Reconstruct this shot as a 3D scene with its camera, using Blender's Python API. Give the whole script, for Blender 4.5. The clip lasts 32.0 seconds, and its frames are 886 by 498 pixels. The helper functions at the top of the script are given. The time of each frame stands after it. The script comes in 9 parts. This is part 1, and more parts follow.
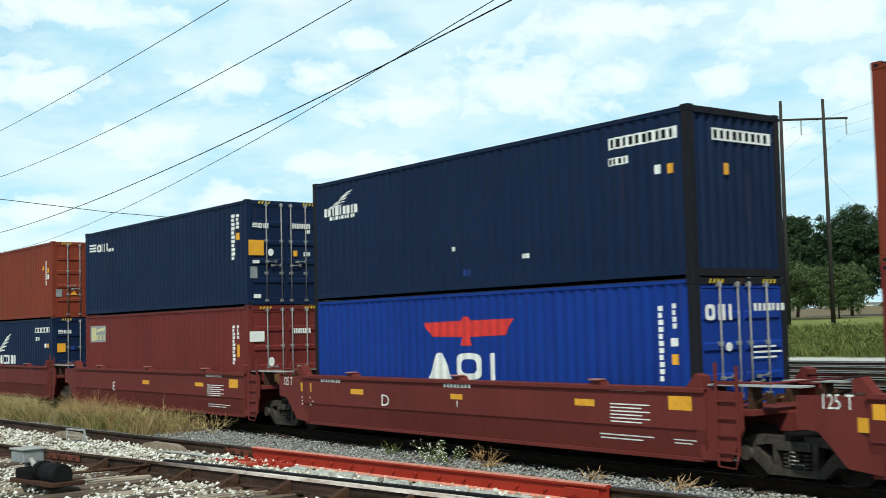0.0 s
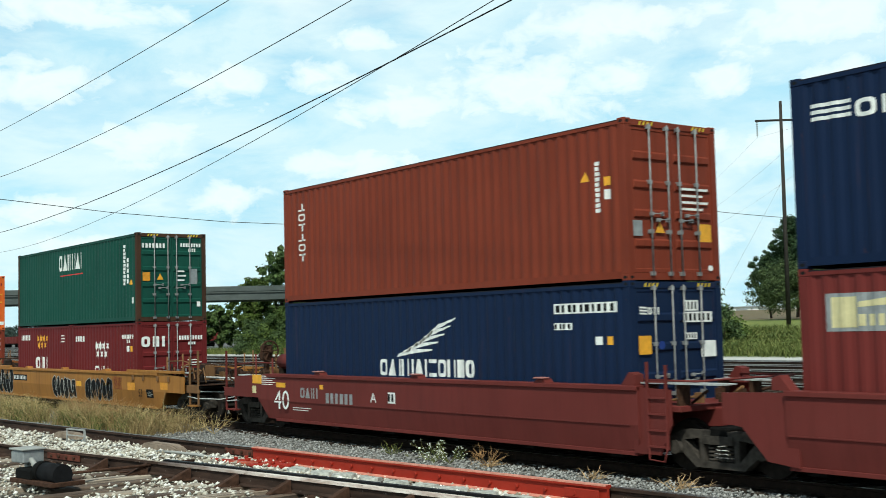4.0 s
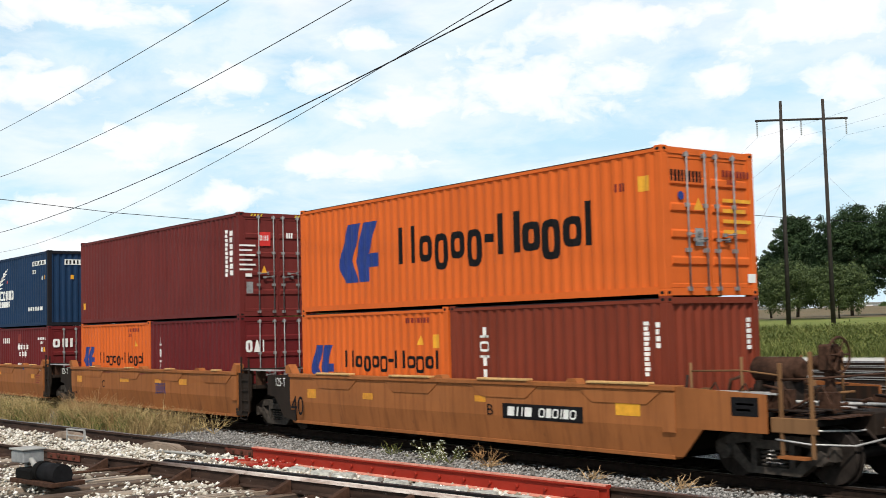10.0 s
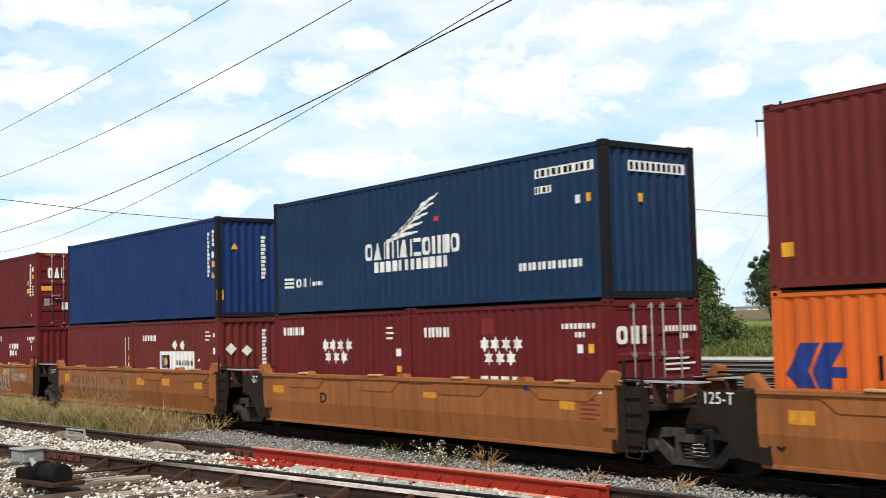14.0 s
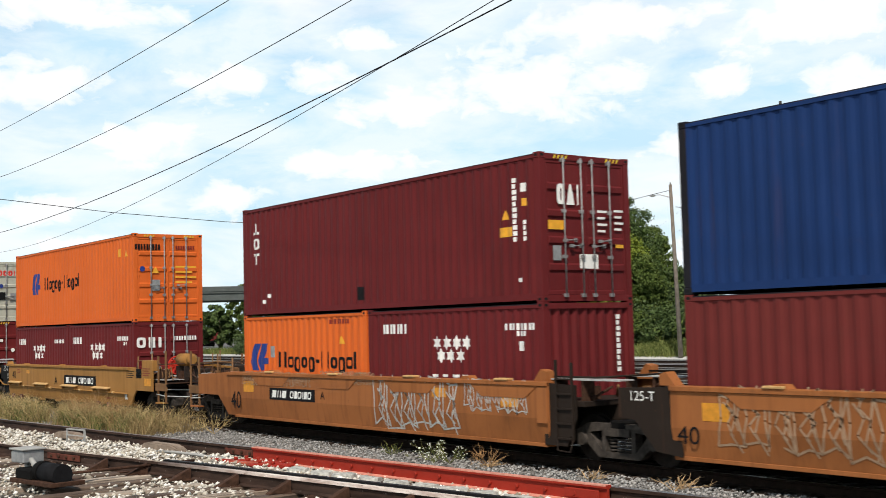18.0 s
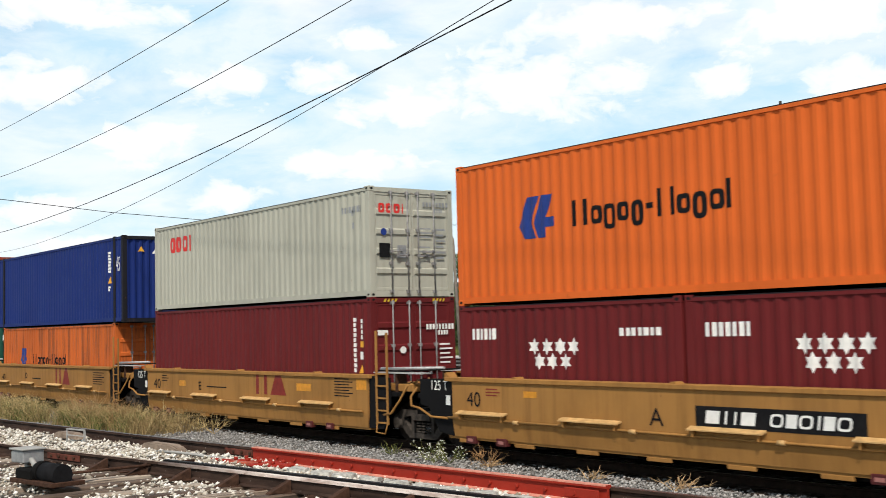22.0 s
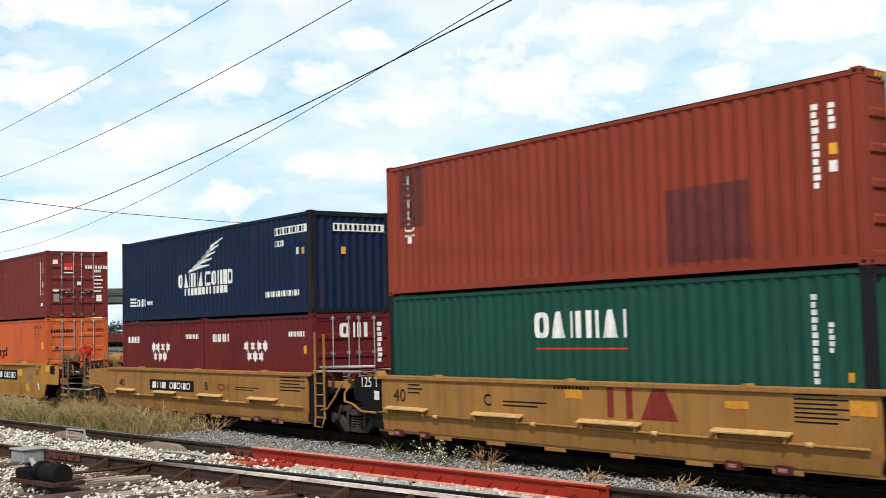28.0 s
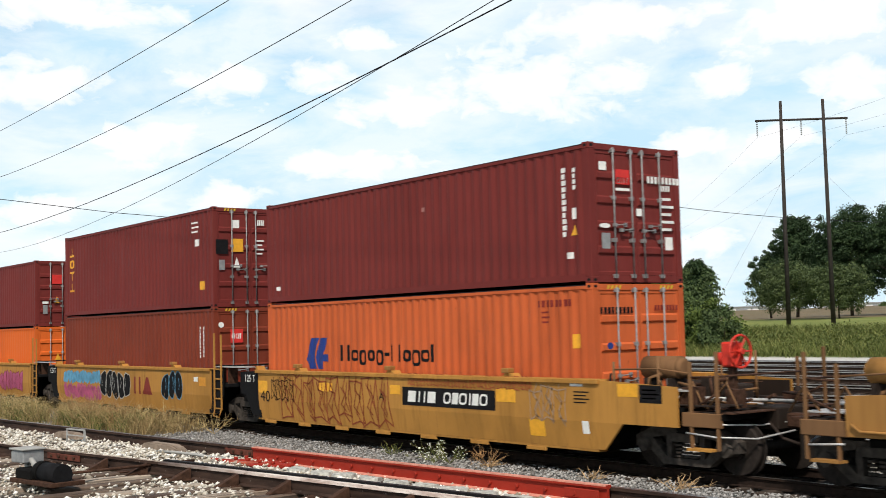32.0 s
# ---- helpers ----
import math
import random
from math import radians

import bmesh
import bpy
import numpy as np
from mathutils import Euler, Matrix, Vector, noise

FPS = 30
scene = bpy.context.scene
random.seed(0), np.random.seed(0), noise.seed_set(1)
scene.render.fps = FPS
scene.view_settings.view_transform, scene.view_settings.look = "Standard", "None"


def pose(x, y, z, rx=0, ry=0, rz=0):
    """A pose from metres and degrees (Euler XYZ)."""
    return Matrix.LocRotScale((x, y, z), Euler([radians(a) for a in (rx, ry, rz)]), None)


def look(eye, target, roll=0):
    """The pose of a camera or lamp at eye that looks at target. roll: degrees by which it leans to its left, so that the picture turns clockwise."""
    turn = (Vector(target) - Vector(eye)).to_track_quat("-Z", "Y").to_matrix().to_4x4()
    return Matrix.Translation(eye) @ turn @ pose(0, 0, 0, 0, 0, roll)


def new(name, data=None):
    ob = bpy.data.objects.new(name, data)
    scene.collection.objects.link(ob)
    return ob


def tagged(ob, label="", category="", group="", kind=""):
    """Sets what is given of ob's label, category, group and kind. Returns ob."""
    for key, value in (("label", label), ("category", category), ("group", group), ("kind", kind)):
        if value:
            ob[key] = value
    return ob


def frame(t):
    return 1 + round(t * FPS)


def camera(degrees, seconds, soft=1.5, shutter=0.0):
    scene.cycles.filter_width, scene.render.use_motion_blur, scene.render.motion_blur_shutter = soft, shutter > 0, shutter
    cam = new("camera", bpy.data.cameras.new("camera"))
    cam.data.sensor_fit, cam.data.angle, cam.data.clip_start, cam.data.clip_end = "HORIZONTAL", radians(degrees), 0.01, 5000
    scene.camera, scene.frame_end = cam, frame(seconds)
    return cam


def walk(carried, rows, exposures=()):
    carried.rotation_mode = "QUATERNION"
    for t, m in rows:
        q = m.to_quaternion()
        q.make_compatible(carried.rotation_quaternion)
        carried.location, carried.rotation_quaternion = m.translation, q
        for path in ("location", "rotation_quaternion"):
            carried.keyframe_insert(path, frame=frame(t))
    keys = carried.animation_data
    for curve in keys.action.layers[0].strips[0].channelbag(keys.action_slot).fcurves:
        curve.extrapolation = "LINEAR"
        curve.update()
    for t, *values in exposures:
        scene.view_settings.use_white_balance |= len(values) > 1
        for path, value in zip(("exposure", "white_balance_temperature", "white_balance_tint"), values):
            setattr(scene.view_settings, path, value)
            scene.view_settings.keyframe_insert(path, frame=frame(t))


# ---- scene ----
cam = camera(41.152, 32.0, soft=0.9, shutter=0.2)
EYE = Vector((0.0, -16.254, 2.506))
YAW, PITCH = radians(52.945), radians(3.825)
AIM = EYE + Vector((-math.sin(YAW) * math.cos(PITCH), math.cos(YAW) * math.cos(PITCH), math.sin(PITCH)))
STAND = look(EYE, AIM, -1.424)
walk(cam, [(0.0, STAND), (32.0, STAND)], exposures=[(0.0, 0.0, 6200, -2), (3.5, 0.0, 6200, -3), (6.1, -0.03, 6130, -4), (7.0, 0.05, 6680, 11), (8.5, 0.06, 6700, 12), (13.0, 0.08, 6750, 13), (25.0, 0.08, 6750, 13), (28.0, 0.06, 6650, 12), (32.0, 0.08, 6750, 13)])

# ---- light ----
SUN_DIR = Vector((0.46, -0.43, 0.78)).normalized()
world = bpy.data.worlds.new("world")
scene.world = world
world.use_nodes = True
wn, wl = world.node_tree.nodes, world.node_tree.links
wn.clear()
w_out = wn.new("ShaderNodeOutputWorld")
w_bg = wn.new("ShaderNodeBackground")
w_sky = wn.new("ShaderNodeTexSky")
w_sky.sky_type = "NISHITA"
w_sky.sun_disc = False
w_sky.sun_elevation = math.asin(SUN_DIR.z)
w_sky.sun_rotation = math.atan2(SUN_DIR.x, SUN_DIR.y)
w_sky.air_density, w_sky.dust_density, w_sky.ozone_density = 1.0, 0.6, 1.4
w_co = wn.new("ShaderNodeTexCoord")
w_sep = wn.new("ShaderNodeSeparateXYZ")
wl.new(w_co.outputs["Generated"], w_sep.inputs[0])


def wmath(op, a, b=None, clamp=False):
    n = wn.new("ShaderNodeMath")
    n.operation, n.use_clamp = op, clamp
    for i, v in enumerate((a, b)):
        if v is None:
            continue
        if isinstance(v, (int, float)):
            n.inputs[i].default_value = v
        else:
            wl.new(v, n.inputs[i])
    return n.outputs[0]


# clouds lie on a flat layer overhead, so they flatten towards the horizon
w_h = wmath("ADD", wmath("MAXIMUM", w_sep.outputs[2], 0.0), 0.14)
w_vec = wn.new("ShaderNodeCombineXYZ")
wl.new(wmath("DIVIDE", w_sep.outputs[0], w_h), w_vec.inputs[0])
wl.new(wmath("DIVIDE", w_sep.outputs[1], w_h), w_vec.inputs[1])


def wnoise(scale, detail, rough, offset, distort=0.0):
    m = wn.new("ShaderNodeMapping")
    m.inputs["Location"].default_value = offset
    wl.new(w_vec.outputs[0], m.inputs[0])
    n = wn.new("ShaderNodeTexNoise")
    n.inputs["Scale"].default_value, n.inputs["Detail"].default_value = scale, detail
    n.inputs["Roughness"].default_value, n.inputs["Distortion"].default_value = rough, distort
    wl.new(m.outputs[0], n.inputs[0])
    return n.outputs["Fac"]


def wramp(fac, stops):
    r = wn.new("ShaderNodeValToRGB")
    wl.new(fac, r.inputs[0])
    while len(r.color_ramp.elements) < len(stops):
        r.color_ramp.elements.new(0.5)
    for e, (p, c) in zip(r.color_ramp.elements, stops):
        e.position, e.color = p, (*c, 1)
    return r.outputs[0]


def wmix(fac, a, b, blend="MIX"):
    n = wn.new("ShaderNodeMix")
    n.data_type, n.blend_type = "RGBA", blend
    for sock, v in ((n.inputs[0], fac), (n.inputs[6], a), (n.inputs[7], b)):
        if isinstance(v, (int, float)):
            sock.default_value = v
        elif isinstance(v, tuple):
            sock.default_value = (*v, 1)
        else:
            wl.new(v, sock)
    return n.outputs[2]


w_big = wnoise(1.25, 8.0, 0.55, (3.1, 1.7, 0.0), 0.25)
w_thin = wnoise(0.5, 6.0, 0.6, (7.3, 2.2, 4.0), 0.6)
w_cover = wramp(w_big, [(0.42, (0, 0, 0)), (0.52, (0.35, 0.35, 0.35)), (0.64, (0.8, 0.8, 0.8))])
w_veil = wramp(w_thin, [(0.3, (0.30, 0.30, 0.30)), (0.65, (0.95, 0.95, 0.95))])
w_blue = wmix(1.0, w_sky.outputs[0], (0.15, 0.15, 0.15), "MULTIPLY")
w_haze = wramp(wmath("MAXIMUM", w_sep.outputs[2], 0.0), [(0.0, (0.75, 0.75, 0.75)), (0.35, (0.1, 0.1, 0.1))])
w_base = wmix(w_haze, w_blue, (0.58, 0.84, 0.98))
w_base = wmix(w_veil, w_base, (0.56, 0.85, 1.0))
w_all = wmix(w_cover, w_base, (1.02, 1.04, 1.05))
# heaped clouds standing in front of the veil
w_map = wn.new("ShaderNodeMapping")
w_map.inputs["Scale"].default_value, w_map.inputs["Location"].default_value = (1.0, 1.0, 1.9), (0.4, 0.2, 0.3)
wl.new(w_co.outputs["Generated"], w_map.inputs[0])
w_puff = wn.new("ShaderNodeTexNoise")
w_puff.inputs["Scale"].default_value, w_puff.inputs["Detail"].default_value = 6.5, 9.0
w_puff.inputs["Roughness"].default_value, w_puff.inputs["Distortion"].default_value = 0.52, 0.5
wl.new(w_map.outputs[0], w_puff.inputs[0])
w_all = wmix(wramp(w_puff.outputs["Fac"], [(0.40, (0.9, 0.9, 0.9)), (0.54, (0, 0, 0))]), w_all, (0.53, 0.80, 0.97))
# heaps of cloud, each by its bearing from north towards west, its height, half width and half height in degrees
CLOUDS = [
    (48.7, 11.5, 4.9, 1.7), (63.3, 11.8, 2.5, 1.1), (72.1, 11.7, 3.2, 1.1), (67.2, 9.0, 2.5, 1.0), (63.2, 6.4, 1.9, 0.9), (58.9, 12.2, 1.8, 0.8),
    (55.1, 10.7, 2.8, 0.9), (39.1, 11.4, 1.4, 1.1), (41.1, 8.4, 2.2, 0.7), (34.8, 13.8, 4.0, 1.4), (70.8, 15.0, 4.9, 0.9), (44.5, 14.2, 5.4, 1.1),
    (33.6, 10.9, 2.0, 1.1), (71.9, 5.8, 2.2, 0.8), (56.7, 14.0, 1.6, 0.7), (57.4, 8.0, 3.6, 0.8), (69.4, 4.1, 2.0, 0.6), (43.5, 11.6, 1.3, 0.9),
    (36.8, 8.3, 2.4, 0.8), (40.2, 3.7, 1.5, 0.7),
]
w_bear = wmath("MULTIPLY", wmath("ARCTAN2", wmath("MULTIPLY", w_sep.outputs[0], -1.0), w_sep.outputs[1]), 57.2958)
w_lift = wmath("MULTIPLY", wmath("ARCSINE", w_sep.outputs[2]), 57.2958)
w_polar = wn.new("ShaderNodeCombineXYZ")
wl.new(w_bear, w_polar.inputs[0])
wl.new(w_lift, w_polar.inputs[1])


def wpolar_noise(scale, detail, rough, stretch):
    m = wn.new("ShaderNodeMapping")
    m.inputs["Scale"].default_value = stretch
    wl.new(w_polar.outputs[0], m.inputs[0])
    n = wn.new("ShaderNodeTexNoise")
    n.inputs["Scale"].default_value, n.inputs["Detail"].default_value, n.inputs["Roughness"].default_value = scale, detail, rough
    n.inputs["Distortion"].default_value = 0.35
    wl.new(m.outputs[0], n.inputs[0])
    return n.outputs["Fac"]


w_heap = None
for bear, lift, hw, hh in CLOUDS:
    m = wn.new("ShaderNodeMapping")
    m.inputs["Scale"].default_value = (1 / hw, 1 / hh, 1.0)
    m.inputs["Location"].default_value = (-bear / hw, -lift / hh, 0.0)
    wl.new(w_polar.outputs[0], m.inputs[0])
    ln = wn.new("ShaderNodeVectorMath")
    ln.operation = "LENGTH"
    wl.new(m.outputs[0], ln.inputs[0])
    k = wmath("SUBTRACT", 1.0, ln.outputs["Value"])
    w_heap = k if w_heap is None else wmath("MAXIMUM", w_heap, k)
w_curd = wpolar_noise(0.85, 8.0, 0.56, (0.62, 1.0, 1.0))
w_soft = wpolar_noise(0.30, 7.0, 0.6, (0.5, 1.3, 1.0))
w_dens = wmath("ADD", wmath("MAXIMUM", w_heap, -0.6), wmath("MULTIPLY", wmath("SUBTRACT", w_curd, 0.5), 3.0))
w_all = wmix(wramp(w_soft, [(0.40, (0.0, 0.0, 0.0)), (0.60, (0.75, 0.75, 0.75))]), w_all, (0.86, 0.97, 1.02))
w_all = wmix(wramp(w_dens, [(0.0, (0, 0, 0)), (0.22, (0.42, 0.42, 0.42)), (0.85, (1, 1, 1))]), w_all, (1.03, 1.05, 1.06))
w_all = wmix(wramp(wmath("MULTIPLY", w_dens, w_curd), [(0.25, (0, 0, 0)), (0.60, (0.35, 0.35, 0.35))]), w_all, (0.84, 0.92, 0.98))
w_high = wramp(wmath("MAXIMUM", w_sep.outputs[2], 0.0), [(0.29, (1, 1, 1)), (0.62, (0.14, 0.18, 0.26))])
w_all = wmix(1.0, w_all, w_high, "MULTIPLY")
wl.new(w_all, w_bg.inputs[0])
w_bg.inputs[1].default_value = 1.0
wl.new(w_bg.outputs[0], w_out.inputs[0])

sun = new("sun", bpy.data.lights.new("sun", "SUN"))
sun.data.energy, sun.data.angle, sun.data.color = 4.0, radians(1.8), (1.0, 0.95, 0.87)
sun.matrix_world = look(Vector((0, 0, 60)) + SUN_DIR * 40, (0, 0, 60))


# ---- materials ----
class Mat:
    """A small node builder round one principled material."""

    def __init__(self, name, colour, rough=0.6, metal=0.0):
        self.m = bpy.data.materials.new(name)
        self.m.use_nodes = True
        self.n, self.l = self.m.node_tree.nodes, self.m.node_tree.links
        self.b = self.n["Principled BSDF"]
        self.b.inputs["Base Color"].default_value = (*colour, 1)
        self.b.inputs["Roughness"].default_value = rough
        self.b.inputs["Metallic"].default_value = metal
        self.c = self.n.new("ShaderNodeTexCoord")
        self.colour = colour

    def vec(self, scale, space="Object"):
        m = self.n.new("ShaderNodeMapping")
        m.inputs["Scale"].default_value = scale
        self.l.new(self.c.outputs[space], m.inputs[0])
        return m.outputs[0]

    def noise(self, scale, detail=4.0, rough=0.55, stretch=(1, 1, 1), random_shift=False):
        v = self.vec(stretch)
        if random_shift:
            info = self.n.new("ShaderNodeObjectInfo")
            mul = self.n.new("ShaderNodeMath")
            mul.operation = "MULTIPLY"
            mul.inputs[1].default_value = 37.0
            self.l.new(info.outputs["Random"], mul.inputs[0])
            add = self.n.new("ShaderNodeVectorMath")
            self.l.new(v, add.inputs[0])
            self.l.new(mul.outputs[0], add.inputs[1])
            v = add.outputs[0]
        t = self.n.new("ShaderNodeTexNoise")
        t.inputs["Scale"].default_value, t.inputs["Detail"].default_value, t.inputs["Roughness"].default_value = scale, detail, rough
        self.l.new(v, t.inputs[0])
        return t.outputs["Fac"]

    def ramp(self, fac, stops):
        r = self.n.new("ShaderNodeValToRGB")
        self.l.new(fac, r.inputs[0])
        while len(r.color_ramp.elements) < len(stops):
            r.color_ramp.elements.new(0.5)
        for e, (p, c) in zip(r.color_ramp.elements, stops):
            e.position, e.color = p, (*((c, c, c) if isinstance(c, (int, float)) else c), 1)
        return r.outputs[0]

    def mix(self, fac, a, b, blend="MIX"):
        n = self.n.new("ShaderNodeMix")
        n.data_type, n.blend_type = "RGBA", blend
        for sock, v in ((n.inputs[0], fac), (n.inputs[6], a), (n.inputs[7], b)):
            if isinstance(v, (int, float)):
                sock.default_value = v
            elif isinstance(v, tuple):
                sock.default_value = (*v, 1)
            else:
                self.l.new(v, sock)
        return n.outputs[2]

    def set(self, name, socket):
        self.l.new(socket, self.b.inputs[name])
        return self

    def bump(self, fac, strength, distance=0.01):
        n = self.n.new("ShaderNodeBump")
        n.inputs["Strength"].default_value, n.inputs["Distance"].default_value = strength, distance
        self.l.new(fac, n.inputs["Height"])
        self.l.new(n.outputs[0], self.b.inputs["Normal"])
        return self

    def random(self):
        return self.n.new("ShaderNodeObjectInfo").outputs["Random"]

    def island(self):
        return self.n.new("ShaderNodeNewGeometry").outputs["Random Per Island"]


def tint(c, k):
    return tuple(min(1.0, max(0.0, v * k)) for v in c)


def paint(name, colour, rough=0.5, fade=0.3, rust=0.25, dirt=0.25, runs=0.60):
    """Weathered sheet-metal paint: faded patches, streaks that run down, rust at chips."""
    m = Mat(name, colour, rough)
    patch = m.noise(0.7, 5.0, 0.6, random_shift=True)
    c = m.mix(m.ramp(patch, [(0.3, 0.0), (0.75, fade)]), colour, tuple(v * 1.35 + 0.005 for v in colour))
    streak = m.noise(5.0, 4.0, 0.6, (1.0, 1.0, 0.06), random_shift=True)
    c = m.mix(m.ramp(streak, [(0.48, 0.0), (0.74, dirt)]), c, tint(colour, 0.45))
    grime = m.noise(2.3, 6.0, 0.7, (0.7, 1.0, 1.0), random_shift=True)
    c = m.mix(m.ramp(grime, [(0.5, 0.0), (0.85, dirt)]), c, tuple(0.8 * v + 0.25 * g for v, g in zip(colour, (0.09, 0.075, 0.06))))
    chip = m.noise(9.0, 5.0, 0.7, (1.0, 1.0, 0.5), random_shift=True)
    c = m.mix(m.ramp(chip, [(0.66, 0.0), (0.72, rust)]), c, (0.13, 0.05, 0.022))
    blotch = m.noise(0.45, 6.0, 0.65, (1.0, 1.0, 0.7), random_shift=True)
    c = m.mix(m.ramp(blotch, [(0.46, 0.0), (0.66, 0.15 + dirt * 0.6)]), c, tint(colour, 0.55))
    run = m.noise(2.4, 5.0, 0.7, (1.6, 1.0, 0.10), random_shift=True)
    c = m.mix(m.ramp(run, [(runs, 0.0), (runs + 0.10, rust * 0.6)]), c, (0.10, 0.042, 0.020))
    m.set("Base Color", c)
    m.b.inputs["Specular IOR Level"].default_value = 0.14
    m.set("Roughness", m.ramp(patch, [(0.2, rough), (0.8, rough + 0.25)]))
    m.bump(m.noise(1.6, 3.0, 0.5), 0.12, 0.02)
    return m.m


def plain(name, colour, rough=0.6, metal=0.0, vary=0.25, scale=6.0, bump=0.0, gloss=0.25):
    m = Mat(name, colour, rough, metal)
    n = m.noise(scale, 5.0, 0.6, random_shift=True)
    m.set("Base Color", m.mix(m.ramp(n, [(0.3, 0.0), (0.7, 1.0)]), tint(colour, 1 - vary), tint(colour, 1 + vary)))
    m.b.inputs["Specular IOR Level"].default_value = gloss
    if bump:
        m.bump(n, bump, 0.01)
    return m.m


PAINT = {
    "navy": paint("navy_paint", (0.0060, 0.0160, 0.049), 0.5, 0.18, 0.3, 0.14),
    "nykblue": paint("dark_blue_paint", (0.010, 0.034, 0.082), 0.5, 0.2, 0.3, 0.25),
    "blue": paint("royal_blue_paint", (0.008, 0.036, 0.24), 0.5, 0.15, 0.2, 0.25),
    "midblue": paint("mid_blue_paint", (0.009, 0.034, 0.125), 0.5, 0.15, 0.2, 0.2),
    "blue45": paint("deep_blue_paint", (0.009, 0.026, 0.15), 0.5, 0.15, 0.2, 0.25),
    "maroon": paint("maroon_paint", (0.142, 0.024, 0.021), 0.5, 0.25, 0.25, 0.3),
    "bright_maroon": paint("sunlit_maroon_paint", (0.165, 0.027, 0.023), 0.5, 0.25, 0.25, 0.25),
    "wine": paint("wine_paint", (0.128, 0.0145, 0.0155), 0.5, 0.22, 0.25, 0.3),
    "brown": paint("oxide_brown_paint", (0.19, 0.036, 0.018), 0.5, 0.25, 0.25, 0.3),
    "red": paint("oxide_red_paint", (0.26, 0.045, 0.024), 0.5, 0.28, 0.3, 0.3),
    "orange": paint("orange_paint", (0.66, 0.128, 0.022), 0.5, 0.12, 0.3, 0.16),
    "orange_old": paint("faded_orange_paint", (0.56, 0.115, 0.034), 0.5, 0.2, 0.6, 0.35),
    "orange_rusty": paint("rust_streaked_orange_paint", (0.56, 0.125, 0.026), 0.5, 0.2, 1.0, 0.35, 0.50),
    "green": paint("green_paint", (0.010, 0.066, 0.046), 0.48, 0.22, 0.25, 0.3),
    "grey": paint("pale_grey_paint", (0.43, 0.43, 0.355), 0.5, 0.1, 0.3, 0.3),
    "car_maroon": paint("car_maroon_paint", (0.135, 0.0265, 0.0225), 0.55, 0.32, 0.2, 0.28),
    "car_brown": paint("car_brown_paint", (0.315, 0.112, 0.035), 0.55, 0.4, 0.6, 0.6),
    "car_tan": paint("car_tan_paint", (0.335, 0.165, 0.046), 0.55, 0.35, 0.5, 0.5),
    "car_yellow": paint("car_yellow_paint", (0.43, 0.208, 0.046), 0.55, 0.35, 0.55, 0.55),
    "post_brown": paint("rusted_brown_post", (0.060, 0.030, 0.018), 0.7, 0.3, 0.9, 0.4),
    "post_rust": paint("rusty_post_paint", (0.013, 0.013, 0.017), 0.6, 0.2, 0.7, 0.3),
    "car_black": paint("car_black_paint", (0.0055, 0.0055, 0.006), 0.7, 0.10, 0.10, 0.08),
}
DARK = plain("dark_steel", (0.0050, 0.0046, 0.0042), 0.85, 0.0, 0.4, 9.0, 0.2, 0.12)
RUSTY = plain("rusty_steel", (0.058, 0.029, 0.018), 0.85, 0.0, 0.5, 12.0, 0.3, 0.15)
ROD = plain("dull_lock_rod", (0.27, 0.265, 0.26), 0.55, 0.3, 0.3, 9.0)
GALV = plain("galvanised_steel", (0.46, 0.46, 0.45), 0.5, 0.2, 0.25, 14.0)
WHITE = plain("white_marking", (0.78, 0.78, 0.74), 0.6, 0, 0.1, 7.0)
YELLOW = plain("yellow_marking", (0.75, 0.36, 0.03), 0.5, 0, 0.12, 8.0)
BLACK = plain("black_marking", (0.010, 0.010, 0.011), 0.85, 0, 0.3, 8.0, 0.0, 0.1)
REDM = plain("red_marking", (0.62, 0.035, 0.03), 0.5, 0, 0.12, 7.0)
BLUEM = plain("blue_marking", (0.014, 0.038, 0.20), 0.5, 0, 0.15, 7.0)
DKRED = plain("dark_red_marking", (0.20, 0.022, 0.014), 0.6, 0, 0.2, 7.0)
GREYM = plain("grey_plate", (0.30, 0.31, 0.31), 0.5, 0.3, 0.2, 8.0)
GEAR = plain("grimy_brown_steel", (0.028, 0.020, 0.016), 0.85, 0.0, 0.5, 9.0, 0.3, 0.15)
HOLE = plain("casting_hole", (0.006, 0.006, 0.006), 0.9, 0, 0.1, 5.0)


# ---- mesh helpers ----
def part(name, bm, material, parent=None, label="", smooth=False):
    """Link a bmesh as one mesh object under a thing or a part."""
    me = bpy.data.meshes.new(name)
    bmesh.ops.recalc_face_normals(bm, faces=bm.faces)
    bm.to_mesh(me)
    bm.free()
    return shared(name, me, material, parent, label, smooth)


def shared(name, me, material, parent=None, label="", smooth=False):
    if not me.materials:
        for m in material if isinstance(material, (list, tuple)) else [material]:
            me.materials.append(m)
        if smooth:
            for p in me.polygons:
                p.use_smooth = True
    ob = new(name, me)
    if parent is not None:
        ob.parent = parent
    if label:
        ob["label"] = label
    return ob


def box(bm, x0, x1, y0, y1, z0, z1, mat=0, bevel=0.0):
    v = [bm.verts.new((x, y, z)) for x in (x0, x1) for y in (y0, y1) for z in (z0, z1)]
    fs = [bm.faces.new([v[i] for i in q]) for q in ((0, 1, 3, 2), (4, 6, 7, 5), (0, 4, 5, 1), (2, 3, 7, 6), (0, 2, 6, 4), (1, 5, 7, 3))]
    for f in fs:
        f.material_index = mat
    if bevel:
        es = list({e for f in fs for e in f.edges})
        bmesh.ops.bevel(bm, geom=es, offset=bevel, segments=1, affect="EDGES", clamp_overlap=True)
    return fs


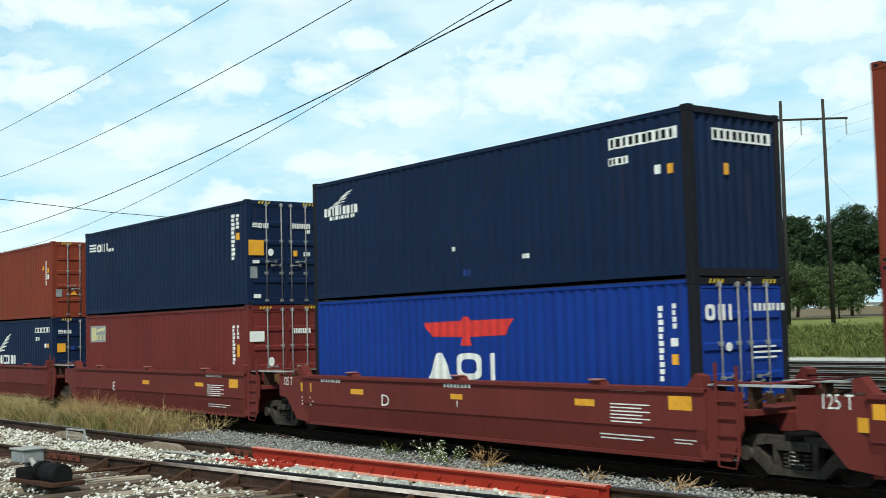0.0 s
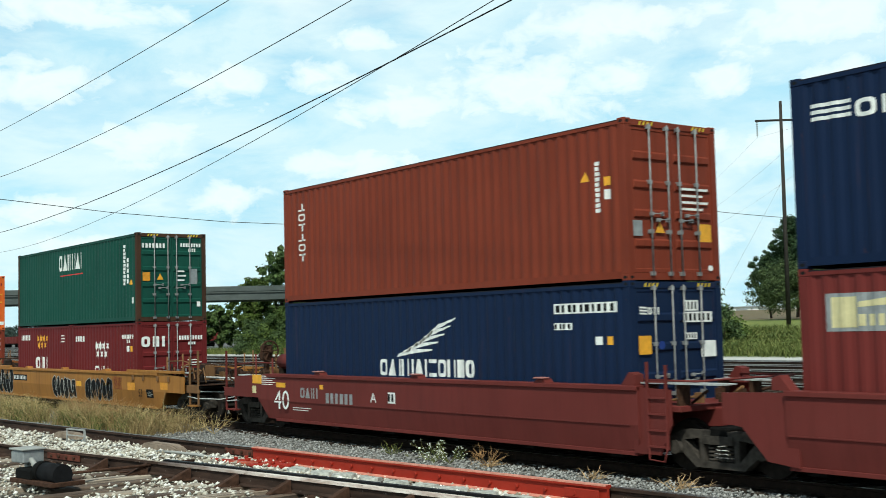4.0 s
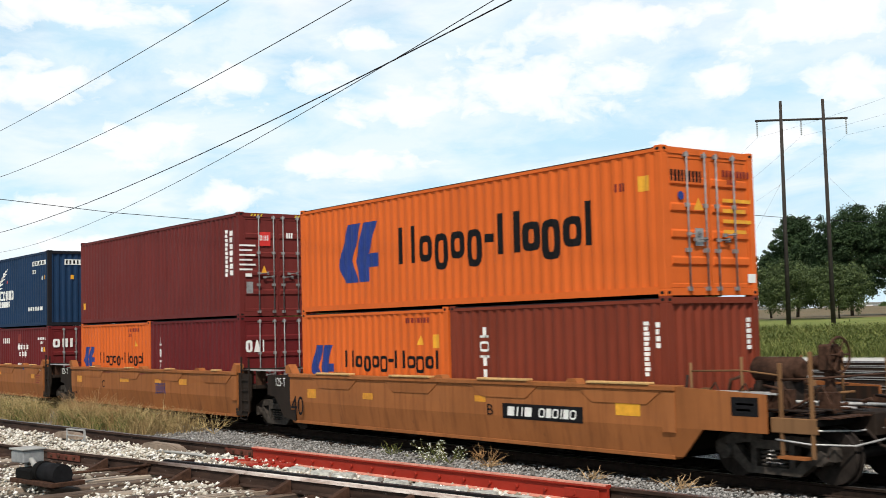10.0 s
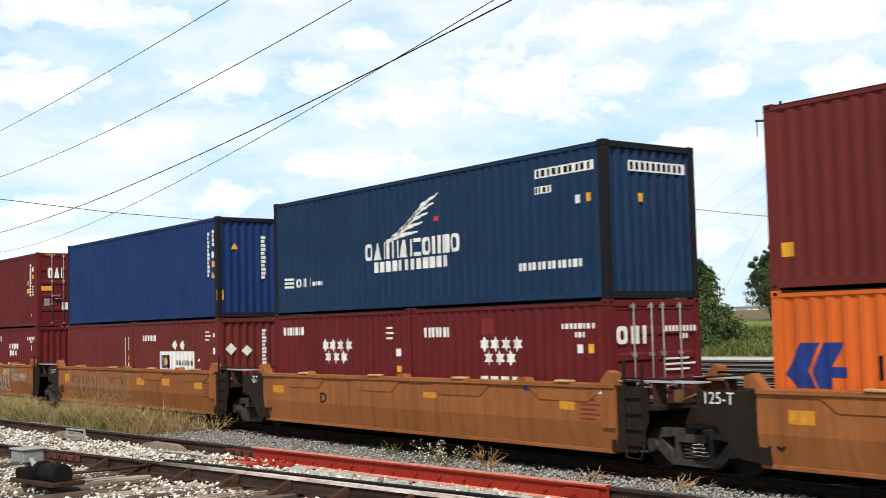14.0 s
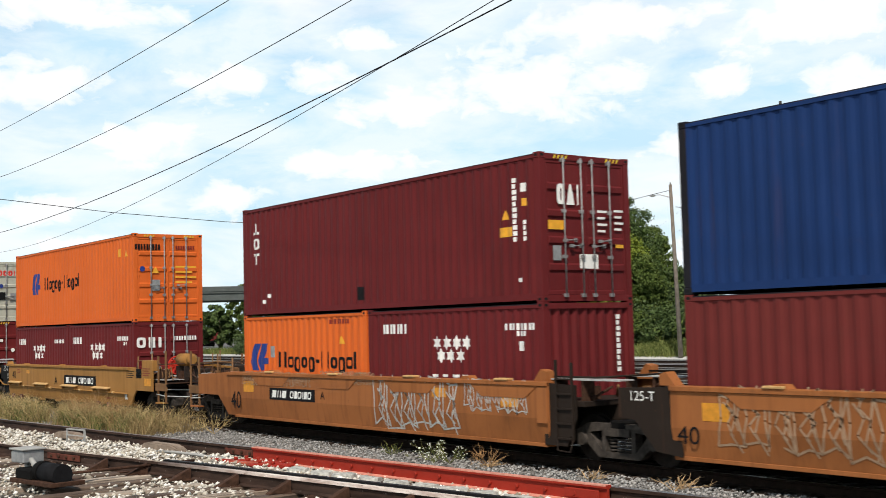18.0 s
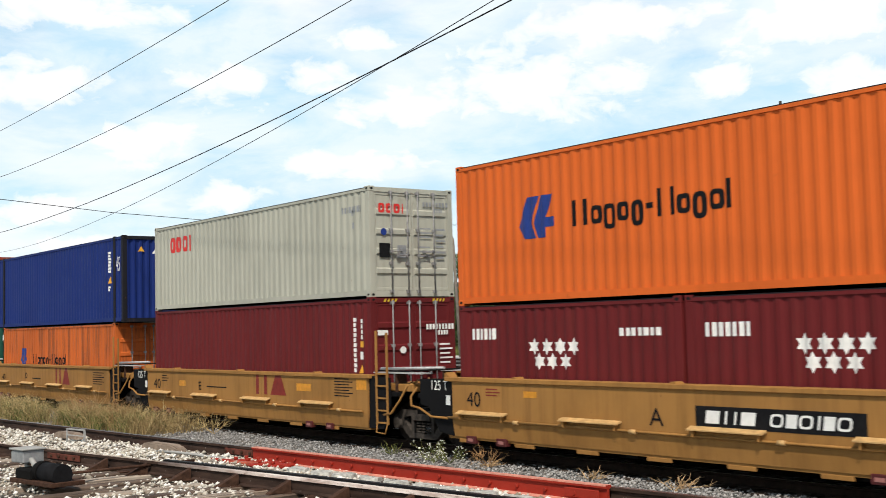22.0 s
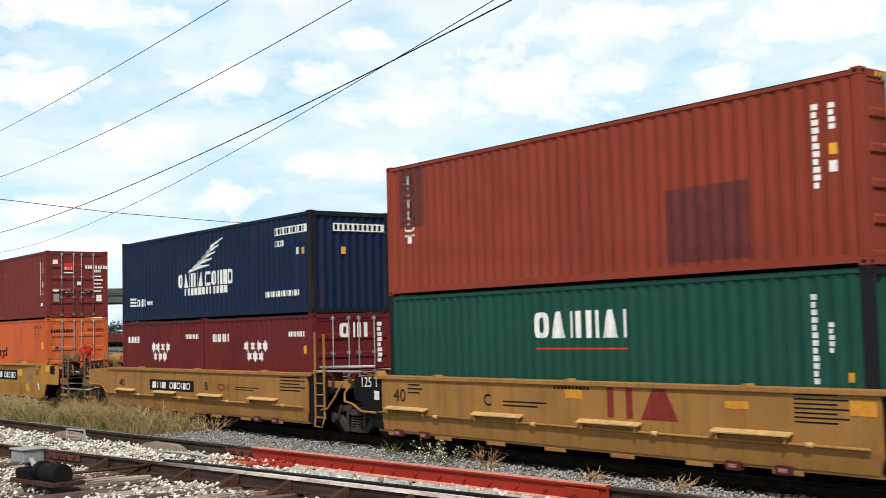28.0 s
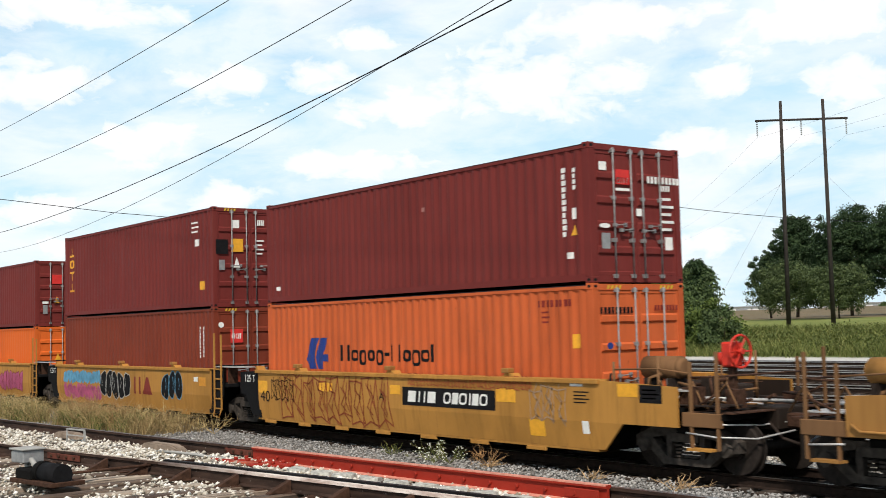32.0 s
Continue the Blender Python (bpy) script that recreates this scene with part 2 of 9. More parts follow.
def boxed(x0, x1, y0, y1, z0, z1, bevel=0.0):
    bm = bmesh.new()
    box(bm, x0, x1, y0, y1, z0, z1, 0, bevel)
    return bm


def rod(bm, a, b, r, n=8, mat=0, r2=None):
    """A round bar from a to b."""
    a, b = Vector(a), Vector(b)
    d = (b - a).normalized()
    u = d.orthogonal().normalized()
    w = d.cross(u)
    r2 = r if r2 is None else r2
    ra = [bm.verts.new(a + (u * math.cos(k * 2 * math.pi / n) + w * math.sin(k * 2 * math.pi / n)) * r) for k in range(n)]
    rb = [bm.verts.new(b + (u * math.cos(k * 2 * math.pi / n) + w * math.sin(k * 2 * math.pi / n)) * r2) for k in range(n)]
    for k in range(n):
        f = bm.faces.new((ra[k], ra[(k + 1) % n], rb[(k + 1) % n], rb[k]))
        f.material_index, f.smooth = mat, n > 5
    for ring in (ra, rb):
        bm.faces.new(ring).material_index = mat


def pipe(points, r, n=7):
    """One bent tube through the points."""
    bm = bmesh.new()
    pts = [Vector(p) for p in points]
    rings, u = [], None
    for i, p in enumerate(pts):
        d = (pts[min(i + 1, len(pts) - 1)] - pts[max(i - 1, 0)]).normalized()
        u = d.orthogonal().normalized() if u is None else (u - d * u.dot(d)).normalized()
        w = d.cross(u)
        rings.append([bm.verts.new(p + (u * math.cos(k * 2 * math.pi / n) + w * math.sin(k * 2 * math.pi / n)) * r) for k in range(n)])
    for ra, rb in zip(rings, rings[1:]):
        for k in range(n):
            bm.faces.new((ra[k], ra[(k + 1) % n], rb[(k + 1) % n], rb[k])).smooth = True
    bm.faces.new(rings[0])
    bm.faces.new(rings[-1])
    return bm


def slab(bm, outline, y0, y1, mat=0):
    """A plate with an outline in x and z, from y0 to y1."""
    a = [bm.verts.new((x, y0, z)) for x, z in outline]
    b = [bm.verts.new((x, y1, z)) for x, z in outline]
    n = len(a)
    fs = [bm.faces.new(a), bm.faces.new(b[::-1])]
    for k in range(n):
        fs.append(bm.faces.new((a[k], b[k], b[(k + 1) % n], a[(k + 1) % n])))
    for f in fs:
        f.material_index = mat


def mesh_from(name, verts, faces, material, kind="", label="", category=""):
    me = bpy.data.meshes.new(name)
    me.from_pydata(verts, [], faces)
    me.materials.append(material)
    ob = new(name, me)
    return tagged(ob, label, category, "", kind)


# ---- where the train stands at each time ----
TRAIN = [
    0.00, 3.76, 7.50, 11.23, 14.97, 18.72, 22.46, 26.21, 29.95, 33.69, 37.42, 41.15, 44.88, 48.62,
    52.37, 56.11, 59.84, 63.56, 67.29, 71.02, 74.75, 78.48, 82.20, 85.93, 89.66, 93.40, 97.15, 100.89,
    104.63, 108.37, 112.04, 115.66, 119.28, 122.94, 126.65, 130.38, 134.11, 137.85, 141.58, 145.30, 149.00, 152.68,
    156.34, 159.96, 163.53, 167.14, 170.78, 174.43, 178.08, 181.72, 185.36, 189.00, 192.66, 196.32, 200.00, 203.68,
    207.36, 211.05, 214.75, 218.45, 222.17, 225.88, 229.60, 233.32, 237.06,
]


def train_rows(x, z):
    return [(i * 0.5, pose(x + s, 0, z)) for i, s in enumerate(TRAIN)]


MOVERS = []


# ---- containers ----
WAVE, DEPTH = 0.278, 0.023


def ridge(x):
    """How far the corrugated sheet stands back at x."""
    k = (x % WAVE) / WAVE
    if k < 0.26:
        return 0.0
    if k < 0.5:
        return DEPTH * (k - 0.26) / 0.24
    if k < 0.76:
        return DEPTH
    return DEPTH * (1.0 - (k - 0.76) / 0.24)


def breaks(x0, x1):
    out = [x0]
    k = math.floor(x0 / WAVE)
    while k * WAVE < x1:
        for q in (0.0, 0.26, 0.5, 0.76):
            x = (k + q) * WAVE
            if x0 + 1e-4 < x < x1 - 1e-4:
                out.append(x)
        k += 1
    return out + [x1]


def sheet(x0, x1, z0, z1, y, sign):
    """A corrugated sheet in x, facing -y for sign -1."""
    bm = bmesh.new()
    rows = []
    for q in breaks(0.0, x1 - x0):
        x = x0 + q
        yy = y - sign * ridge(q)
        rows.append((bm.verts.new((x, yy, z0)), bm.verts.new((x, yy, z1))))
    for a, b in zip(rows, rows[1:]):
        bm.faces.new((a[0], b[0], b[1], a[1]))
    return bm


CACHE = {}


def cached(key, make, smooth=False):
    if key not in CACHE:
        bm = make()
        bmesh.ops.recalc_face_normals(bm, faces=bm.faces)
        me = bpy.data.meshes.new(key[0])
        bm.to_mesh(me)
        bm.free()
        CACHE[key] = me
    return CACHE[key]


HALF = 1.219


def casting_mesh():
    bm = bmesh.new()
    box(bm, -0.089, 0.089, -0.081, 0.081, -0.059, 0.059, 0, 0.008)
    for s in (-1, 1):
        for ring_axis in (0, 1):
            vs = []
            for k in range(10):
                a = k * 2 * math.pi / 10
                u, w = 0.045 * math.cos(a), 0.028 * math.sin(a)
                vs.append(bm.verts.new((u, s * 0.0825, w) if ring_axis == 0 else (s * 0.0905, u, w)))
            bm.faces.new(vs).material_index = 1
    return bm


def door_mesh(w, h):
    """One door leaf, hinge side at y=0, outer face towards +x, pressed into five panels."""
    bm = bmesh.new()
    n = 5
    ph = h / n
    prof = [(0.0, 0.012), (0.06, 0.012), (0.075, 0.0)]
    for k in range(1, n):
        z = k * ph
        prof += [(z - 0.085, 0.0), (z - 0.05, 0.034), (z + 0.05, 0.034), (z + 0.085, 0.0)]
    prof += [(h - 0.075, 0.0), (h - 0.06, 0.012), (h, 0.012)]
    cols = []
    for y, k in ((0.0, None), (0.05, None), (0.065, 1.0), (w - 0.065, 1.0), (w - 0.05, None), (w, None)):
        cols.append([bm.verts.new((0.012 if k is None else x, y, z)) for z, x in prof])
    for a, b in zip(cols, cols[1:]):
        for i in range(len(prof) - 1):
            bm.faces.new((a[i], b[i], b[i + 1], a[i + 1]))
    return bm


def lockrod_mesh(h):
    bm = bmesh.new()
    rod(bm, (0.065, 0, -0.06), (0.065, 0, h + 0.06), 0.016, 8)
    for z in (-0.02, h * 0.28, h * 0.62, h + 0.0):
        box(bm, 0.0, 0.075, -0.045, 0.045, z - 0.035, z + 0.035)
    return bm


def handle_mesh():
    bm = bmesh.new()
    rod(bm, (0.075, 0, 0), (0.085, 0.30, 0.015), 0.012, 6)
    box(bm, 0.0, 0.08, 0.26, 0.31, -0.03, 0.05)
    box(bm, 0.05, 0.095, -0.04, 0.04, -0.03, 0.03)
    return bm


def container(name, label, x, z, length, height, colour, end="doors", post=None, group=""):
    """A box container, its origin at the middle of its left end's foot. It rides on the train."""
    mat = PAINT[colour]
    dark = PAINT[post] if post else mat
    th = new(name)
    tagged(th, label, "container", group)
    L, H = length, height
    ends = (0.0, L)
    inset = (L - 12.192) / 2 if L > 13 else 0.0
    # floor, roof and rails
    shared("floor", cached(("floor", L), lambda: floor_mesh(L)), DARK, th)
    shared("roof", cached(("roof", L, H, colour), lambda: roof_mesh(L, H)), mat, th)
    for s in (-1, 1):
        shared("side_panel", cached(("side_panel", L, H, s, colour), lambda: sheet(0.16, L - 0.16, 0.15, H - 0.09, s * (HALF - 0.012), s)), mat, th)
        shared("bottom_rail", cached(("bottom_rail", L, s, colour), lambda: boxed(0.16, L - 0.16, *sorted((s * HALF - s * 0.004, s * (HALF - 0.06))), 0.04, 0.165)), mat, th)
        shared("top_rail", cached(("top_rail", L, H, s, colour), lambda: boxed(0.16, L - 0.16, *sorted((s * (HALF - 0.002), s * (HALF - 0.07))), H - 0.105, H - 0.045)), mat, th)
        # dark strip added to draw a line along the roof's edge
        shared("roof_edge", cached(("roof_edge", L, H, s), lambda: boxed(0.16, L - 0.16, *sorted((s * (HALF - 0.006), s * (HALF - 0.07))), H - 0.0448, H - 0.026)), PAINT["post_rust"], th, "thin dark strip along the roof edge")
        for e in ends:
            w = 0.16 if e == 0 else -0.16
            shared("corner_post", cached(("corner_post", H, s, e == 0, L, colour, post), lambda: boxed(*sorted((e + (0.004 if e == 0 else -0.004), e + w)), *sorted((s * (HALF - 0.004), s * (HALF - 0.15))), 0.118, H - 0.118, 0.006)), dark, th)
            for zz in (0.059, H - 0.059):
                c = shared("corner_casting", cached(("corner_casting", colour, post), casting_mesh), [dark, HOLE], th)
                c.location = (e + (0.089 if e == 0 else -0.089), s * (HALF - 0.081), zz)
    for e in ends:
        d = 1 if e else -1
        for a, b, nm in ((0.012, 0.14, "door_sill"), (H - 0.13, H - 0.018, "door_header")):
            shared(nm, cached((nm, H, L, e == 0, colour, post), lambda: boxed(*sorted((e - d * 0.006, e - d * 0.12)), -HALF + 0.15, HALF - 0.15, a, b)), dark, th)
        kind = end if e else ("panel" if end == "doors" else "doors")
        if kind == "panel":
            p = shared("end_panel", cached(("end_panel", H, colour), lambda: end_panel_mesh(H)), mat, th)
            p.matrix_basis = pose(e - d * 0.03, 0, 0, 0, 0, 0 if e else 180)
        else:
            w = HALF - 0.155
            h = H - 0.28
            for side in (-1, 1):
                dr = shared("door", cached(("door", h, side, colour), lambda: flip_y(door_mesh(w, h), side)), mat, th)
                dr.matrix_basis = pose(e - d * 0.035, -side * (HALF - 0.152) * d, 0.145, 0, 0, 0 if e else 180)
                for k, off in enumerate((0.42, 0.86)):
                    r = shared("lock_rod", cached(("lock_rod", h), lambda: lockrod_mesh(h)), ROD, dr)
                    r.location = (0.0, side * off * w, 0.0)
                    g = shared("handle", cached(("handle",), handle_mesh), ROD, dr)
                    g.matrix_basis = pose(0.0, side * off * w, h * (0.36 if k else 0.40))
                    if (k and side > 0) or (not k and side < 0):
                        g.matrix_basis = pose(0.0, side * off * w - 0.3, h * (0.36 if k else 0.40))
    if inset:
        for s in (-1, 1):
            for xx in (inset, L - inset):
                shared("inner_post", cached(("inner_post", H, s, xx, colour), lambda: boxed(xx - 0.09, xx + 0.09, *sorted((s * (HALF + 0.004), s * (HALF - 0.05))), 0.0, H)), dark, th)
    MOVERS.append((th, train_rows(x, z)))
    th.location = (x, 0, z)
    return th


def flip_y(bm, side):
    if side < 0:
        bmesh.ops.scale(bm, vec=(1, -1, 1), verts=bm.verts)
    return bm


def floor_mesh(L):
    bm = bmesh.new()
    n = int(L / 0.4)
    prof = [(0.12, 0.155), (0.12, 0.12)]
    for k in range(1, n):
        x = L * k / n
        prof += [(x - 0.03, 0.12), (x - 0.03, 0.02), (x + 0.03, 0.02), (x + 0.03, 0.12)]
    prof += [(L - 0.12, 0.12), (L - 0.12, 0.155)]
    rows = [(bm.verts.new((x, -HALF + 0.06, z)), bm.verts.new((x, HALF - 0.06, z))) for x, z in prof]
    for a, b in zip(rows, rows[1:] + rows[:1]):
        bm.faces.new((a[0], b[0], b[1], a[1]))
    for s in (0, 1):
        bm.faces.new([r[s] for r in rows])
    return bm


def roof_mesh(L, H):
    bm = bmesh.new()
    rows = []
    n = int((L - 0.4) / 0.2)
    for k in range(n + 1):
        x = 0.2 + (L - 0.4) * k / n
        zz = H - 0.048 - (0.018 if k % 2 else 0.0)
        rows.append((bm.verts.new((x, -HALF + 0.06, zz)), bm.verts.new((x, HALF - 0.06, zz))))
    for a, b in zip(rows, rows[1:]):
        bm.faces.new((a[0], b[0], b[1], a[1]))
    for a, b in ((0.1, 0.2), (L - 0.2, L - 0.1)):
        box(bm, a, b, -HALF + 0.15, HALF - 0.15, H - 0.075, H - 0.05)
    return bm


def end_panel_mesh(H):
    """Vertical corrugations across the end, facing +x."""
    bm = bmesh.new()
    y0, y1 = -HALF + 0.14, HALF - 0.14
    rows = []
    per = (y1 - y0) / 9
    for k in range(10):
        for q, dx in ((0.0, 0.0), (0.26, 0.0), (0.5, 0.045), (0.76, 0.045)):
            y = y0 + (k + q) * per
            if y <= y1 + 1e-6:
                rows.append((bm.verts.new((-dx, y, 0.13)), bm.verts.new((-dx, y, H - 0.12))))
    for a, b in zip(rows, rows[1:]):
        bm.faces.new((a[0], b[0], b[1], a[1]))
    return bm


# ---- painted marks ----
def pieces(bm):
    """The joined groups of faces of a bmesh."""
    left, out = set(bm.faces), []
    while left:
        todo, isle = [left.pop()], []
        while todo:
            f = todo.pop()
            isle.append(f)
            for v in f.verts:
                for g in v.link_faces:
                    if g in left:
                        left.remove(g)
                        todo.append(g)
        out.append(isle)
    return out


def painted(name, bm, material, th, label="", fine=False):
    """Painted shapes: one part for each piece, or one for fine print."""
    bmesh.ops.remove_doubles(bm, verts=bm.verts, dist=0.0004)
    isles = pieces(bm)
    if fine or len(isles) < 2:
        ob = part(name, bm, material, th, label)
        return tagged(ob, kind="stuff") if len(isles) > 1 else ob
    obs = []
    for isle in isles:
        one = bmesh.new()
        seen = {}
        for f in isle:
            for v in f.verts:
                if v not in seen:
                    seen[v] = one.verts.new(v.co)
            one.faces.new([seen[v] for v in f.verts])
        obs.append(part(name, one, material, th, label))
    bm.free()
    return obs[0]


def side_mark(th, name, polys, material, label="", flat=False, fine=False):
    """Painted shapes on the corrugated near side; polys are outlines in x and z in the thing's space."""
    bm = bmesh.new()
    for poly in polys:
        try:
            bm.faces.new([bm.verts.new((x, 0.0, z)) for x, z in poly])
        except ValueError:
            pass
    if not flat:
        xs = [v.co.x for v in bm.verts]
        for x in breaks(min(xs) - 0.16, max(xs) - 0.16)[1:-1]:
            bmesh.ops.bisect_plane(bm, geom=bm.verts[:] + bm.edges[:] + bm.faces[:], plane_co=(x + 0.16, 0, 0), plane_no=(1, 0, 0))
    for v in bm.verts:
        v.co.y = -(HALF - 0.012) - 0.004 + (0.0 if flat else ridge(v.co.x - 0.16))
    return painted(name, bm, material, th, label, fine)


def rect(x, z, w, h):
    return [(x, z), (x + w, z), (x + w, z + h), (x, z + h)]


def rows_of(x, z, w, h, n, gap=0.3, seed=1):
    """A row of n plain bars of about a letter's size."""
    rnd = random.Random(seed)
    step = w / n
    return [rect(x + k * step, z, step * (1 - gap) * rnd.uniform(0.75, 1.0), h) for k in range(n)]


def column_of(x, z_top, w, h, n, gap=0.25):
    step = h / n
    return [rect(x, z_top - (k + 1) * step, w * (0.75 + 0.25 * ((k * 7) % 3 != 1)), step * (1 - gap)) for k in range(n)]


def star(x, z, r):
    return [[(x + (r if k % 2 == 0 else r * 0.56) * math.sin(k * math.pi / 6), z + (r if k % 2 == 0 else r * 0.56) * math.cos(k * math.pi / 6)) for k in range(12)]]


def end_mark(th, name, polys, material, L, label="", fine=False):
    """Marks on the end that faces +x; polys are outlines in y and z."""
    bm = bmesh.new()
    for poly in polys:
        bm.faces.new([bm.verts.new((L + 0.004, y, z)) for y, z in poly])
    return painted(name, bm, material, th, label, fine)


def lettering(th, name, body, x, y, z, size, material, along=(1, 0, 0), label="", wide=1.0):
    cu = bpy.data.curves.new(name, "FONT")
    cu.body, cu.size, cu.align_x, cu.align_y = body, size, "CENTER", "CENTER"
    cu.resolution_u = 3
    tmp = bpy.data.objects.new(name, cu)
    scene.collection.objects.link(tmp)
    me = bpy.data.meshes.new_from_object(tmp.evaluated_get(bpy.context.evaluated_depsgraph_get()))
    bpy.data.objects.remove(tmp)
    me.materials.clear()
    ob = shared(name, me, material, th, label)
    ob.matrix_basis = pose(x, y, z, 90, 0, 0) @ Matrix.Diagonal((wide, 1, 1, 1))
    return ob


# ---- ground ----
def smooth(a, b, v):
    k = min(1.0, max(0.0, (v - a) / (b - a)))
    return k * k * (3 - 2 * k)


def shoulder(x):
    """Where the raised turnout bank ends, towards the main track."""
    return -6.66 + 0.0725 * x


def ground_z(x, y):
    z = -0.24
    if y < -2:
        z += 0.80 * smooth(shoulder(x) + 2.0, shoulder(x) + 0.35, y)
        z += 0.30 * smooth(-12.0, -15.0, y)
    away = x + 1.1 * max(0.0, y - 60.0)
    hill = smooth(-165.0, -122.0, away)
    z += hill * (1.45 * smooth(53.0, 64.0, y) + 1.45 * smooth(66.0, 112.0, y) + 3.1 * smooth(105.0, 250.0, y) - 6.0 * smooth(330.0, 1200.0, y))
    z -= hill * 0.5 * smooth(-90.0, -150.0, x) * smooth(56.0, 90.0, y)
    if y > 56:
        z += 0.25 * smooth(56, 90, y) * hill * noise.noise(Vector((x * 0.03, y * 0.03, 1.0)))
    return z


def ground_material():
    m = Mat("ground_cover", (0.2, 0.19, 0.17), 0.9)
    sep = m.n.new("ShaderNodeSeparateXYZ")
    m.l.new(m.c.outputs["Object"], sep.inputs[0])
    fine = m.noise(14.0, 6.0, 0.7)
    mid = m.noise(1.7, 5.0, 0.65)
    wide = m.noise(0.12, 5.0, 0.6)
    stone = m.ramp(fine, [(0.30, (0.10, 0.095, 0.085)), (0.5, (0.26, 0.25, 0.235)), (0.72, (0.47, 0.46, 0.43))])
    stone = m.mix(m.ramp(mid, [(0.45, 0.0), (0.7, 0.6)]), stone, (0.16, 0.13, 0.10))
    soil = m.ramp(mid, [(0.3, (0.05, 0.042, 0.036)), (0.7, (0.17, 0.148, 0.125))])
    grass = m.ramp(m.noise(0.9, 6.0, 0.7), [(0.3, (0.045, 0.075, 0.015)), (0.55, (0.11, 0.15, 0.035)), (0.8, (0.21, 0.20, 0.075))])
    field = m.ramp(m.noise(0.5, 5.0, 0.6, (0.3, 1.0, 1.0)), [(0.35, (0.10, 0.085, 0.035)), (0.65, (0.19, 0.13, 0.065))])
    lawn = m.ramp(wide, [(0.35, (0.13, 0.17, 0.03)), (0.65, (0.22, 0.24, 0.06))])

    def band(a, b):
        mr = m.n.new("ShaderNodeMapRange")
        mr.inputs["From Min"].default_value, mr.inputs["From Max"].default_value = a, b
        m.l.new(sep.outputs[1], mr.inputs["Value"])
        return mr.outputs[0]

    sand = m.ramp(fine, [(0.33, (0.055, 0.043, 0.033)), (0.52, (0.22, 0.185, 0.14)), (0.70, (0.50, 0.46, 0.38))])
    sand = m.mix(m.ramp(mid, [(0.42, 0.0), (0.58, 0.92)]), sand, (0.024, 0.018, 0.014))
    # oily track bed, blackened further: the train's shade put into the colour
    oil_shade = m.ramp(fine, [(0.35, (0.012, 0.011, 0.010)), (0.75, (0.06, 0.055, 0.05))])
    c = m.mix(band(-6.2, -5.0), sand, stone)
    c = m.mix(band(-1.45, -1.25), c, oil_shade)
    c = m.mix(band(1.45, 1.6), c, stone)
    c = m.mix(band(4.0, 4.8), c, soil)
    pale = m.ramp(fine, [(0.3, (0.42, 0.41, 0.38)), (0.7, (0.66, 0.65, 0.61))])
    c = m.mix(band(45.2, 45.8), c, pale)
    c = m.mix(band(53.3, 54.3), c, grass)
    c = m.mix(band(63.0, 67.0), c, lawn)
    c = m.mix(band(104.0, 112.0), c, field)
    mr = m.n.new("ShaderNodeMapRange")
    mr.inputs["From Min"].default_value, mr.inputs["From Max"].default_value = -84.0, -92.0
    slant = m.n.new("ShaderNodeMath")
    slant.operation = "MULTIPLY_ADD"
    m.l.new(sep.outputs[1], slant.inputs[0])
    slant.inputs[1].default_value = 1.1
    m.l.new(sep.outputs[0], slant.inputs[2])
    m.l.new(slant.outputs[0], mr.inputs["Value"])
    far = m.n.new("ShaderNodeMath")
    far.operation = "MULTIPLY"
    m.l.new(mr.outputs[0], far.inputs[0])
    m.l.new(band(44.0, 46.0), far.inputs[1])
    yard = m.ramp(m.noise(0.4, 5.0, 0.65, (0.1, 1.0, 1.0)), [(0.3, (0.05, 0.045, 0.04)), (0.6, (0.15, 0.14, 0.125)), (0.75, (0.34, 0.33, 0.31))])
    c = m.mix(far.outputs[0], c, yard)
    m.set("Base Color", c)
    m.bump(fine, 0.6, 0.05)
    return m.m


def axis_steps(spans):
    out = []
    for a, b, d in spans:
        n = max(1, round((b - a) / d))
        out += [a + (b - a) * k / n for k in range(n)]
    return out + [spans[-1][1]]


gx = axis_steps([(-3200, -800, 400), (-800, -300, 50), (-300, -64, 8), (-64, 16, 2), (16, 60, 8), (60, 300, 40), (300, 2000, 400)])
gy = axis_steps([(-800, -60, 150), (-60, -18, 8), (-18, -12, 1.0), (-12, -2, 0.4), (-2, 8, 2), (8, 50, 6), (50, 110, 3), (110, 360, 12), (360, 900, 90), (900, 4000, 500)])
gv = [(x, y, ground_z(x, y)) for y in gy for x in gx]
gf = [(j * len(gx) + i, j * len(gx) + i + 1, (j + 1) * len(gx) + i + 1, (j + 1) * len(gx) + i) for j in range(len(gy) - 1) for i in range(len(gx) - 1)]
ground = mesh_from("ground", gv, gf, ground_material(), "structure", "gravelly railway ground rising to a grassy field")
for p in ground.data.polygons:
    p.use_smooth = True

RAIL_SIDE = plain("rail_side", (0.024, 0.015, 0.011), 0.9, 0.0, 0.4, 10.0, 0.3, 0.15)
RAIL_TOP = plain("rail_top", (0.20, 0.185, 0.17), 0.38, 0.8, 0.3, 10.0)
TIE = plain("weathered_tie", (0.05, 0.036, 0.027), 0.9, 0, 0.55, 7.0, 0.6)
YARD_TOP = plain("yard_rail_top", (0.55, 0.54, 0.52), 0.3, 0.7, 0.15, 4.0)
ORANGE_RAIL = paint("red_orange_point_paint", (0.30, 0.026, 0.014), 0.5, 0.25, 0.15, 0.15)

PROFILE = [(-0.036, 0.0), (0.036, 0.0), (0.036, -0.035), (0.010, -0.05), (0.010, -0.15), (0.07, -0.165), (0.07, -0.178), (-0.07, -0.178), (-0.07, -0.165), (-0.010, -0.15), (-0.010, -0.05), (-0.036, -0.035)]


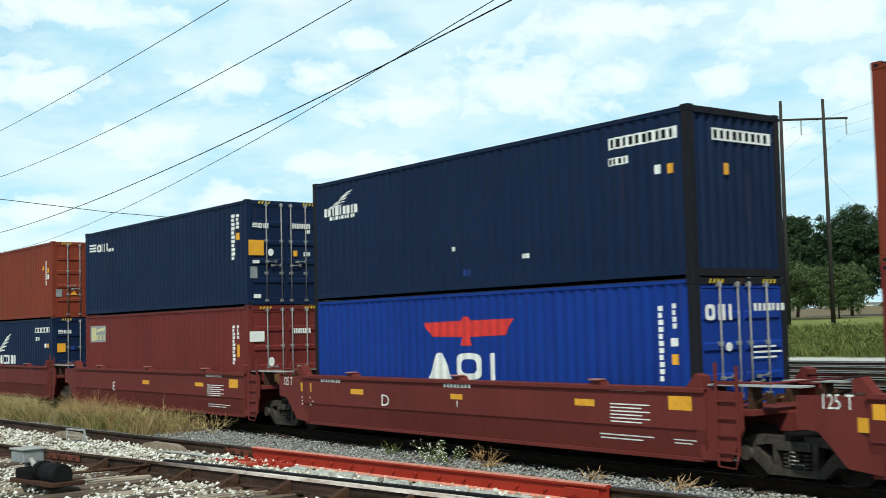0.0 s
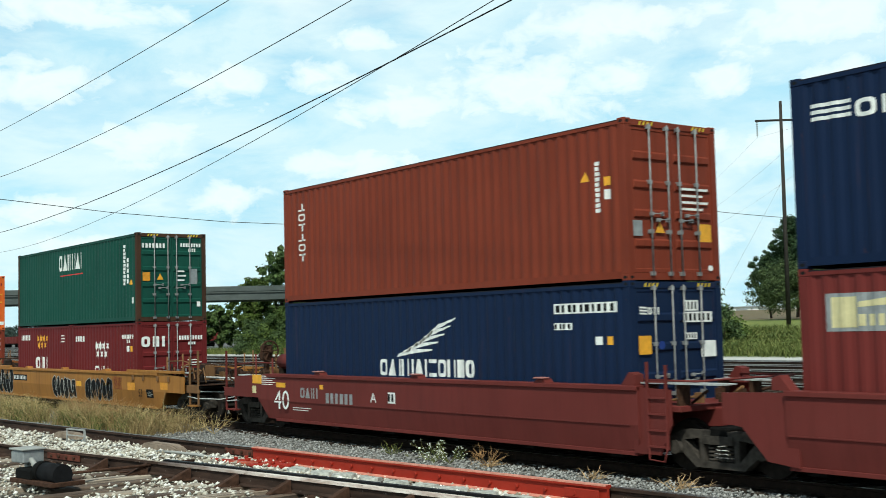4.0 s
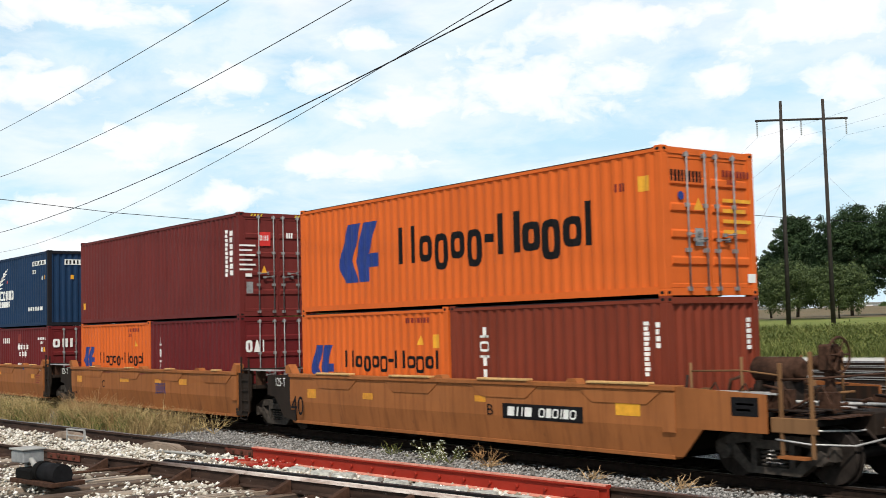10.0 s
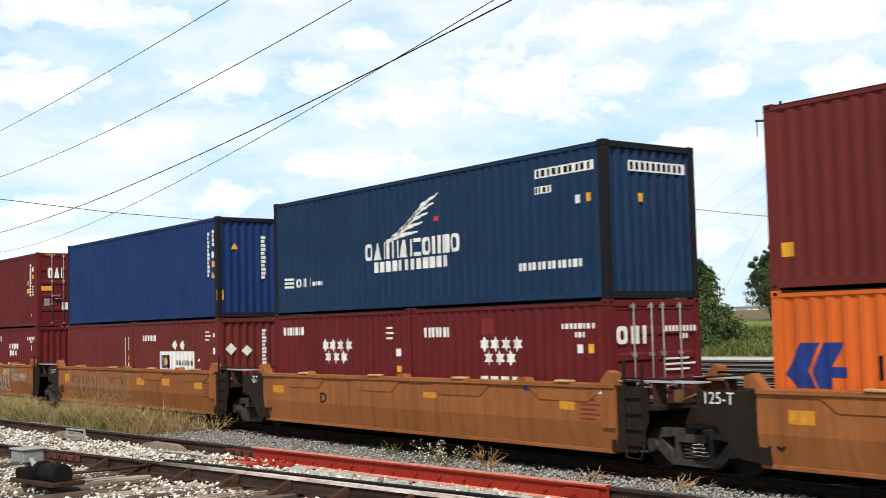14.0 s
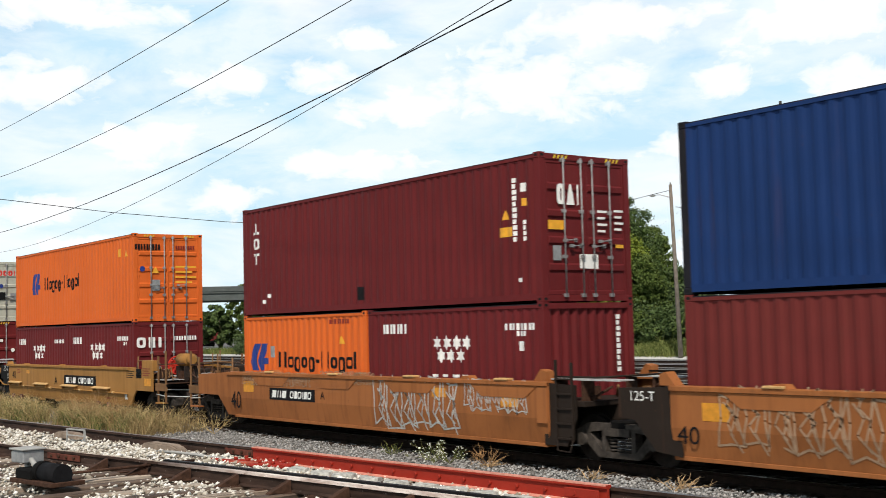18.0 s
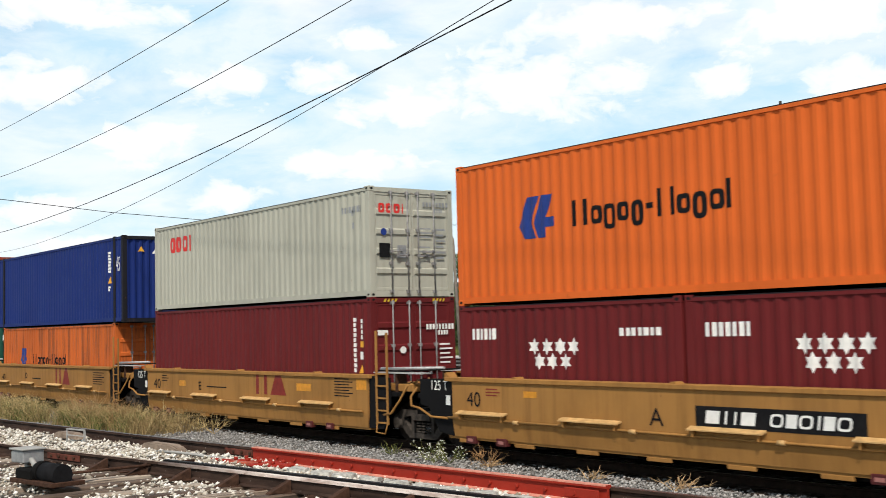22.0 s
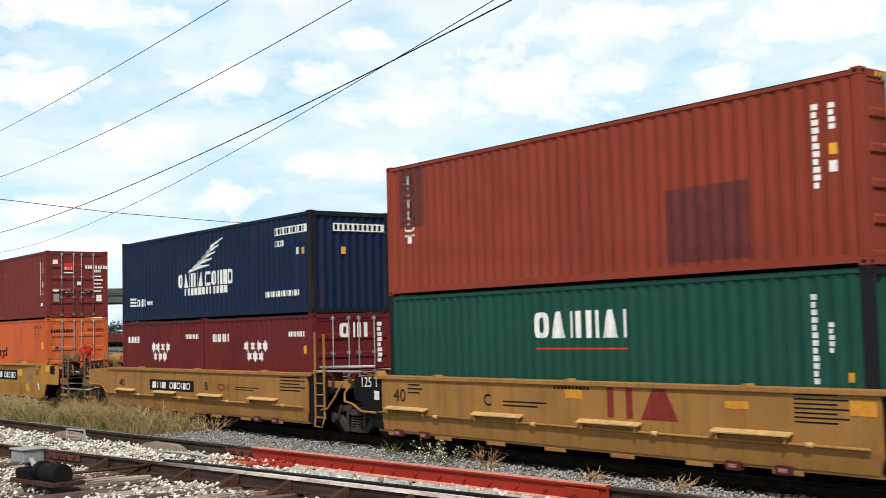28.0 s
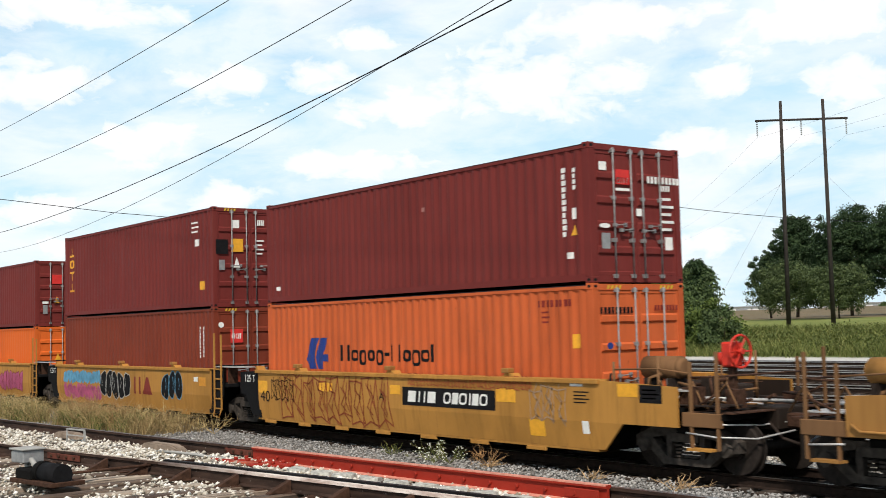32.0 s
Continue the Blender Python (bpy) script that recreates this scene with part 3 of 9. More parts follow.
def rail_mesh(points, top_mat=1, profile=PROFILE, side_as_top=False):
    bm = bmesh.new()
    rings = []
    for i, (x, y, z) in enumerate(points):
        a, b = points[max(0, i - 1)], points[min(len(points) - 1, i + 1)]
        d = Vector((b[0] - a[0], b[1] - a[1], 0)).normalized()
        nrm = Vector((-d.y, d.x, 0))
        rings.append([bm.verts.new((x + nrm.x * u, y + nrm.y * u, z + w)) for u, w in profile])
    n = len(profile)
    for ra, rb in zip(rings, rings[1:]):
        for k in range(n):
            f = bm.faces.new((ra[k], ra[(k + 1) % n], rb[(k + 1) % n], rb[k]))
            f.material_index = top_mat if k == 0 or (side_as_top and k == n - 1) else 0
    bm.faces.new(rings[0])
    bm.faces.new(rings[-1])
    return bm


def straight_track(y, x0, x1, z=0.0, label="", ties=True):
    th = tagged(new("railway_track"), label, "track", "yard tracks", "structure")
    for s in (-1, 1):
        part("rail", rail_mesh([(x0, y + s * 0.753, z), (x1, y + s * 0.753, z)], side_as_top=y > 0), [RAIL_SIDE, RAIL_TOP if y == 0 else YARD_TOP], th)
    if ties:
        bm_v, bm_f = [], []
        n = int((min(x1, 30) - max(x0, -200)) / 0.55)
        for k in range(n):
            x = max(x0, -200) + k * 0.55
            b = len(bm_v)
            bm_v += [(x + dx, y + dy, z - 0.175 + dz) for dx in (-0.11, 0.11) for dy in (-1.3, 1.3) for dz in (-0.1, 0.0)]
            bm_f += [(b + 1, b + 5, b + 7, b + 3), (b, b + 1, b + 3, b + 2), (b + 4, b + 6, b + 7, b + 5), (b, b + 4, b + 5, b + 1), (b + 2, b + 3, b + 7, b + 6)]
        t = mesh_from("ties", bm_v, bm_f, TIE, "stuff", "row of weathered timber ties")
        t.parent = th
    return th


straight_track(0.0, -700, 120, 0.0, "main line railway track with rusty rails under the train")
for k, y in enumerate((6.0, 11.0, 16.0, 21.5, 27.0, 32.0, 37.5, 43.0)):
    straight_track(y, -700, 120, 0.02, "yard railway track with dull steel rails", ties=y < 30)

# ---- wells and trucks ----
def side_frame_mesh():
    """Cast side frame of a freight truck, seen from the side."""
    bm = bmesh.new()
    t0, t1 = -0.09, 0.09
    slab(bm, [(-1.12, 0.38), (-1.12, 0.56), (-0.75, 0.72), (0.75, 0.72), (1.12, 0.56), (1.12, 0.38), (0.85, 0.38), (0.72, 0.55), (0.33, 0.60), (-0.33, 0.60), (-0.72, 0.55), (-0.85, 0.38)], t0, t1)
    slab(bm, [(-0.85, 0.39), (-0.72, 0.54), (-0.40, 0.22), (0.40, 0.22), (0.72, 0.54), (0.85, 0.39), (0.5, 0.11), (-0.5, 0.11)], t0, t1)
    for s in (-1, 1):
        box(bm, s * 0.36 - 0.05, s * 0.36 + 0.05, t0, t1, 0.2, 0.62)
        rod(bm, (s * 0.89, -0.17, 0.42), (s * 0.89, 0.12, 0.42), 0.12, 10)
    for s in (-0.18, 0.0, 0.18):
        for k in range(4):
            rod(bm, (s, -0.02, 0.235 + k * 0.062), (s, -0.02, 0.27 + k * 0.062), 0.075, 8)
    box(bm, -0.30, 0.30, -0.12, 0.12, 0.50, 0.64)
    return bm


def wheelset_mesh():
    bm = bmesh.new()
    rod(bm, (0, -1.0, 0), (0, 1.0, 0), 0.08, 8)
    for s in (-1, 1):
        for y0, y1, r in ((0.70, 0.83, 0.42), (0.655, 0.70, 0.455)):
            rod(bm, (0, s * y0, 0), (0, s * y1, 0), r, 28)
        rod(bm, (0, s * 0.83, 0), (0, s * 0.86, 0), 0.16, 12)
    return bm


WHEELS = []
TRUCK = plain("truck_steel", (0.052, 0.044, 0.037), 0.85, 0.0, 0.5, 8.0, 0.3, 0.15)
WHEEL_STEEL = plain("wheel_steel", (0.024, 0.019, 0.016), 0.8, 0.0, 0.4, 8.0, 0.2, 0.15)


def truck(car, x):
    """A two-axle freight truck under a car."""
    tr = shared("truck", cached(("truck",), lambda: boxed(-0.2, 0.2, -1.1, 1.1, 0.5, 0.78, 0.03)), DARK, car)
    tr.location = (x, 0, 0)
    for s in (-1, 1):
        f = shared("side_frame", cached(("side_frame",), side_frame_mesh), TRUCK, tr)
        f.location = (0, s * 1.0, 0)
    for dx in (-0.89, 0.89):
        w = shared("wheelset", cached(("wheelset",), wheelset_mesh), WHEEL_STEEL, tr)
        w.location = (dx, 0, 0.42)
        WHEELS.append((w, dx))
    return tr


# each body: top of side, paint, end paint
BODY = {
    "maroon": (1.43, "car_maroon", "car_maroon"),
    "long": (1.34, "car_brown2", "car_brown2"),
    "brown": (1.45, "car_brown", "car_dark_brown"),
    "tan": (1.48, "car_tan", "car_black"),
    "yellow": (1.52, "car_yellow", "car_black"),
}
PAINT["car_dark_brown"] = paint("sooty_brown_paint", (0.022, 0.015, 0.011), 0.65, 0.2, 0.4, 0.4)
PAINT["rust_tan"] = paint("rusty_stanchion_paint", (0.20, 0.105, 0.048), 0.7, 0.25, 0.6, 0.5)
PAINT["car_brown2"] = paint("car_ochre_paint", (0.34, 0.150, 0.037), 0.55, 0.35, 0.6, 0.55)
ZB = 0.30
LEAN = {"maroon": 0.09, "long": 0.08, "brown": 0.08, "tan": 0.045, "yellow": 0.06}


def plate_outline(kind, left, right, over):
    """Outline of the near side in x and z. over: how far the well outruns the box."""
    zt = BODY[kind][0]
    o = []
    b = 12.192 + over
    a = -over
    if left == "end":
        o += [(a - 0.50, ZB), (a - 0.95, 0.82), (a - 2.2, 0.82), (a - 2.2, zt - 0.08), (a - 0.4, zt)]
    else:
        q = {"tan": 0.12, "yellow": 0.02}.get(kind, -0.10)
        o += [(a + q, ZB), (a + q, zt)]
    if right == "end":
        o += [(b + 0.4, zt), (b + 2.2, zt - 0.08), (b + 2.2, 0.78), (b + 0.95, 0.78), (b + 0.45, ZB)]
    else:
        q = 0.28 if kind == "tan" else 0.40
        o += [(b + q, zt), (b + q, 0.55), (b + q - 0.08, ZB)]
    return o


def rigging(th, e, d, stan):
    """Brake levers, brackets and pipework crowded on the open end deck."""
    rr = random.Random(int(abs(e) * 10) + (3 if d > 0 else 7) + len(th.name))
    for mat, n in ((RUSTY, 16), (GEAR, 12), (PAINT["rust_tan"], 7)):
        for _ in range(n):
            bm = bmesh.new()
            x, y = e + d * rr.uniform(0.35, 2.9), rr.uniform(-1.3, 1.2)
            z = 1.08 + 0.32 * rr.uniform(0, 1) ** 1.5
            q = rr.random()
            if q < 0.4:
                w, v, h = rr.uniform(0.04, 0.16), rr.uniform(0.04, 0.12), rr.uniform(0.06, 0.20)
                box(bm, x - w, x + w, y - v, y + v, 1.09, z + h)
                part("bracket", bm, mat, th)
            elif q < 0.75:
                rod(bm, (x, y, z), (x + d * rr.uniform(0.2, 0.7), y + rr.uniform(-0.3, 0.3), z + rr.uniform(-0.05, 0.18)), rr.uniform(0.014, 0.035), 6)
                part("brake_rod", bm, mat, th)
            else:
                rod(bm, (x, y, 1.08), (x + rr.uniform(-0.1, 0.1), y, z + rr.uniform(0.1, 0.3)), rr.uniform(0.02, 0.05), 7)
                part("lever", bm, mat, th)
    for q, y in ((1.55, -1.25), (0.95, 1.1), (1.9, 0.9), (0.55, -1.3)):
        part("stanchion", pipe([(e + d * q, y, 1.05), (e + d * q, y, 1.78 + 0.1 * q)], 0.024, 6), stan, th)
    part("hand_rail", pipe([(e + d * 0.55, -1.3, 1.70), (e + d * 1.55, -1.25, 1.72), (e + d * 2.4, -1.40, 1.66)], 0.016, 6), stan, th)
    for s in (-1, 1):
        part("stanchion_brace", pipe([(e + d * 2.93, s * 1.40, 1.35), (e + d * 2.35, s * 1.30, 1.08)], 0.022, 6), RUSTY, th)
    part("walk_board", boxed(*sorted((e + d * 0.35, e + d * 2.3)), -1.40, -1.12, 1.36, 1.39), GALV, th, "pale metal walkway board")
    for q in (0.5, 1.3, 2.1):
        part("board_bracket", boxed(*sorted((e + d * q, e + d * (q + 0.05))), -1.36, -1.16, 1.10, 1.36), RUSTY, th)


def well_car(label, x, kind, left="joint", right="joint", over=0.0):
    zt, body, ends = BODY[kind]
    stan = PAINT["rust_tan"] if kind != "maroon" else PAINT["car_maroon"]
    mat, emat = PAINT[body], PAINT[ends]
    th = tagged(new("well_car"), label, "rail car", "well cars of the train")
    b, a = 12.192 + over, -over
    for s in (-1, 1):
        bm = bmesh.new()
        slab(bm, plate_outline(kind, left, right, over), s * 1.535, s * 1.49)
        bmesh.ops.bisect_plane(bm, geom=bm.verts[:] + bm.edges[:] + bm.faces[:], plane_co=(0, 0, 0.78 if kind != "tan" else 0.6), plane_no=(0, 0, 1))
        for v in bm.verts:
            if v.co.z < 0.55:
                v.co.y -= s * LEAN[kind]
        part("side_plate", bm, mat, th)
        x0 = a - (2.0 if left == "end" else 0.1)
        x1 = b + (2.0 if right == "end" else 0.4)
        part("top_chord", boxed(max(x0, a - 0.4), min(x1, b + 0.4), *sorted((s * 1.575, s * 1.30)), zt - 0.07, zt + 0.012, 0.008), mat, th)
        part("bottom_chord", boxed(a - 0.1, b + 0.28, *sorted((s * 1.47, s * 1.25)), ZB - 0.05, ZB + 0.02, 0.006), mat, th)
        for k in range(3):
            gxk = 12.192 * (0.17 + 0.33 * k)
            bm = bmesh.new()
            gw = 0.45 if kind == "tan" else 1.0
            slab(bm, [(gxk - 0.17 * gw, zt + 0.013), (gxk + 0.17 * gw, zt + 0.013), (gxk + 0.10 * gw, zt + 0.02 + 0.065 * gw), (gxk - 0.08 * gw, zt + 0.02 + 0.065 * gw)], s * 1.54, s * 1.34)
            part("guide", bm, mat, th)
    for k in range(6):
        xx = 0.3 + 11.6 * k / 5
        part("floor_beam", boxed(xx - 0.15, xx + 0.15, -1.38, 1.38, 0.19, 0.345), DARK, th)
    for e, kind_e, d in ((a, left, -1), (b, right, 1)):
        bulk = part("bulkhead", boxed(*sorted((e + d * 0.10, e + d * 0.22)), -1.46, 1.46, 0.36, 1.10), emat, th)
        if kind_e == "joint":
            part("end_sill", boxed(*sorted((e + d * 0.2, e + d * 1.55)), -0.55, 0.55, 0.72, 1.06, 0.02), emat, th)
            part("end_deck", boxed(*sorted((e + d * 0.2, e + d * 1.25)), -1.42, 1.42, 1.02, 1.12, 0.01), emat, th)
            if d > 0:
                ladder(th, e + 0.60, mat if ends == "car_black" else emat, 0.40, zt + (1.0 if kind in ("tan", "yellow") else 0.42))
                bm = bmesh.new()
                slab(bm, [(e + 0.24, ZB), (e + 0.24, zt - 0.01), (e + 1.10, zt - 0.04), (e + 1.10, 0.80), (e + 0.85, ZB)], -1.488, -1.45)
                part("end_plate", bm, emat, th)
                if kind == "tan":
                    part("bent_pipe", pipe([(e + 0.9, -1.53, 0.62), (e + 1.15, -1.50, 0.66), (e + 1.35, -1.40, 0.95), (e + 1.50, -1.3, 1.25), (e + 1.75, -1.2, 1.36)], 0.026), mat, th)
                    part("bent_pipe", pipe([(e + 1.95, -1.35, 1.25), (e + 1.85, -1.45, 1.05), (e + 1.95, -1.52, 0.86), (e + 2.3, -1.54, 0.82), (e + 2.7, -1.54, 0.66), (e + 3.3, -1.56, 0.66)], 0.026), mat, th)
                    part("end_beam", boxed(e + 0.5, e + 1.7, -1.3, 1.3, 1.13, 1.30, 0.02), mat, th)
                    part("walk_bar", pipe([(e + 0.35, -1.2, 1.62), (e + 2.6, -1.1, 1.66)], 0.03), GALV, th)
                rr = random.Random(int(-x * 10))
                part("walk_board", boxed(e + 0.30, e + 2.1, -1.38, -1.02, zt + 0.045, zt + 0.07), GALV, th, "pale metal walkway board")
                part("walk_board", boxed(e + 0.45, e + 1.9, 0.4, 0.7, zt + 0.03, zt + 0.055), GALV, th, "pale metal walkway board")
                for q in (0.4, 1.1):
                    part("board_bracket", boxed(e + q, e + q + 0.06, -1.34, -1.06, 1.12, zt + 0.045), RUSTY, th)
                    part("board_bracket", boxed(e + q + 0.1, e + q + 0.16, 0.42, 0.68, 1.12, zt + 0.03), RUSTY, th)
                for k in range(9):
                    px_, py_ = e + rr.uniform(0.3, 1.2), rr.uniform(-1.25, 1.2)
                    bm = bmesh.new()
                    if k % 2:
                        box(bm, px_ - 0.06, px_ + 0.08, py_ - 0.05, py_ + 0.05, 1.11, 1.2 + rr.uniform(0, 0.2))
                    else:
                        rod(bm, (px_, py_, 1.14), (px_ + rr.uniform(0.1, 0.6), py_ + rr.uniform(-0.4, 0.4), 1.2 + rr.uniform(0, 0.2)), 0.025, 6)
                    part("bracket" if k % 2 else "brake_rod", bm, RUSTY if k % 3 else PAINT["rust_tan"], th)
                part("grab_rail", pipe([(e + 0.3, -1.3, zt + 0.1), (e + 1.5, -1.3, zt + 0.1), (e + 1.5, 1.3, zt + 0.1), (e + 0.3, 1.3, zt + 0.1)], 0.02), emat, th)
            else:
                lip = 1.05 if kind in ("tan", "yellow") else 1.32
                bm = bmesh.new()
                slab(bm, [(e + 0.10, ZB), (e + 0.10, zt - 0.01), (e - lip, zt - 0.05), (e - lip, 0.90), (e - lip * 0.72, 0.86), (e - lip * 0.36, ZB + 0.06)], -1.50, -1.46)
                part("end_plate", bm, emat, th)
                bm = bmesh.new()
                slab(bm, [(e - 0.10, ZB + 0.03), (e - 0.10, zt - 0.01), (e - 1.32, zt - 0.05), (e - 1.32, 0.90), (e - 0.95, 0.86), (e - 0.48, 0.44)], 1.46, 1.50)
                part("end_plate", bm, emat, th)
            for s in (-1, 1) if kind not in ("tan", "yellow") or d < 0 else ():
                bm = bmesh.new()
                up = 0.45 if kind in ("tan", "yellow") else 1.0
                slab(bm, [(e + d * 0.0, zt + 0.013), (e + d * 0.34 * up, zt + 0.013), (e + d * 0.34 * up, zt + 0.20 * up), (e + d * 0.20 * up, zt + 0.24 * up)], s * 1.52, s * 1.30)
                part("corner_guide", bm, mat, th)
        else:
            e2 = e + d * 2.2
            part("end_sill", boxed(*sorted((e + d * 0.2, e + d * 3.3)), -0.36, 0.36, 0.72, 1.08, 0.02), PAINT["car_dark_brown"], th)
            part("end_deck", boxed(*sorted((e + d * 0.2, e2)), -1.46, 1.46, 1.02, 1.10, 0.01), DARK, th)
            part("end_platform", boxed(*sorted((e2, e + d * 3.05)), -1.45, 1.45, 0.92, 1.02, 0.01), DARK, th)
            for s in (-1, 1):
                part("end_beam", boxed(*sorted((e2 + d * 0.02, e + d * 3.04)), *sorted((s * 1.455, s * 1.40)), 0.80, 1.03, 0.01), mat if kind == "maroon" else PAINT["rust_tan"], th)
            part("coupler", boxed(*sorted((e + d * 3.2, e + d * 3.8)), -0.12, 0.12, 0.74, 0.98, 0.03), RUSTY, th)
            part("step", boxed(*sorted((e + d * 2.35, e + d * 2.85)), -1.50, -1.30, 0.42, 0.46), mat, th)
            for q in (2.4, 2.95):
                for s in (-1, 1):
                    part("stanchion", boxed(e + d * q - 0.027, e + d * q + 0.027, s * 1.42 - 0.025, s * 1.42 + 0.025, 0.44 if s < 0 else 0.9, 2.02 if q > 2.6 else 1.85, 0.005), stan, th)
            part("hand_rail", pipe([(e + d * 2.4, -1.42, 1.60), (e + d * 2.95, -1.42, 1.62), (e + d * 2.95, 1.42, 1.62), (e + d * 2.4, 1.42, 1.60)], 0.018), RUSTY, th)
            # thin sheet added only to darken the far side plate's inner face
            part("inner_liner", boxed(*sorted((e + d * 0.25, e + d * 2.18)), 1.470, 1.487, 0.84, zt - 0.10), PAINT["car_dark_brown"], th)
            rigging(th, e, d, stan)
            part("uncoupling_lever", pipe([(e + d * 3.02, -1.4, 0.86), (e + d * 3.06, -0.5, 0.80), (e + d * 3.3, -0.15, 0.84)], 0.016), GALV, th)
            part("cross_pipe", pipe([(e + d * 0.3, -0.9, 1.22), (e + d * 2.9, -0.7, 1.22), (e + d * 3.1, 0.3, 1.15)], 0.03), GALV, th)
    if left == "end":
        truck(th, a - 1.95)
    if right == "end":
        truck(th, b + 1.95)
    else:
        truck(th, b + 1.75)
    MOVERS.append((th, train_rows(x, 0.0)))
    th.location = (x, 0, 0)
    return th


def ladder(th, x, mat, z0, z1):
    bm = bmesh.new()
    for dx in (0.0, 0.42):
        box(bm, x + dx - 0.022, x + dx + 0.022, -1.52, -1.48, z0, z1 if dx == 0 else z1 - 0.05)
    n = 5
    for k in range(n):
        z = z0 + 0.04 + k * 0.27
        box(bm, x, x + 0.42, -1.525, -1.495, z - 0.016, z + 0.016)
    part("ladder", bm, mat, th)
    part("ladder_step", pipe([(x, -1.50, z0 + 0.05), (x + 0.08, -1.58, z0 - 0.17), (x + 0.42, -1.58, z0 - 0.19), (x + 0.42, -1.50, z0 + 0.05)], 0.016, 6), mat, th)


# box by box, front of the train first: place of the left end
HC, STD = 2.896, 2.591
LOW = 0.36
CONTAINERS, BOX_SIZE = {}, {}


def stack(key, x, upper, lower):
    """Upper and lower boxes over one well. Each is (label, height, colour, end, post[, length])."""
    base = LOW + lower[0][1]
    if len(lower) == 1:
        lb = lower[0]
        CONTAINERS[key, "low"] = container("shipping_container", lb[0], x, LOW, 12.192, lb[1], lb[2], lb[3], lb[4], "forty foot boxes")
        BOX_SIZE[key, "low"] = (12.192, lb[3])
    else:
        for k, lb in enumerate(lower):
            CONTAINERS[key, "low%d" % k] = container("shipping_container", lb[0], x + k * 6.134, LOW, 6.058, lb[1], lb[2], lb[3], lb[4], "twenty foot boxes")
            BOX_SIZE[key, "low%d" % k] = (6.058, lb[3])
    u = upper
    ln = u[5] if len(u) > 5 else 12.192
    CONTAINERS[key, "up"] = container("shipping_container", u[0], x - (ln - 12.192) / 2, base, ln, u[1], u[2], u[3], u[4], "forty foot boxes")
    BOX_SIZE[key, "up"] = (ln, u[3])


ZIM2 = [("wine red twenty foot container with white stars", STD, "wine", "panel", None), ("wine red twenty foot container with white stars", STD, "wine", "doors", None)]
UNITS = [
    (0, -9.63, "maroon", "joint", "joint", 0, ("oxide red high container over a maroon one", HC, "brown", "doors", None), [("maroon lower container in a maroon well", HC, "maroon", "doors", None)]),
    (1, -25.25, "maroon", "joint", "joint", 0, ("dark navy container with rusty corner posts", HC, "navy", "panel", "post_rust"), [("royal blue container with a red emblem", HC, "blue", "doors", "post_rust")]),
    (2, -40.97, "maroon", "joint", "joint", 0, ("dark navy container with white door rods", HC, "navy", "doors", None), [("maroon container with a pictorial label", HC, "maroon", "doors", None)]),
    (3, -56.67, "maroon", "end", "joint", 0, ("oxide red container with upright white letters", HC, "brown", "doors", None), [("dark navy container with a white wing emblem", HC, "navy", "doors", None)]),
    (4, -78.50, "long", "end", "end", 1.95, ("green container with white name", HC, "green", "doors", "post_brown"), ZIM2),
    (5, -100.62, "brown", "joint", "end", 0, ("bright orange container with a blue emblem", STD, "orange", "doors", None), [("short bright orange container with dark lettering bars", STD, "orange", "panel", None), ("short oxide red container", STD, "brown", "panel", None)]),
    (6, -116.17, "brown", "joint", "joint", 0, ("plain maroon container with ribbed doors", HC, "maroon", "doors", None), [("short bright orange container with dark lettering bars", STD, "orange", "panel", None), ("short wine red container with white letters", STD, "wine", "doors", None)]),
    (7, -131.88, "brown", "joint", "joint", 0, ("blue container with a white wing emblem", HC, "nykblue", "panel", "post_rust"), ZIM2),
    (8, -147.40, "brown", "joint", "joint", 0, ("plain mid blue container with ribbed end", HC, "midblue", "panel", "post_rust"), [("short maroon container with a ribbed side", STD, "maroon", "panel", None), ("short maroon tank box with white hazard labels", STD, "maroon", "panel", None)]),
    (9, -163.10, "brown", "end", "joint", 0, ("wine red container with white upright letters", HC, "wine", "doors", None), [("short bright orange container with dark lettering bars", STD, "orange", "panel", None), ("wine red twenty foot container with white stars", STD, "wine", "panel", None)]),
    (10, -182.95, "tan", "joint", "end", 0, ("orange container with a blue emblem", HC, "orange", "doors", None), ZIM2),
    (11, -198.45, "tan", "joint", "joint", 0, ("pale grey container with red lettering bars", STD, "grey", "doors", None), [("wine red container with ribbed doors", HC, "wine", "doors", None)]),
    (12, -214.00, "tan", "joint", "joint", 0, ("long deep blue container with ribbed end", HC, "blue45", "panel", "post_rust", 13.716), [("rust-streaked orange container with worn lettering bars", STD, "orange_rusty", "doors", None)]),
    (13, -229.35, "tan", "joint", "joint", 0, ("patched oxide red container", HC, "red", "doors", None), [("dark green container with ribbed end", HC, "green", "panel", "post_rust")]),
    (14, -244.95, "tan", "end", "joint", 0, ("dark navy container with a white wing emblem", STD, "navy", "panel", "post_rust"), ZIM2),
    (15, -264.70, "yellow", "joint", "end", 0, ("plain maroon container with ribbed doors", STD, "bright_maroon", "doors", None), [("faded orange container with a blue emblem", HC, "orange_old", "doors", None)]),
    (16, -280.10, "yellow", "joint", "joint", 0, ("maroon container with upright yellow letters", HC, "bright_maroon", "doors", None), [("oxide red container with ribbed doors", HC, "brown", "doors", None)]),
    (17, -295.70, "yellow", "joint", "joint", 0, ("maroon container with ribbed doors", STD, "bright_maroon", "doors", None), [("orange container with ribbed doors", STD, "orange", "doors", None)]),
]
CARS = {}
CAR_LABEL = {"maroon": "maroon articulated well car with yellow reflectors", "long": "ochre well car with dark graffiti", "brown": "brown articulated well car, faded and stained", "tan": "tan articulated well car with black ends", "yellow": "yellow articulated well car covered in graffiti"}
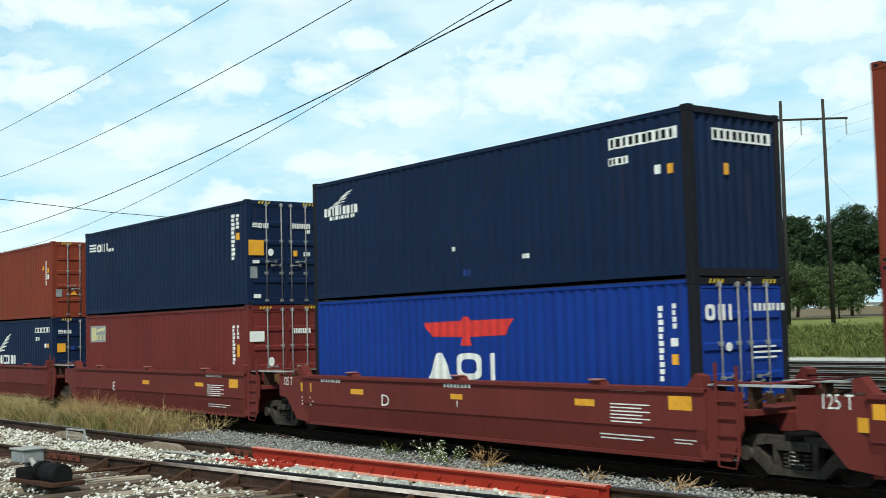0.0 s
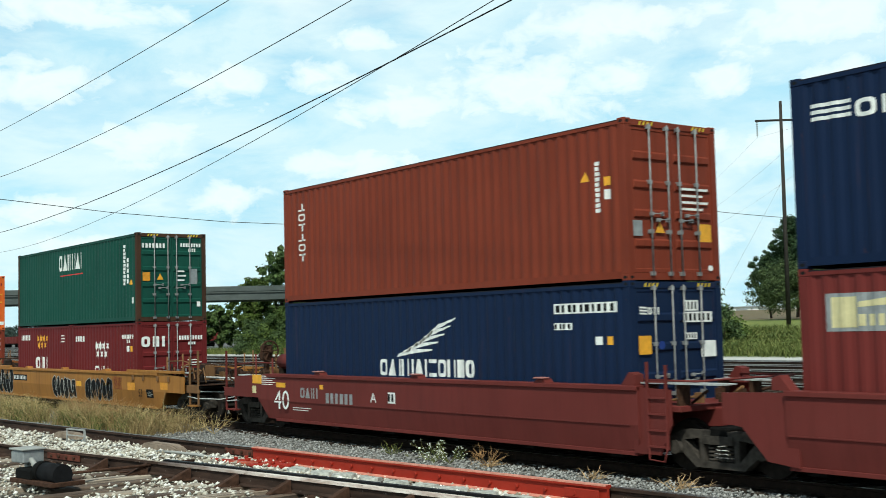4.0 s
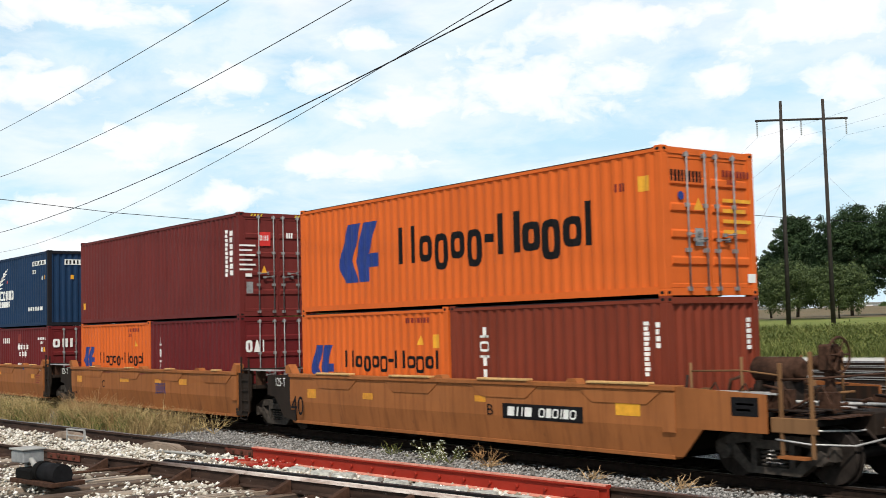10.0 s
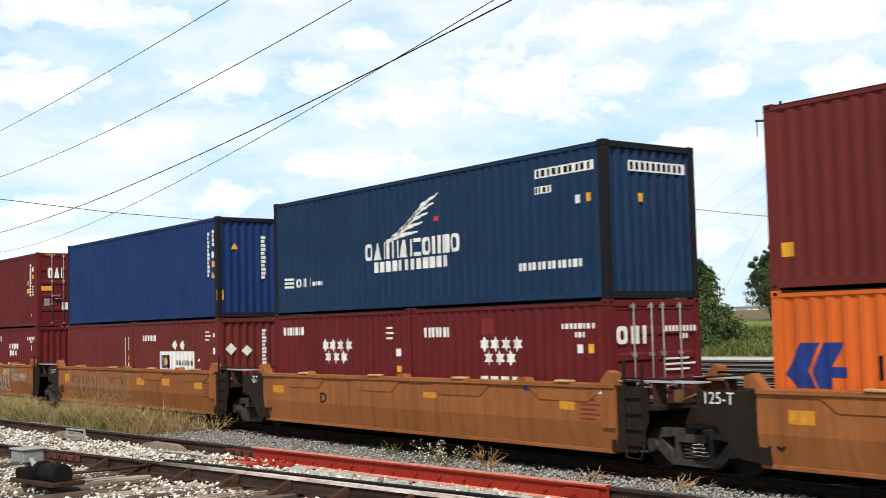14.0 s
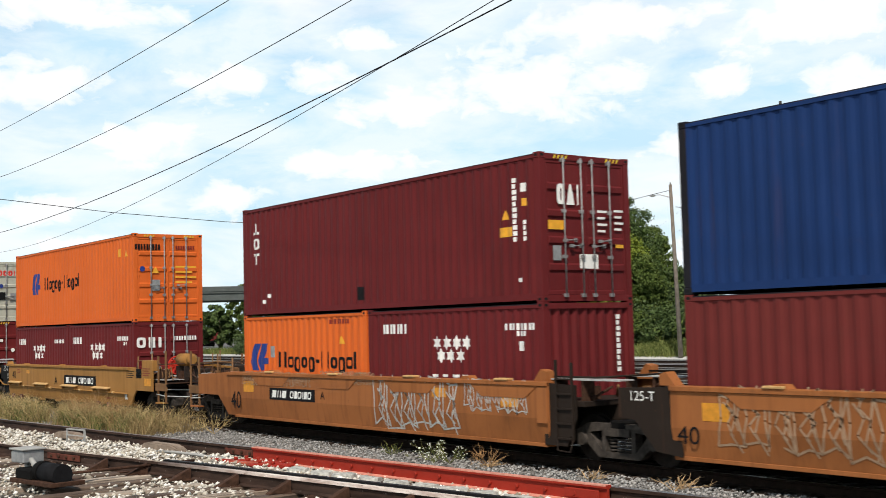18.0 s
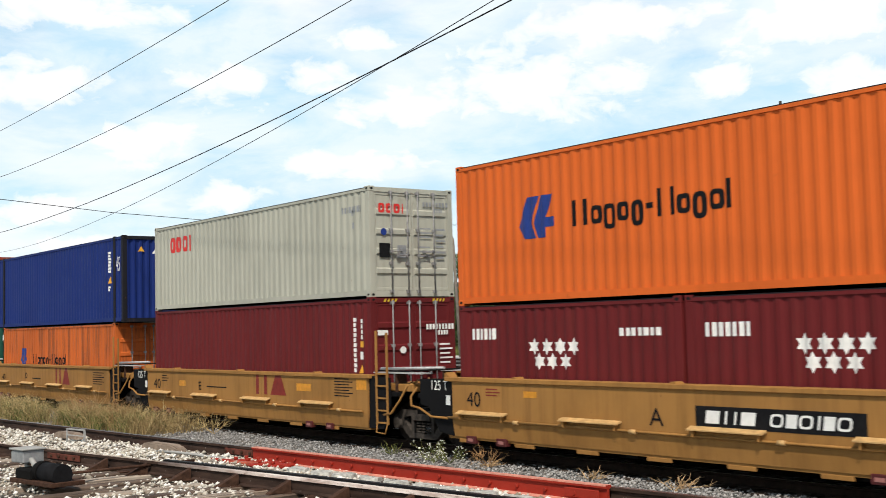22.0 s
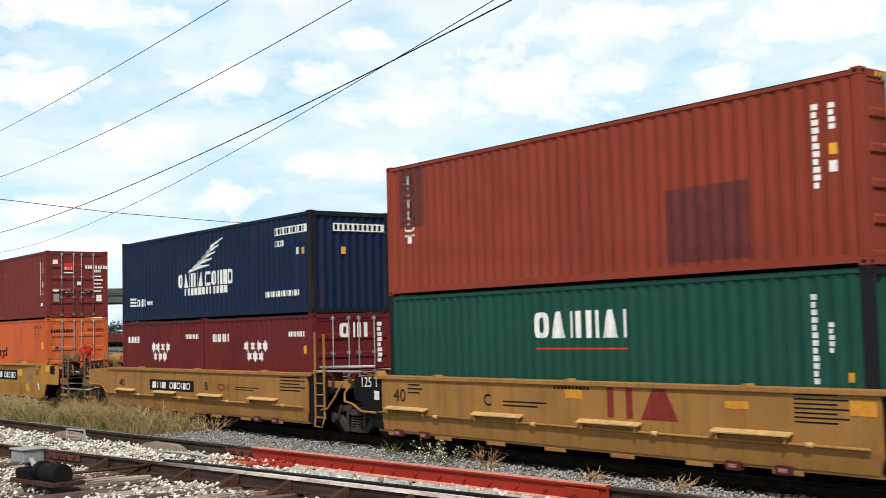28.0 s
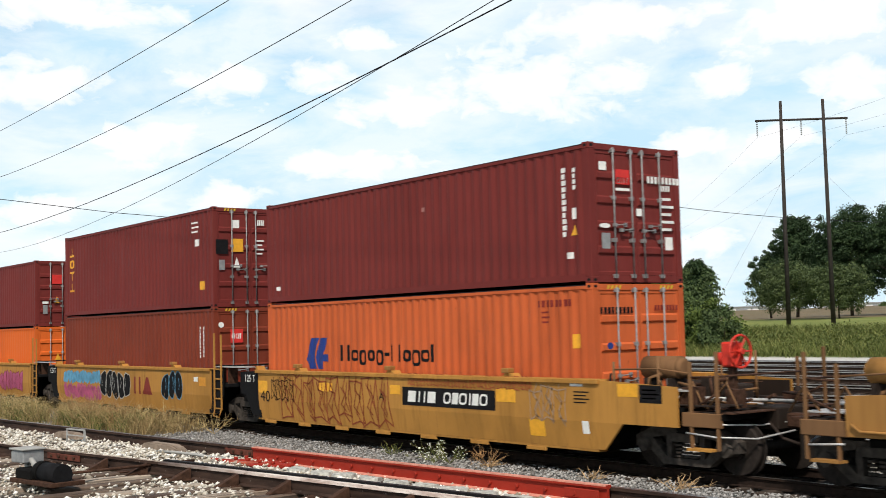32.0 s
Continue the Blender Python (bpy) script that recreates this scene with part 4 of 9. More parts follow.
for u, x, kind, left, right, over, up, low in UNITS:
    CARS[u] = well_car(CAR_LABEL[kind], x, kind, left, right, over)
    stack(u, x, up, low)


# ---- trees and bushes ----
def leaf_material(name, dark, mid, light):
    m = Mat(name, mid, 0.7)
    c = m.ramp(m.island(), [(0.0, dark), (0.5, mid), (1.0, light)])
    wide = m.noise(0.35, 3.0, 0.5, random_shift=True)
    m.set("Base Color", m.mix(m.ramp(wide, [(0.4, 0.0), (0.65, 0.55)]), c, dark))
    m.b.inputs["Specular IOR Level"].default_value = 0.25
    return m.m


LEAF_DARK = leaf_material("oak_leaves", (0.016, 0.034, 0.013), (0.028, 0.055, 0.019), (0.045, 0.080, 0.027))
LEAF_MID = leaf_material("mixed_leaves", (0.044, 0.074, 0.020), (0.070, 0.112, 0.030), (0.105, 0.152, 0.044))
LEAF_LIGHT = leaf_material("yellow_green_leaves", (0.10, 0.135, 0.015), (0.17, 0.22, 0.024), (0.25, 0.30, 0.038))
LEAF_LIGHT2 = leaf_material("sunny_leaves", (0.050, 0.080, 0.014), (0.080, 0.120, 0.022), (0.12, 0.160, 0.034))
LEAF_BUSH = leaf_material("bush_leaves", (0.036, 0.060, 0.020), (0.060, 0.095, 0.030), (0.092, 0.132, 0.044))
LEAF_FIELD = leaf_material("grey_green_leaves", (0.045, 0.070, 0.026), (0.075, 0.108, 0.038), (0.115, 0.150, 0.055))
# distance haze is mixed into this leaf colour
LEAF_FAR = leaf_material("far_leaves", (0.028, 0.045, 0.038), (0.045, 0.066, 0.052), (0.06, 0.085, 0.062))
LEAF_UNDER = leaf_material("bank_leaves", (0.050, 0.070, 0.016), (0.105, 0.135, 0.032), (0.19, 0.21, 0.060))
BARK = plain("bark", (0.075, 0.058, 0.045), 0.9, 0, 0.35, 5.0, 0.5)


def leaf_cloud(rng, centres, radii, per, size, flat=0.75):
    """Small leaves on the shells of many clumps: arrays of points for quads."""
    cs = np.repeat(np.array(centres), per, axis=0)
    rs = np.repeat(np.array(radii), per)
    d = rng.normal(size=(len(cs), 3))
    d /= np.linalg.norm(d, axis=1)[:, None]
    k = rng.uniform(0.35, 1.06, len(cs))
    p = cs + d * (rs * k)[:, None] * np.array((1, 1, flat))
    nrm = d + rng.normal(size=d.shape) * 0.9 + np.array((0, 0, 0.35))
    nrm /= np.linalg.norm(nrm, axis=1)[:, None]
    u = np.cross(nrm, rng.normal(size=d.shape))
    u /= np.linalg.norm(u, axis=1)[:, None] + 1e-9
    w = np.cross(nrm, u)
    s = size * rng.uniform(0.55, 1.25, len(cs))[:, None]
    return np.stack([p - u * s, p - w * s * 0.55, p + u * s, p + w * s * 0.55], 1).reshape(-1, 3)


def leaf_tips(rng, centres, radii, per, size, flat=0.8):
    """Small three-cornered leaves on the shells of many clumps."""
    cs = np.repeat(np.array(centres), per, axis=0)
    rs = np.repeat(np.array(radii), per)
    d = rng.normal(size=(len(cs), 3))
    d /= np.linalg.norm(d, axis=1)[:, None]
    p = cs + d * (rs * rng.uniform(0.0, 1.15, len(cs)) ** 0.7)[:, None] * np.array((1, 1, flat))
    nrm = d * 1.1 + rng.normal(size=d.shape) * 0.8 + np.array((0, 0, 0.4))
    nrm /= np.linalg.norm(nrm, axis=1)[:, None]
    u = np.cross(nrm, rng.normal(size=d.shape))
    u /= np.linalg.norm(u, axis=1)[:, None] + 1e-9
    w = np.cross(nrm, u)
    s = size * rng.uniform(0.6, 1.3, len(cs))[:, None]
    return np.stack([p - u * s - w * s * 0.4, p + u * s - w * s * 0.4, p + w * s * 0.9], 1).reshape(-1, 3)


def leaf_mesh(name, pts, material, k=3):
    me = bpy.data.meshes.new(name)
    me.vertices.add(len(pts))
    me.vertices.foreach_set("co", np.ascontiguousarray(pts, dtype=np.float32).ravel())
    me.loops.add(len(pts))
    me.loops.foreach_set("vertex_index", np.arange(len(pts), dtype=np.int32))
    me.polygons.add(len(pts) // k)
    me.polygons.foreach_set("loop_start", np.arange(0, len(pts), k, dtype=np.int32))
    me.update(calc_edges=True)
    me.materials.append(material)
    return me


def quads_mesh(name, pts, material):
    me = bpy.data.meshes.new(name)
    n = len(pts) // 4
    me.vertices.add(len(pts))
    me.vertices.foreach_set("co", np.ascontiguousarray(pts, dtype=np.float32).ravel())
    me.loops.add(len(pts))
    me.loops.foreach_set("vertex_index", np.arange(len(pts), dtype=np.int32))
    me.polygons.add(n)
    me.polygons.foreach_set("loop_start", np.arange(0, len(pts), 4, dtype=np.int32))
    me.update(calc_edges=True)
    me.materials.append(material)
    return me


def crown_clumps(rng, h0, h1, r, n):
    """Clumps on the outsides of many boughs, which heap up into an uneven crown with gaps of shade."""
    tall = h1 - h0
    lobes = []
    for k in range(20):
        lr = r * rng.uniform(0.26, 0.46)
        f = (k + rng.uniform(0.2, 0.8)) / 20
        z = h0 + lr * 0.5 + (tall - lr * 1.3) * f
        girth = np.interp(f, (0.0, 0.25, 0.55, 0.8, 1.0), (0.74, 1.0, 1.0, 0.84, 0.46)) * rng.uniform(0.80, 1.08)
        a = k * 2.4 + rng.uniform(-0.5, 0.5)
        reach = max(0.0, r * girth - lr) * rng.uniform(0.75, 1.0)
        lobes.append((np.array((math.cos(a) * reach, math.sin(a) * reach, z)), lr))
    lobes.append((np.array((0, 0, h0 + tall * 0.5)), r * 0.5))
    size = np.array([q[1] ** 2 for q in lobes])
    pick = rng.choice(len(lobes), n, p=size / size.sum())
    cs, rs = [], []
    for i in pick:
        c, lr = lobes[i]
        d = rng.normal(size=3)
        d /= np.linalg.norm(d)
        p = c + d * lr * (0.35 + 0.62 * rng.uniform(0, 1) ** 0.6)
        p[2] = min(p[2], h1 - 0.2)
        cs.append(tuple(p))
        rs.append(r * rng.uniform(0.06, 0.20))
    return cs, rs


def tree(seed, x, y, top, r, h0, mat, label, clumps=70, per=110, leaf=0.22):
    """top: height over the datum; h0: where the crown begins over the ground."""
    near = y < 130 and x > -112
    clumps, per, leaf = (clumps * 6, int(per * 0.9), leaf * 0.62) if near else (clumps * 2, per, leaf)
    rng = np.random.default_rng(seed)
    th = tagged(new("tree"), label, "tree", "trees beyond the yard")
    z = ground_z(x, y) - 0.1
    height = top - z
    cs, rs = crown_clumps(rng, h0, height, r, clumps)
    bm = bmesh.new()
    tr = max(0.12, height * 0.016)
    pts = [Vector((0.15 * rng.normal() * k, 0.15 * rng.normal() * k, height * 0.8 * k / 4)) for k in range(5)]
    for k in range(4):
        rod(bm, pts[k], pts[k + 1], tr * (1 - 0.2 * k), 9, 0, tr * (0.8 - 0.2 * k))
    for k in range(14):
        i = int(rng.integers(0, len(cs)))
        st = pts[1].lerp(pts[3], float(rng.uniform(0, 1)))
        mid = (st + Vector(cs[i])) / 2 + Vector((0, 0, 0.4))
        rod(bm, st, mid, tr * 0.35, 6, 0, tr * 0.22)
        rod(bm, mid, cs[i], tr * 0.22, 6, 0, tr * 0.08)
    part("trunk", bm, BARK, th)
    shared("crown", leaf_mesh("crown", leaf_tips(rng, cs, rs, per, leaf), mat), mat, th)
    th.location = (x, y, z)
    return th


def bush(seed, x, y, height, r, mat, label, clumps=22, per=80, leaf=0.17):
    rng = np.random.default_rng(seed)
    th = tagged(new("bush"), label, "bush", "bushes on the bank")
    cs, rs = [], []
    for _ in range(clumps):
        a, k = rng.uniform(0, 6.28), math.sqrt(rng.uniform(0, 1))
        top = height * (1 - 0.6 * k * k)
        cr = r * rng.uniform(0.22, 0.38)
        cs.append((r * k * math.cos(a), r * k * math.sin(a), max(cr * 0.3, top * rng.uniform(0.15, 1.0) - cr * 0.7)))
        rs.append(cr)
    bm = bmesh.new()
    for k in range(7):
        i = int(rng.integers(0, len(cs)))
        rod(bm, (0.2 * rng.normal(), 0.2 * rng.normal(), 0), cs[i], 0.045, 5, 0, 0.015)
    part("stalk", bm, BARK, th)
    shared("foliage", leaf_mesh("foliage", leaf_tips(rng, cs, rs, int(per * 1.8), leaf * 0.85), mat), mat, th)
    th.location = (x, y, ground_z(x, y) - 0.1)
    return th


tree(1, -89.5, 64.0, 18.2, 5.5, 2.0, LEAF_DARK, "tall dark green oak with a dense crown", 110, 120, 0.24)
tree(2, -91.0, 75.5, 17.0, 6.2, 2.0, LEAF_MID, "broad mid green tree among the woods", 110, 110, 0.24)
tree(3, -76.2, 59.5, 11.6, 5.3, 0.4, LEAF_LIGHT, "spreading yellow-green tree above the bushes", 100, 120, 0.2)
tree(4, -98.2, 97.1, 10.3, 3.4, 0.3, LEAF_DARK, "small round green tree at the wood's end", 80, 120, 0.22)
tree(5, -127.3, 66.0, 15.5, 5.5, 2.5, LEAF_DARK, "tall dark green tree far down the yard", 80, 100, 0.26)
tree(6, -106.5, 58.5, 13.6, 5.5, 2.0, LEAF_LIGHT2, "olive green tree leaning over the bank", 90, 100, 0.22)
tree(7, -97.9, 63.5, 13.6, 4.8, 1.0, LEAF_MID, "leafy green tree in the row of woods", 80, 110, 0.22)
tree(8, -115.5, 63.5, 14.0, 5.2, 2.0, LEAF_MID, "leafy green tree in the row of woods", 70, 100, 0.24)
tree(9, -140.0, 72.0, 14.0, 6.0, 2.0, LEAF_MID, "leafy green tree in the row of woods", 60, 90, 0.28)
tree(10, -101.5, 121.8, 17.2, 5.0, 3.0, LEAF_DARK, "large dark shade tree in the field", 90, 120, 0.24)
tree(11, -93.0, 122.0, 17.4, 7.6, 2.6, LEAF_DARK, "large dark shade tree in the field", 110, 120, 0.24)
tree(12, -89.5, 104.0, 9.8, 5.6, 1.4, LEAF_FIELD, "small spreading green tree in the field", 60, 80, 0.18)
tree(13, -107.6, 124.0, 13.2, 3.6, 2.6, LEAF_DARK, "dark green tree at the edge of a group", 50, 110, 0.22)
tree(14, -82.6, 104.0, 9.2, 5.0, 1.6, LEAF_FIELD, "spreading green tree in the field", 55, 90, 0.2)
tree(15, -84.5, 66.5, 14.8, 4.6, 1.0, LEAF_LIGHT2, "leafy green tree behind a yellow-green one", 80, 110, 0.22)
tree(16, -83.5, 121.0, 18.6, 6.8, 2.2, LEAF_DARK, "large dark shade tree in the field", 80, 110, 0.24)
tree(17, -93.5, 84.5, 13.6, 4.2, 0.5, LEAF_LIGHT2, "leafy green tree in the row of woods", 70, 100, 0.24)
tree(18, -72.6, 60.5, 8.6, 3.2, 0.4, LEAF_LIGHT2, "low sunny green tree above the bushes", 60, 110, 0.2)
tree(19, -80.0, 58.8, 7.6, 3.0, 0.4, LEAF_LIGHT, "low yellow-green tree above the bushes", 60, 110, 0.2)
tree(20, -161.0, 73.7, 15.8, 5.2, 1.5, LEAF_MID, "leafy green tree beyond the road bridge", 70, 90, 0.28)
tree(21, -168.0, 72.8, 11.4, 5.0, 1.5, LEAF_LIGHT2, "leafy green tree beyond the road bridge", 70, 90, 0.28)
tree(22, -176.0, 70.5, 8.0, 4.0, 1.0, LEAF_MID, "leafy green tree beyond the road bridge", 60, 90, 0.28)
rb = random.Random(5)
for k in range(48):
    f = k / 47
    bx_, by_ = -140 + 76 * f + rb.uniform(-1.5, 1.5), 57.0 + rb.uniform(-1.5, 3.5)
    bush(100 + k, bx_, by_, rb.uniform(3.4, 6.2) * (1 - 0.2 * f), rb.uniform(2.2, 3.6), (LEAF_BUSH, LEAF_MID, LEAF_BUSH, LEAF_LIGHT2)[k % 4], "dense green bush on the bank", 30, 150, 0.14)
for k in range(26):
    f = k / 25
    bush(200 + k, -136 + 66 * f + rb.uniform(-1, 1), 63 + rb.uniform(-1.5, 3), rb.uniform(5.5, 8.5), rb.uniform(3.0, 4.0), LEAF_BUSH if k % 3 == 1 else LEAF_MID, "dense green bush on the bank", 34, 140, 0.17)
for k in range(8):
    bush(170 + k, -73 + rb.uniform(-7, 6), 60 + rb.uniform(-2, 4), rb.uniform(3.5, 5.5), rb.uniform(2.2, 3.0), LEAF_BUSH, "dense green bush on the bank", 30, 150, 0.14)
bush(190, -61.4, 57.2, 4.3, 1.9, LEAF_BUSH, "dark rounded bush beside a utility pole", 30, 150, 0.13)
bush(191, -150.0, 222.0, 2.2, 2.2, LEAF_BUSH, "small dark bush on the far field", 16, 90, 0.3)


def scatter_leaves(name, seed, spots, mat, label, leaf, per, tall):
    rng = np.random.default_rng(seed)
    cs = [(x, y, ground_z(x, y) + rng.uniform(0.1, tall)) for x, y in spots]
    rs = [rng.uniform(0.25, 0.6) for _ in cs]
    ob = new(name, quads_mesh(name, leaf_cloud(rng, cs, rs, per, leaf, 0.9), mat))
    return tagged(ob, label, "weeds", "", "stuff")


rg = random.Random(8)
scatter_leaves("undergrowth", 21, [(rg.uniform(-66, -26), rg.uniform(54.6, 63.0)) for _ in range(1500)], LEAF_UNDER, "tall green weeds covering the bank", 0.11, 24, 0.75)
scatter_leaves("undergrowth", 22, [(rg.uniform(-150, -60), rg.uniform(54.2, 57.0)) for _ in range(900)], LEAF_UNDER, "rough grass along the yard's edge", 0.11, 16, 0.5)

# woods that close the far distance
rd = random.Random(12)
far_c, far_r = [], []
for k in range(240):
    xx = -900 + k * 5 + rd.uniform(-3, 3)
    yy = 205 + 0.06 * (xx + 900) + rd.uniform(-15, 15)
    if xx < -330:
        for j in range(9):
            far_c.append((xx + rd.uniform(-4, 4), yy + rd.uniform(-4, 4), ground_z(xx, yy) + rd.uniform(1, 9.5)))
            far_r.append(rd.uniform(1.8, 3.4))
woods = new("far_woods", quads_mesh("far_woods", leaf_cloud(np.random.default_rng(3), far_c, far_r, 45, 0.6), LEAF_FAR))
tagged(woods, "hazy line of dark woods beyond the yard", "woods", "", "stuff")

# ---- poles and wires ----
POLE = plain("weathered_pole", (0.17, 0.145, 0.12), 0.9, 0, 0.3, 4.0, 0.3)
POLE_DK = plain("dark_pole", (0.040, 0.034, 0.030), 0.9, 0, 0.3, 4.0, 0.3)
WIRE = plain("wire", (0.02, 0.02, 0.022), 0.6, 0.2, 0.1)
CREAM_PLASTIC = plain("pale_guard_plastic", (0.62, 0.58, 0.44), 0.6, 0, 0.1)
CONCRETE = plain("weathered_concrete", (0.34, 0.34, 0.32), 0.85, 0, 0.2, 1.5, 0.2)


def utility_pole(x, y, top, lean, lamp=True):
    th = tagged(new("utility_pole"), "weathered wooden utility pole with a lamp arm", "pole", "utility poles")
    z = ground_z(x, y)
    bm = bmesh.new()
    rod(bm, (0, 0, -0.5), (lean, -0.7, top - z), 0.19, 10, 0, 0.12)
    part("shaft", bm, POLE, th)
    if lamp:
        part("lamp_arm", pipe([(lean, -0.7, top - z - 1.0), (lean - 0.6, -1.2, top - z - 0.75), (lean - 1.0, -1.5, top - z - 0.75)], 0.035), GALV, th)
        part("lamp_head", boxed(lean - 1.3, lean - 0.95, -1.65, -1.35, top - z - 0.85, top - z - 0.72, 0.02), GALV, th)
    part("insulator", pipe([(lean, -0.7, top - z), (lean, -0.7, top - z + 0.18)], 0.05), GREYM, th)
    th.location = (x, y, z)
    return th


utility_pole(-61.2, 52.4, 13.0, 0.2)
utility_pole(-88.0, 52.0, 10.9, 0.1)

hf = tagged(new("transmission_tower"), "dark two-pole timber frame carrying power lines", "pylon")
for (x0, y0, x1, y1, t) in ((-65.8, 71.9, -64.7, 70.6, 21.9), (-62.7, 74.1, -61.8, 72.7, 21.8)):
    bm = bmesh.new()
    rod(bm, (x0, y0, ground_z(x0, y0) - 0.5), (x1, y1, t), 0.22, 10, 0, 0.13)
    part("post", bm, POLE_DK, hf)
part("crossarm", pipe([(-66.6, 69.4, 20.3), (-60.3, 74.1, 20.0)], 0.10), POLE_DK, hf)
for k in (0.02, 0.5, 0.98):
    p = Vector((-66.6, 69.4, 20.3)).lerp(Vector((-60.3, 74.1, 20.0)), k)
    bm = bmesh.new()
    for q in range(8):
        rod(bm, p - Vector((0, 0, 0.1 + q * 0.17)), p - Vector((0, 0, 0.2 + q * 0.17)), 0.09, 8, 0, 0.05)
    part("insulator_string", bm, GREYM, hf)
for (a, b) in (((-65.0, 71.0, 15.0), (-70.5, 66.0, 2.0)), ((-62.0, 73.2, 15.0), (-54.0, 80.5, 3.2))):
    part("guy_wire", pipe([a, b], 0.007, 5), WIRE, hf)
    foot = Vector(b)
    part("guy_guard", pipe([foot, foot.lerp(Vector(a), 0.2)], 0.035, 6), CREAM_PLASTIC, hf, "pale plastic guard on a guy wire")


def span(label, a, b, sag, r=0.02, n=24):
    """A wire hung between two places."""
    a, b = Vector(a), Vector(b)
    pts = [a.lerp(b, k / n) - Vector((0, 0, sag * 4 * (k / n) * (1 - k / n))) for k in range(n + 1)]
    ob = part("overhead_wire", pipe(pts, r, 5), WIRE)
    return tagged(ob, label, "wire", "overhead wires")


def along(p, q, k):
    return tuple(Vector(p) + (Vector(q) - Vector(p)) * k)


for p, q, r, sag in (((-36.5, -5.5, 8.82), (-20.6, -5.9, 8.95), 0.008, 0.06), ((-48.2, -2.0, 9.0), (-19.3, -3.8, 9.0), 0.010, 0.25), ((-73.9, 5.5, 9.0), (-17.6, -1.1, 9.0), 0.017, 0.49), ((-90.8, 10.5, 9.0), (-17.8, -1.4, 9.0), 0.011, 0.88)):
    pts = []
    for k in range(41):
        t = -0.5 + k * 0.05
        pts.append(Vector(along(p, q, t)) - Vector((0, 0, 4 * sag * t * (1 - t))))
    tagged(part("overhead_wire", pipe(pts, r, 5), WIRE), "thin black overhead wire crossing above the tracks", "wire", "overhead wires")
pts = [(-66.0, -15.0, 12.4), (-71.5, 4.8, 10.8), (-73.2, 12.4, 10.45), (-73.9, 20.8, 10.2), (-72.6, 29.2, 10.05), (-69.0, 39.4, 10.2), (-66.3, 45.6, 10.8), (-61.0, 51.8, 12.6)]
tagged(part("overhead_wire", pipe(pts, 0.022, 5), WIRE), "thin dark overhead wire strung behind the train", "wire", "overhead wires")
span("thin dark overhead wire strung behind the train", (-60.9, 52.1, 11.3), (-38.0, 92.0, 11.5), 1.6, 0.022)
for k in (0.02, 0.5, 0.98):
    p = Vector((-66.6, 69.4, 18.8)).lerp(Vector((-60.3, 74.1, 18.5)), k)
    span("thin power line hung from the timber frame", p, p + Vector((-150, 120, 4)), 5.0, 0.006)
    span("thin power line hung from the timber frame", p, p + Vector((150, -100, 6)), 5.0, 0.006)

# ---- road bridge over the yard ----
bridge = tagged(new("road_bridge"), "grey concrete road bridge over the yard", "bridge")
bd = Vector((0.456, 0.89, 0)).normalized()
bp = Vector((-154.6, 49.3, 0))
bturn = math.degrees(math.atan2(bd.y, bd.x))


# concrete darkened: the bridge's shadow is put into its base colour
BRIDGE_GREY = plain("sooty_concrete", (0.085, 0.097, 0.092), 0.9, 0, 0.2, 0.8, 0.2)


def bridge_box(name, u0, u1, v0, v1, z0, z1, mat=BRIDGE_GREY):
    ob = part(name, boxed(u0, u1, v0, v1, z0, z1, 0.03), mat, bridge)
    ob.matrix_basis = pose(bp.x, bp.y, 0, 0, 0, bturn)
    return ob


bridge_box("deck", -130, 44, -5.0, 5.0, 7.9, 8.15)
for v in (-4.6, -1.5, 1.5, 4.6):
    bridge_box("girder", -130, 44, v - 0.25, v + 0.25, 6.95, 7.9)
for v in (-4.95, 4.95):
    bridge_box("parapet", -130, 44, v - 0.12, v + 0.12, 8.15, 8.85)
for u in (-106, -82, -54, -26, 1.9, 30):
    for v in (-3.6, 3.6):
        ob = part("pier", pipe([(u, v, -0.5), (u, v, 6.4)], 0.65, 12), BRIDGE_GREY, bridge)
        ob.matrix_basis = pose(bp.x, bp.y, 0, 0, 0, bturn)
    bridge_box("pier_cap", u - 0.7, u + 0.7, -5.0, 5.0, 6.35, 6.95)

# ---- freight wagons standing far down the yard ----
def gondola(x, y, colour, label):
    th = tagged(new("freight_wagon"), label, "rail car", "wagons standing in the yard")
    m = PAINT[colour]
    part("body", boxed(-7.5, 7.5, -1.5, 1.5, 1.1, 3.0, 0.04), m, th)
    for k in range(12):
        part("rib", boxed(-7.2 + k * 1.3, -7.05 + k * 1.3, -1.58, -1.49, 1.1, 3.0), m, th)
    part("underframe", boxed(-7.8, 7.8, -1.2, 1.2, 0.75, 1.1), DARK, th)
    for s in (-5.5, 5.5):
        bm = bmesh.new()
        for w in (-0.9, 0.9):
            rod(bm, (s + w, -0.85, 0.45), (s + w, 0.85, 0.45), 0.45, 14)
        part("wheels", bm, DARK, th)
    th.location = (x, y, 0.02)


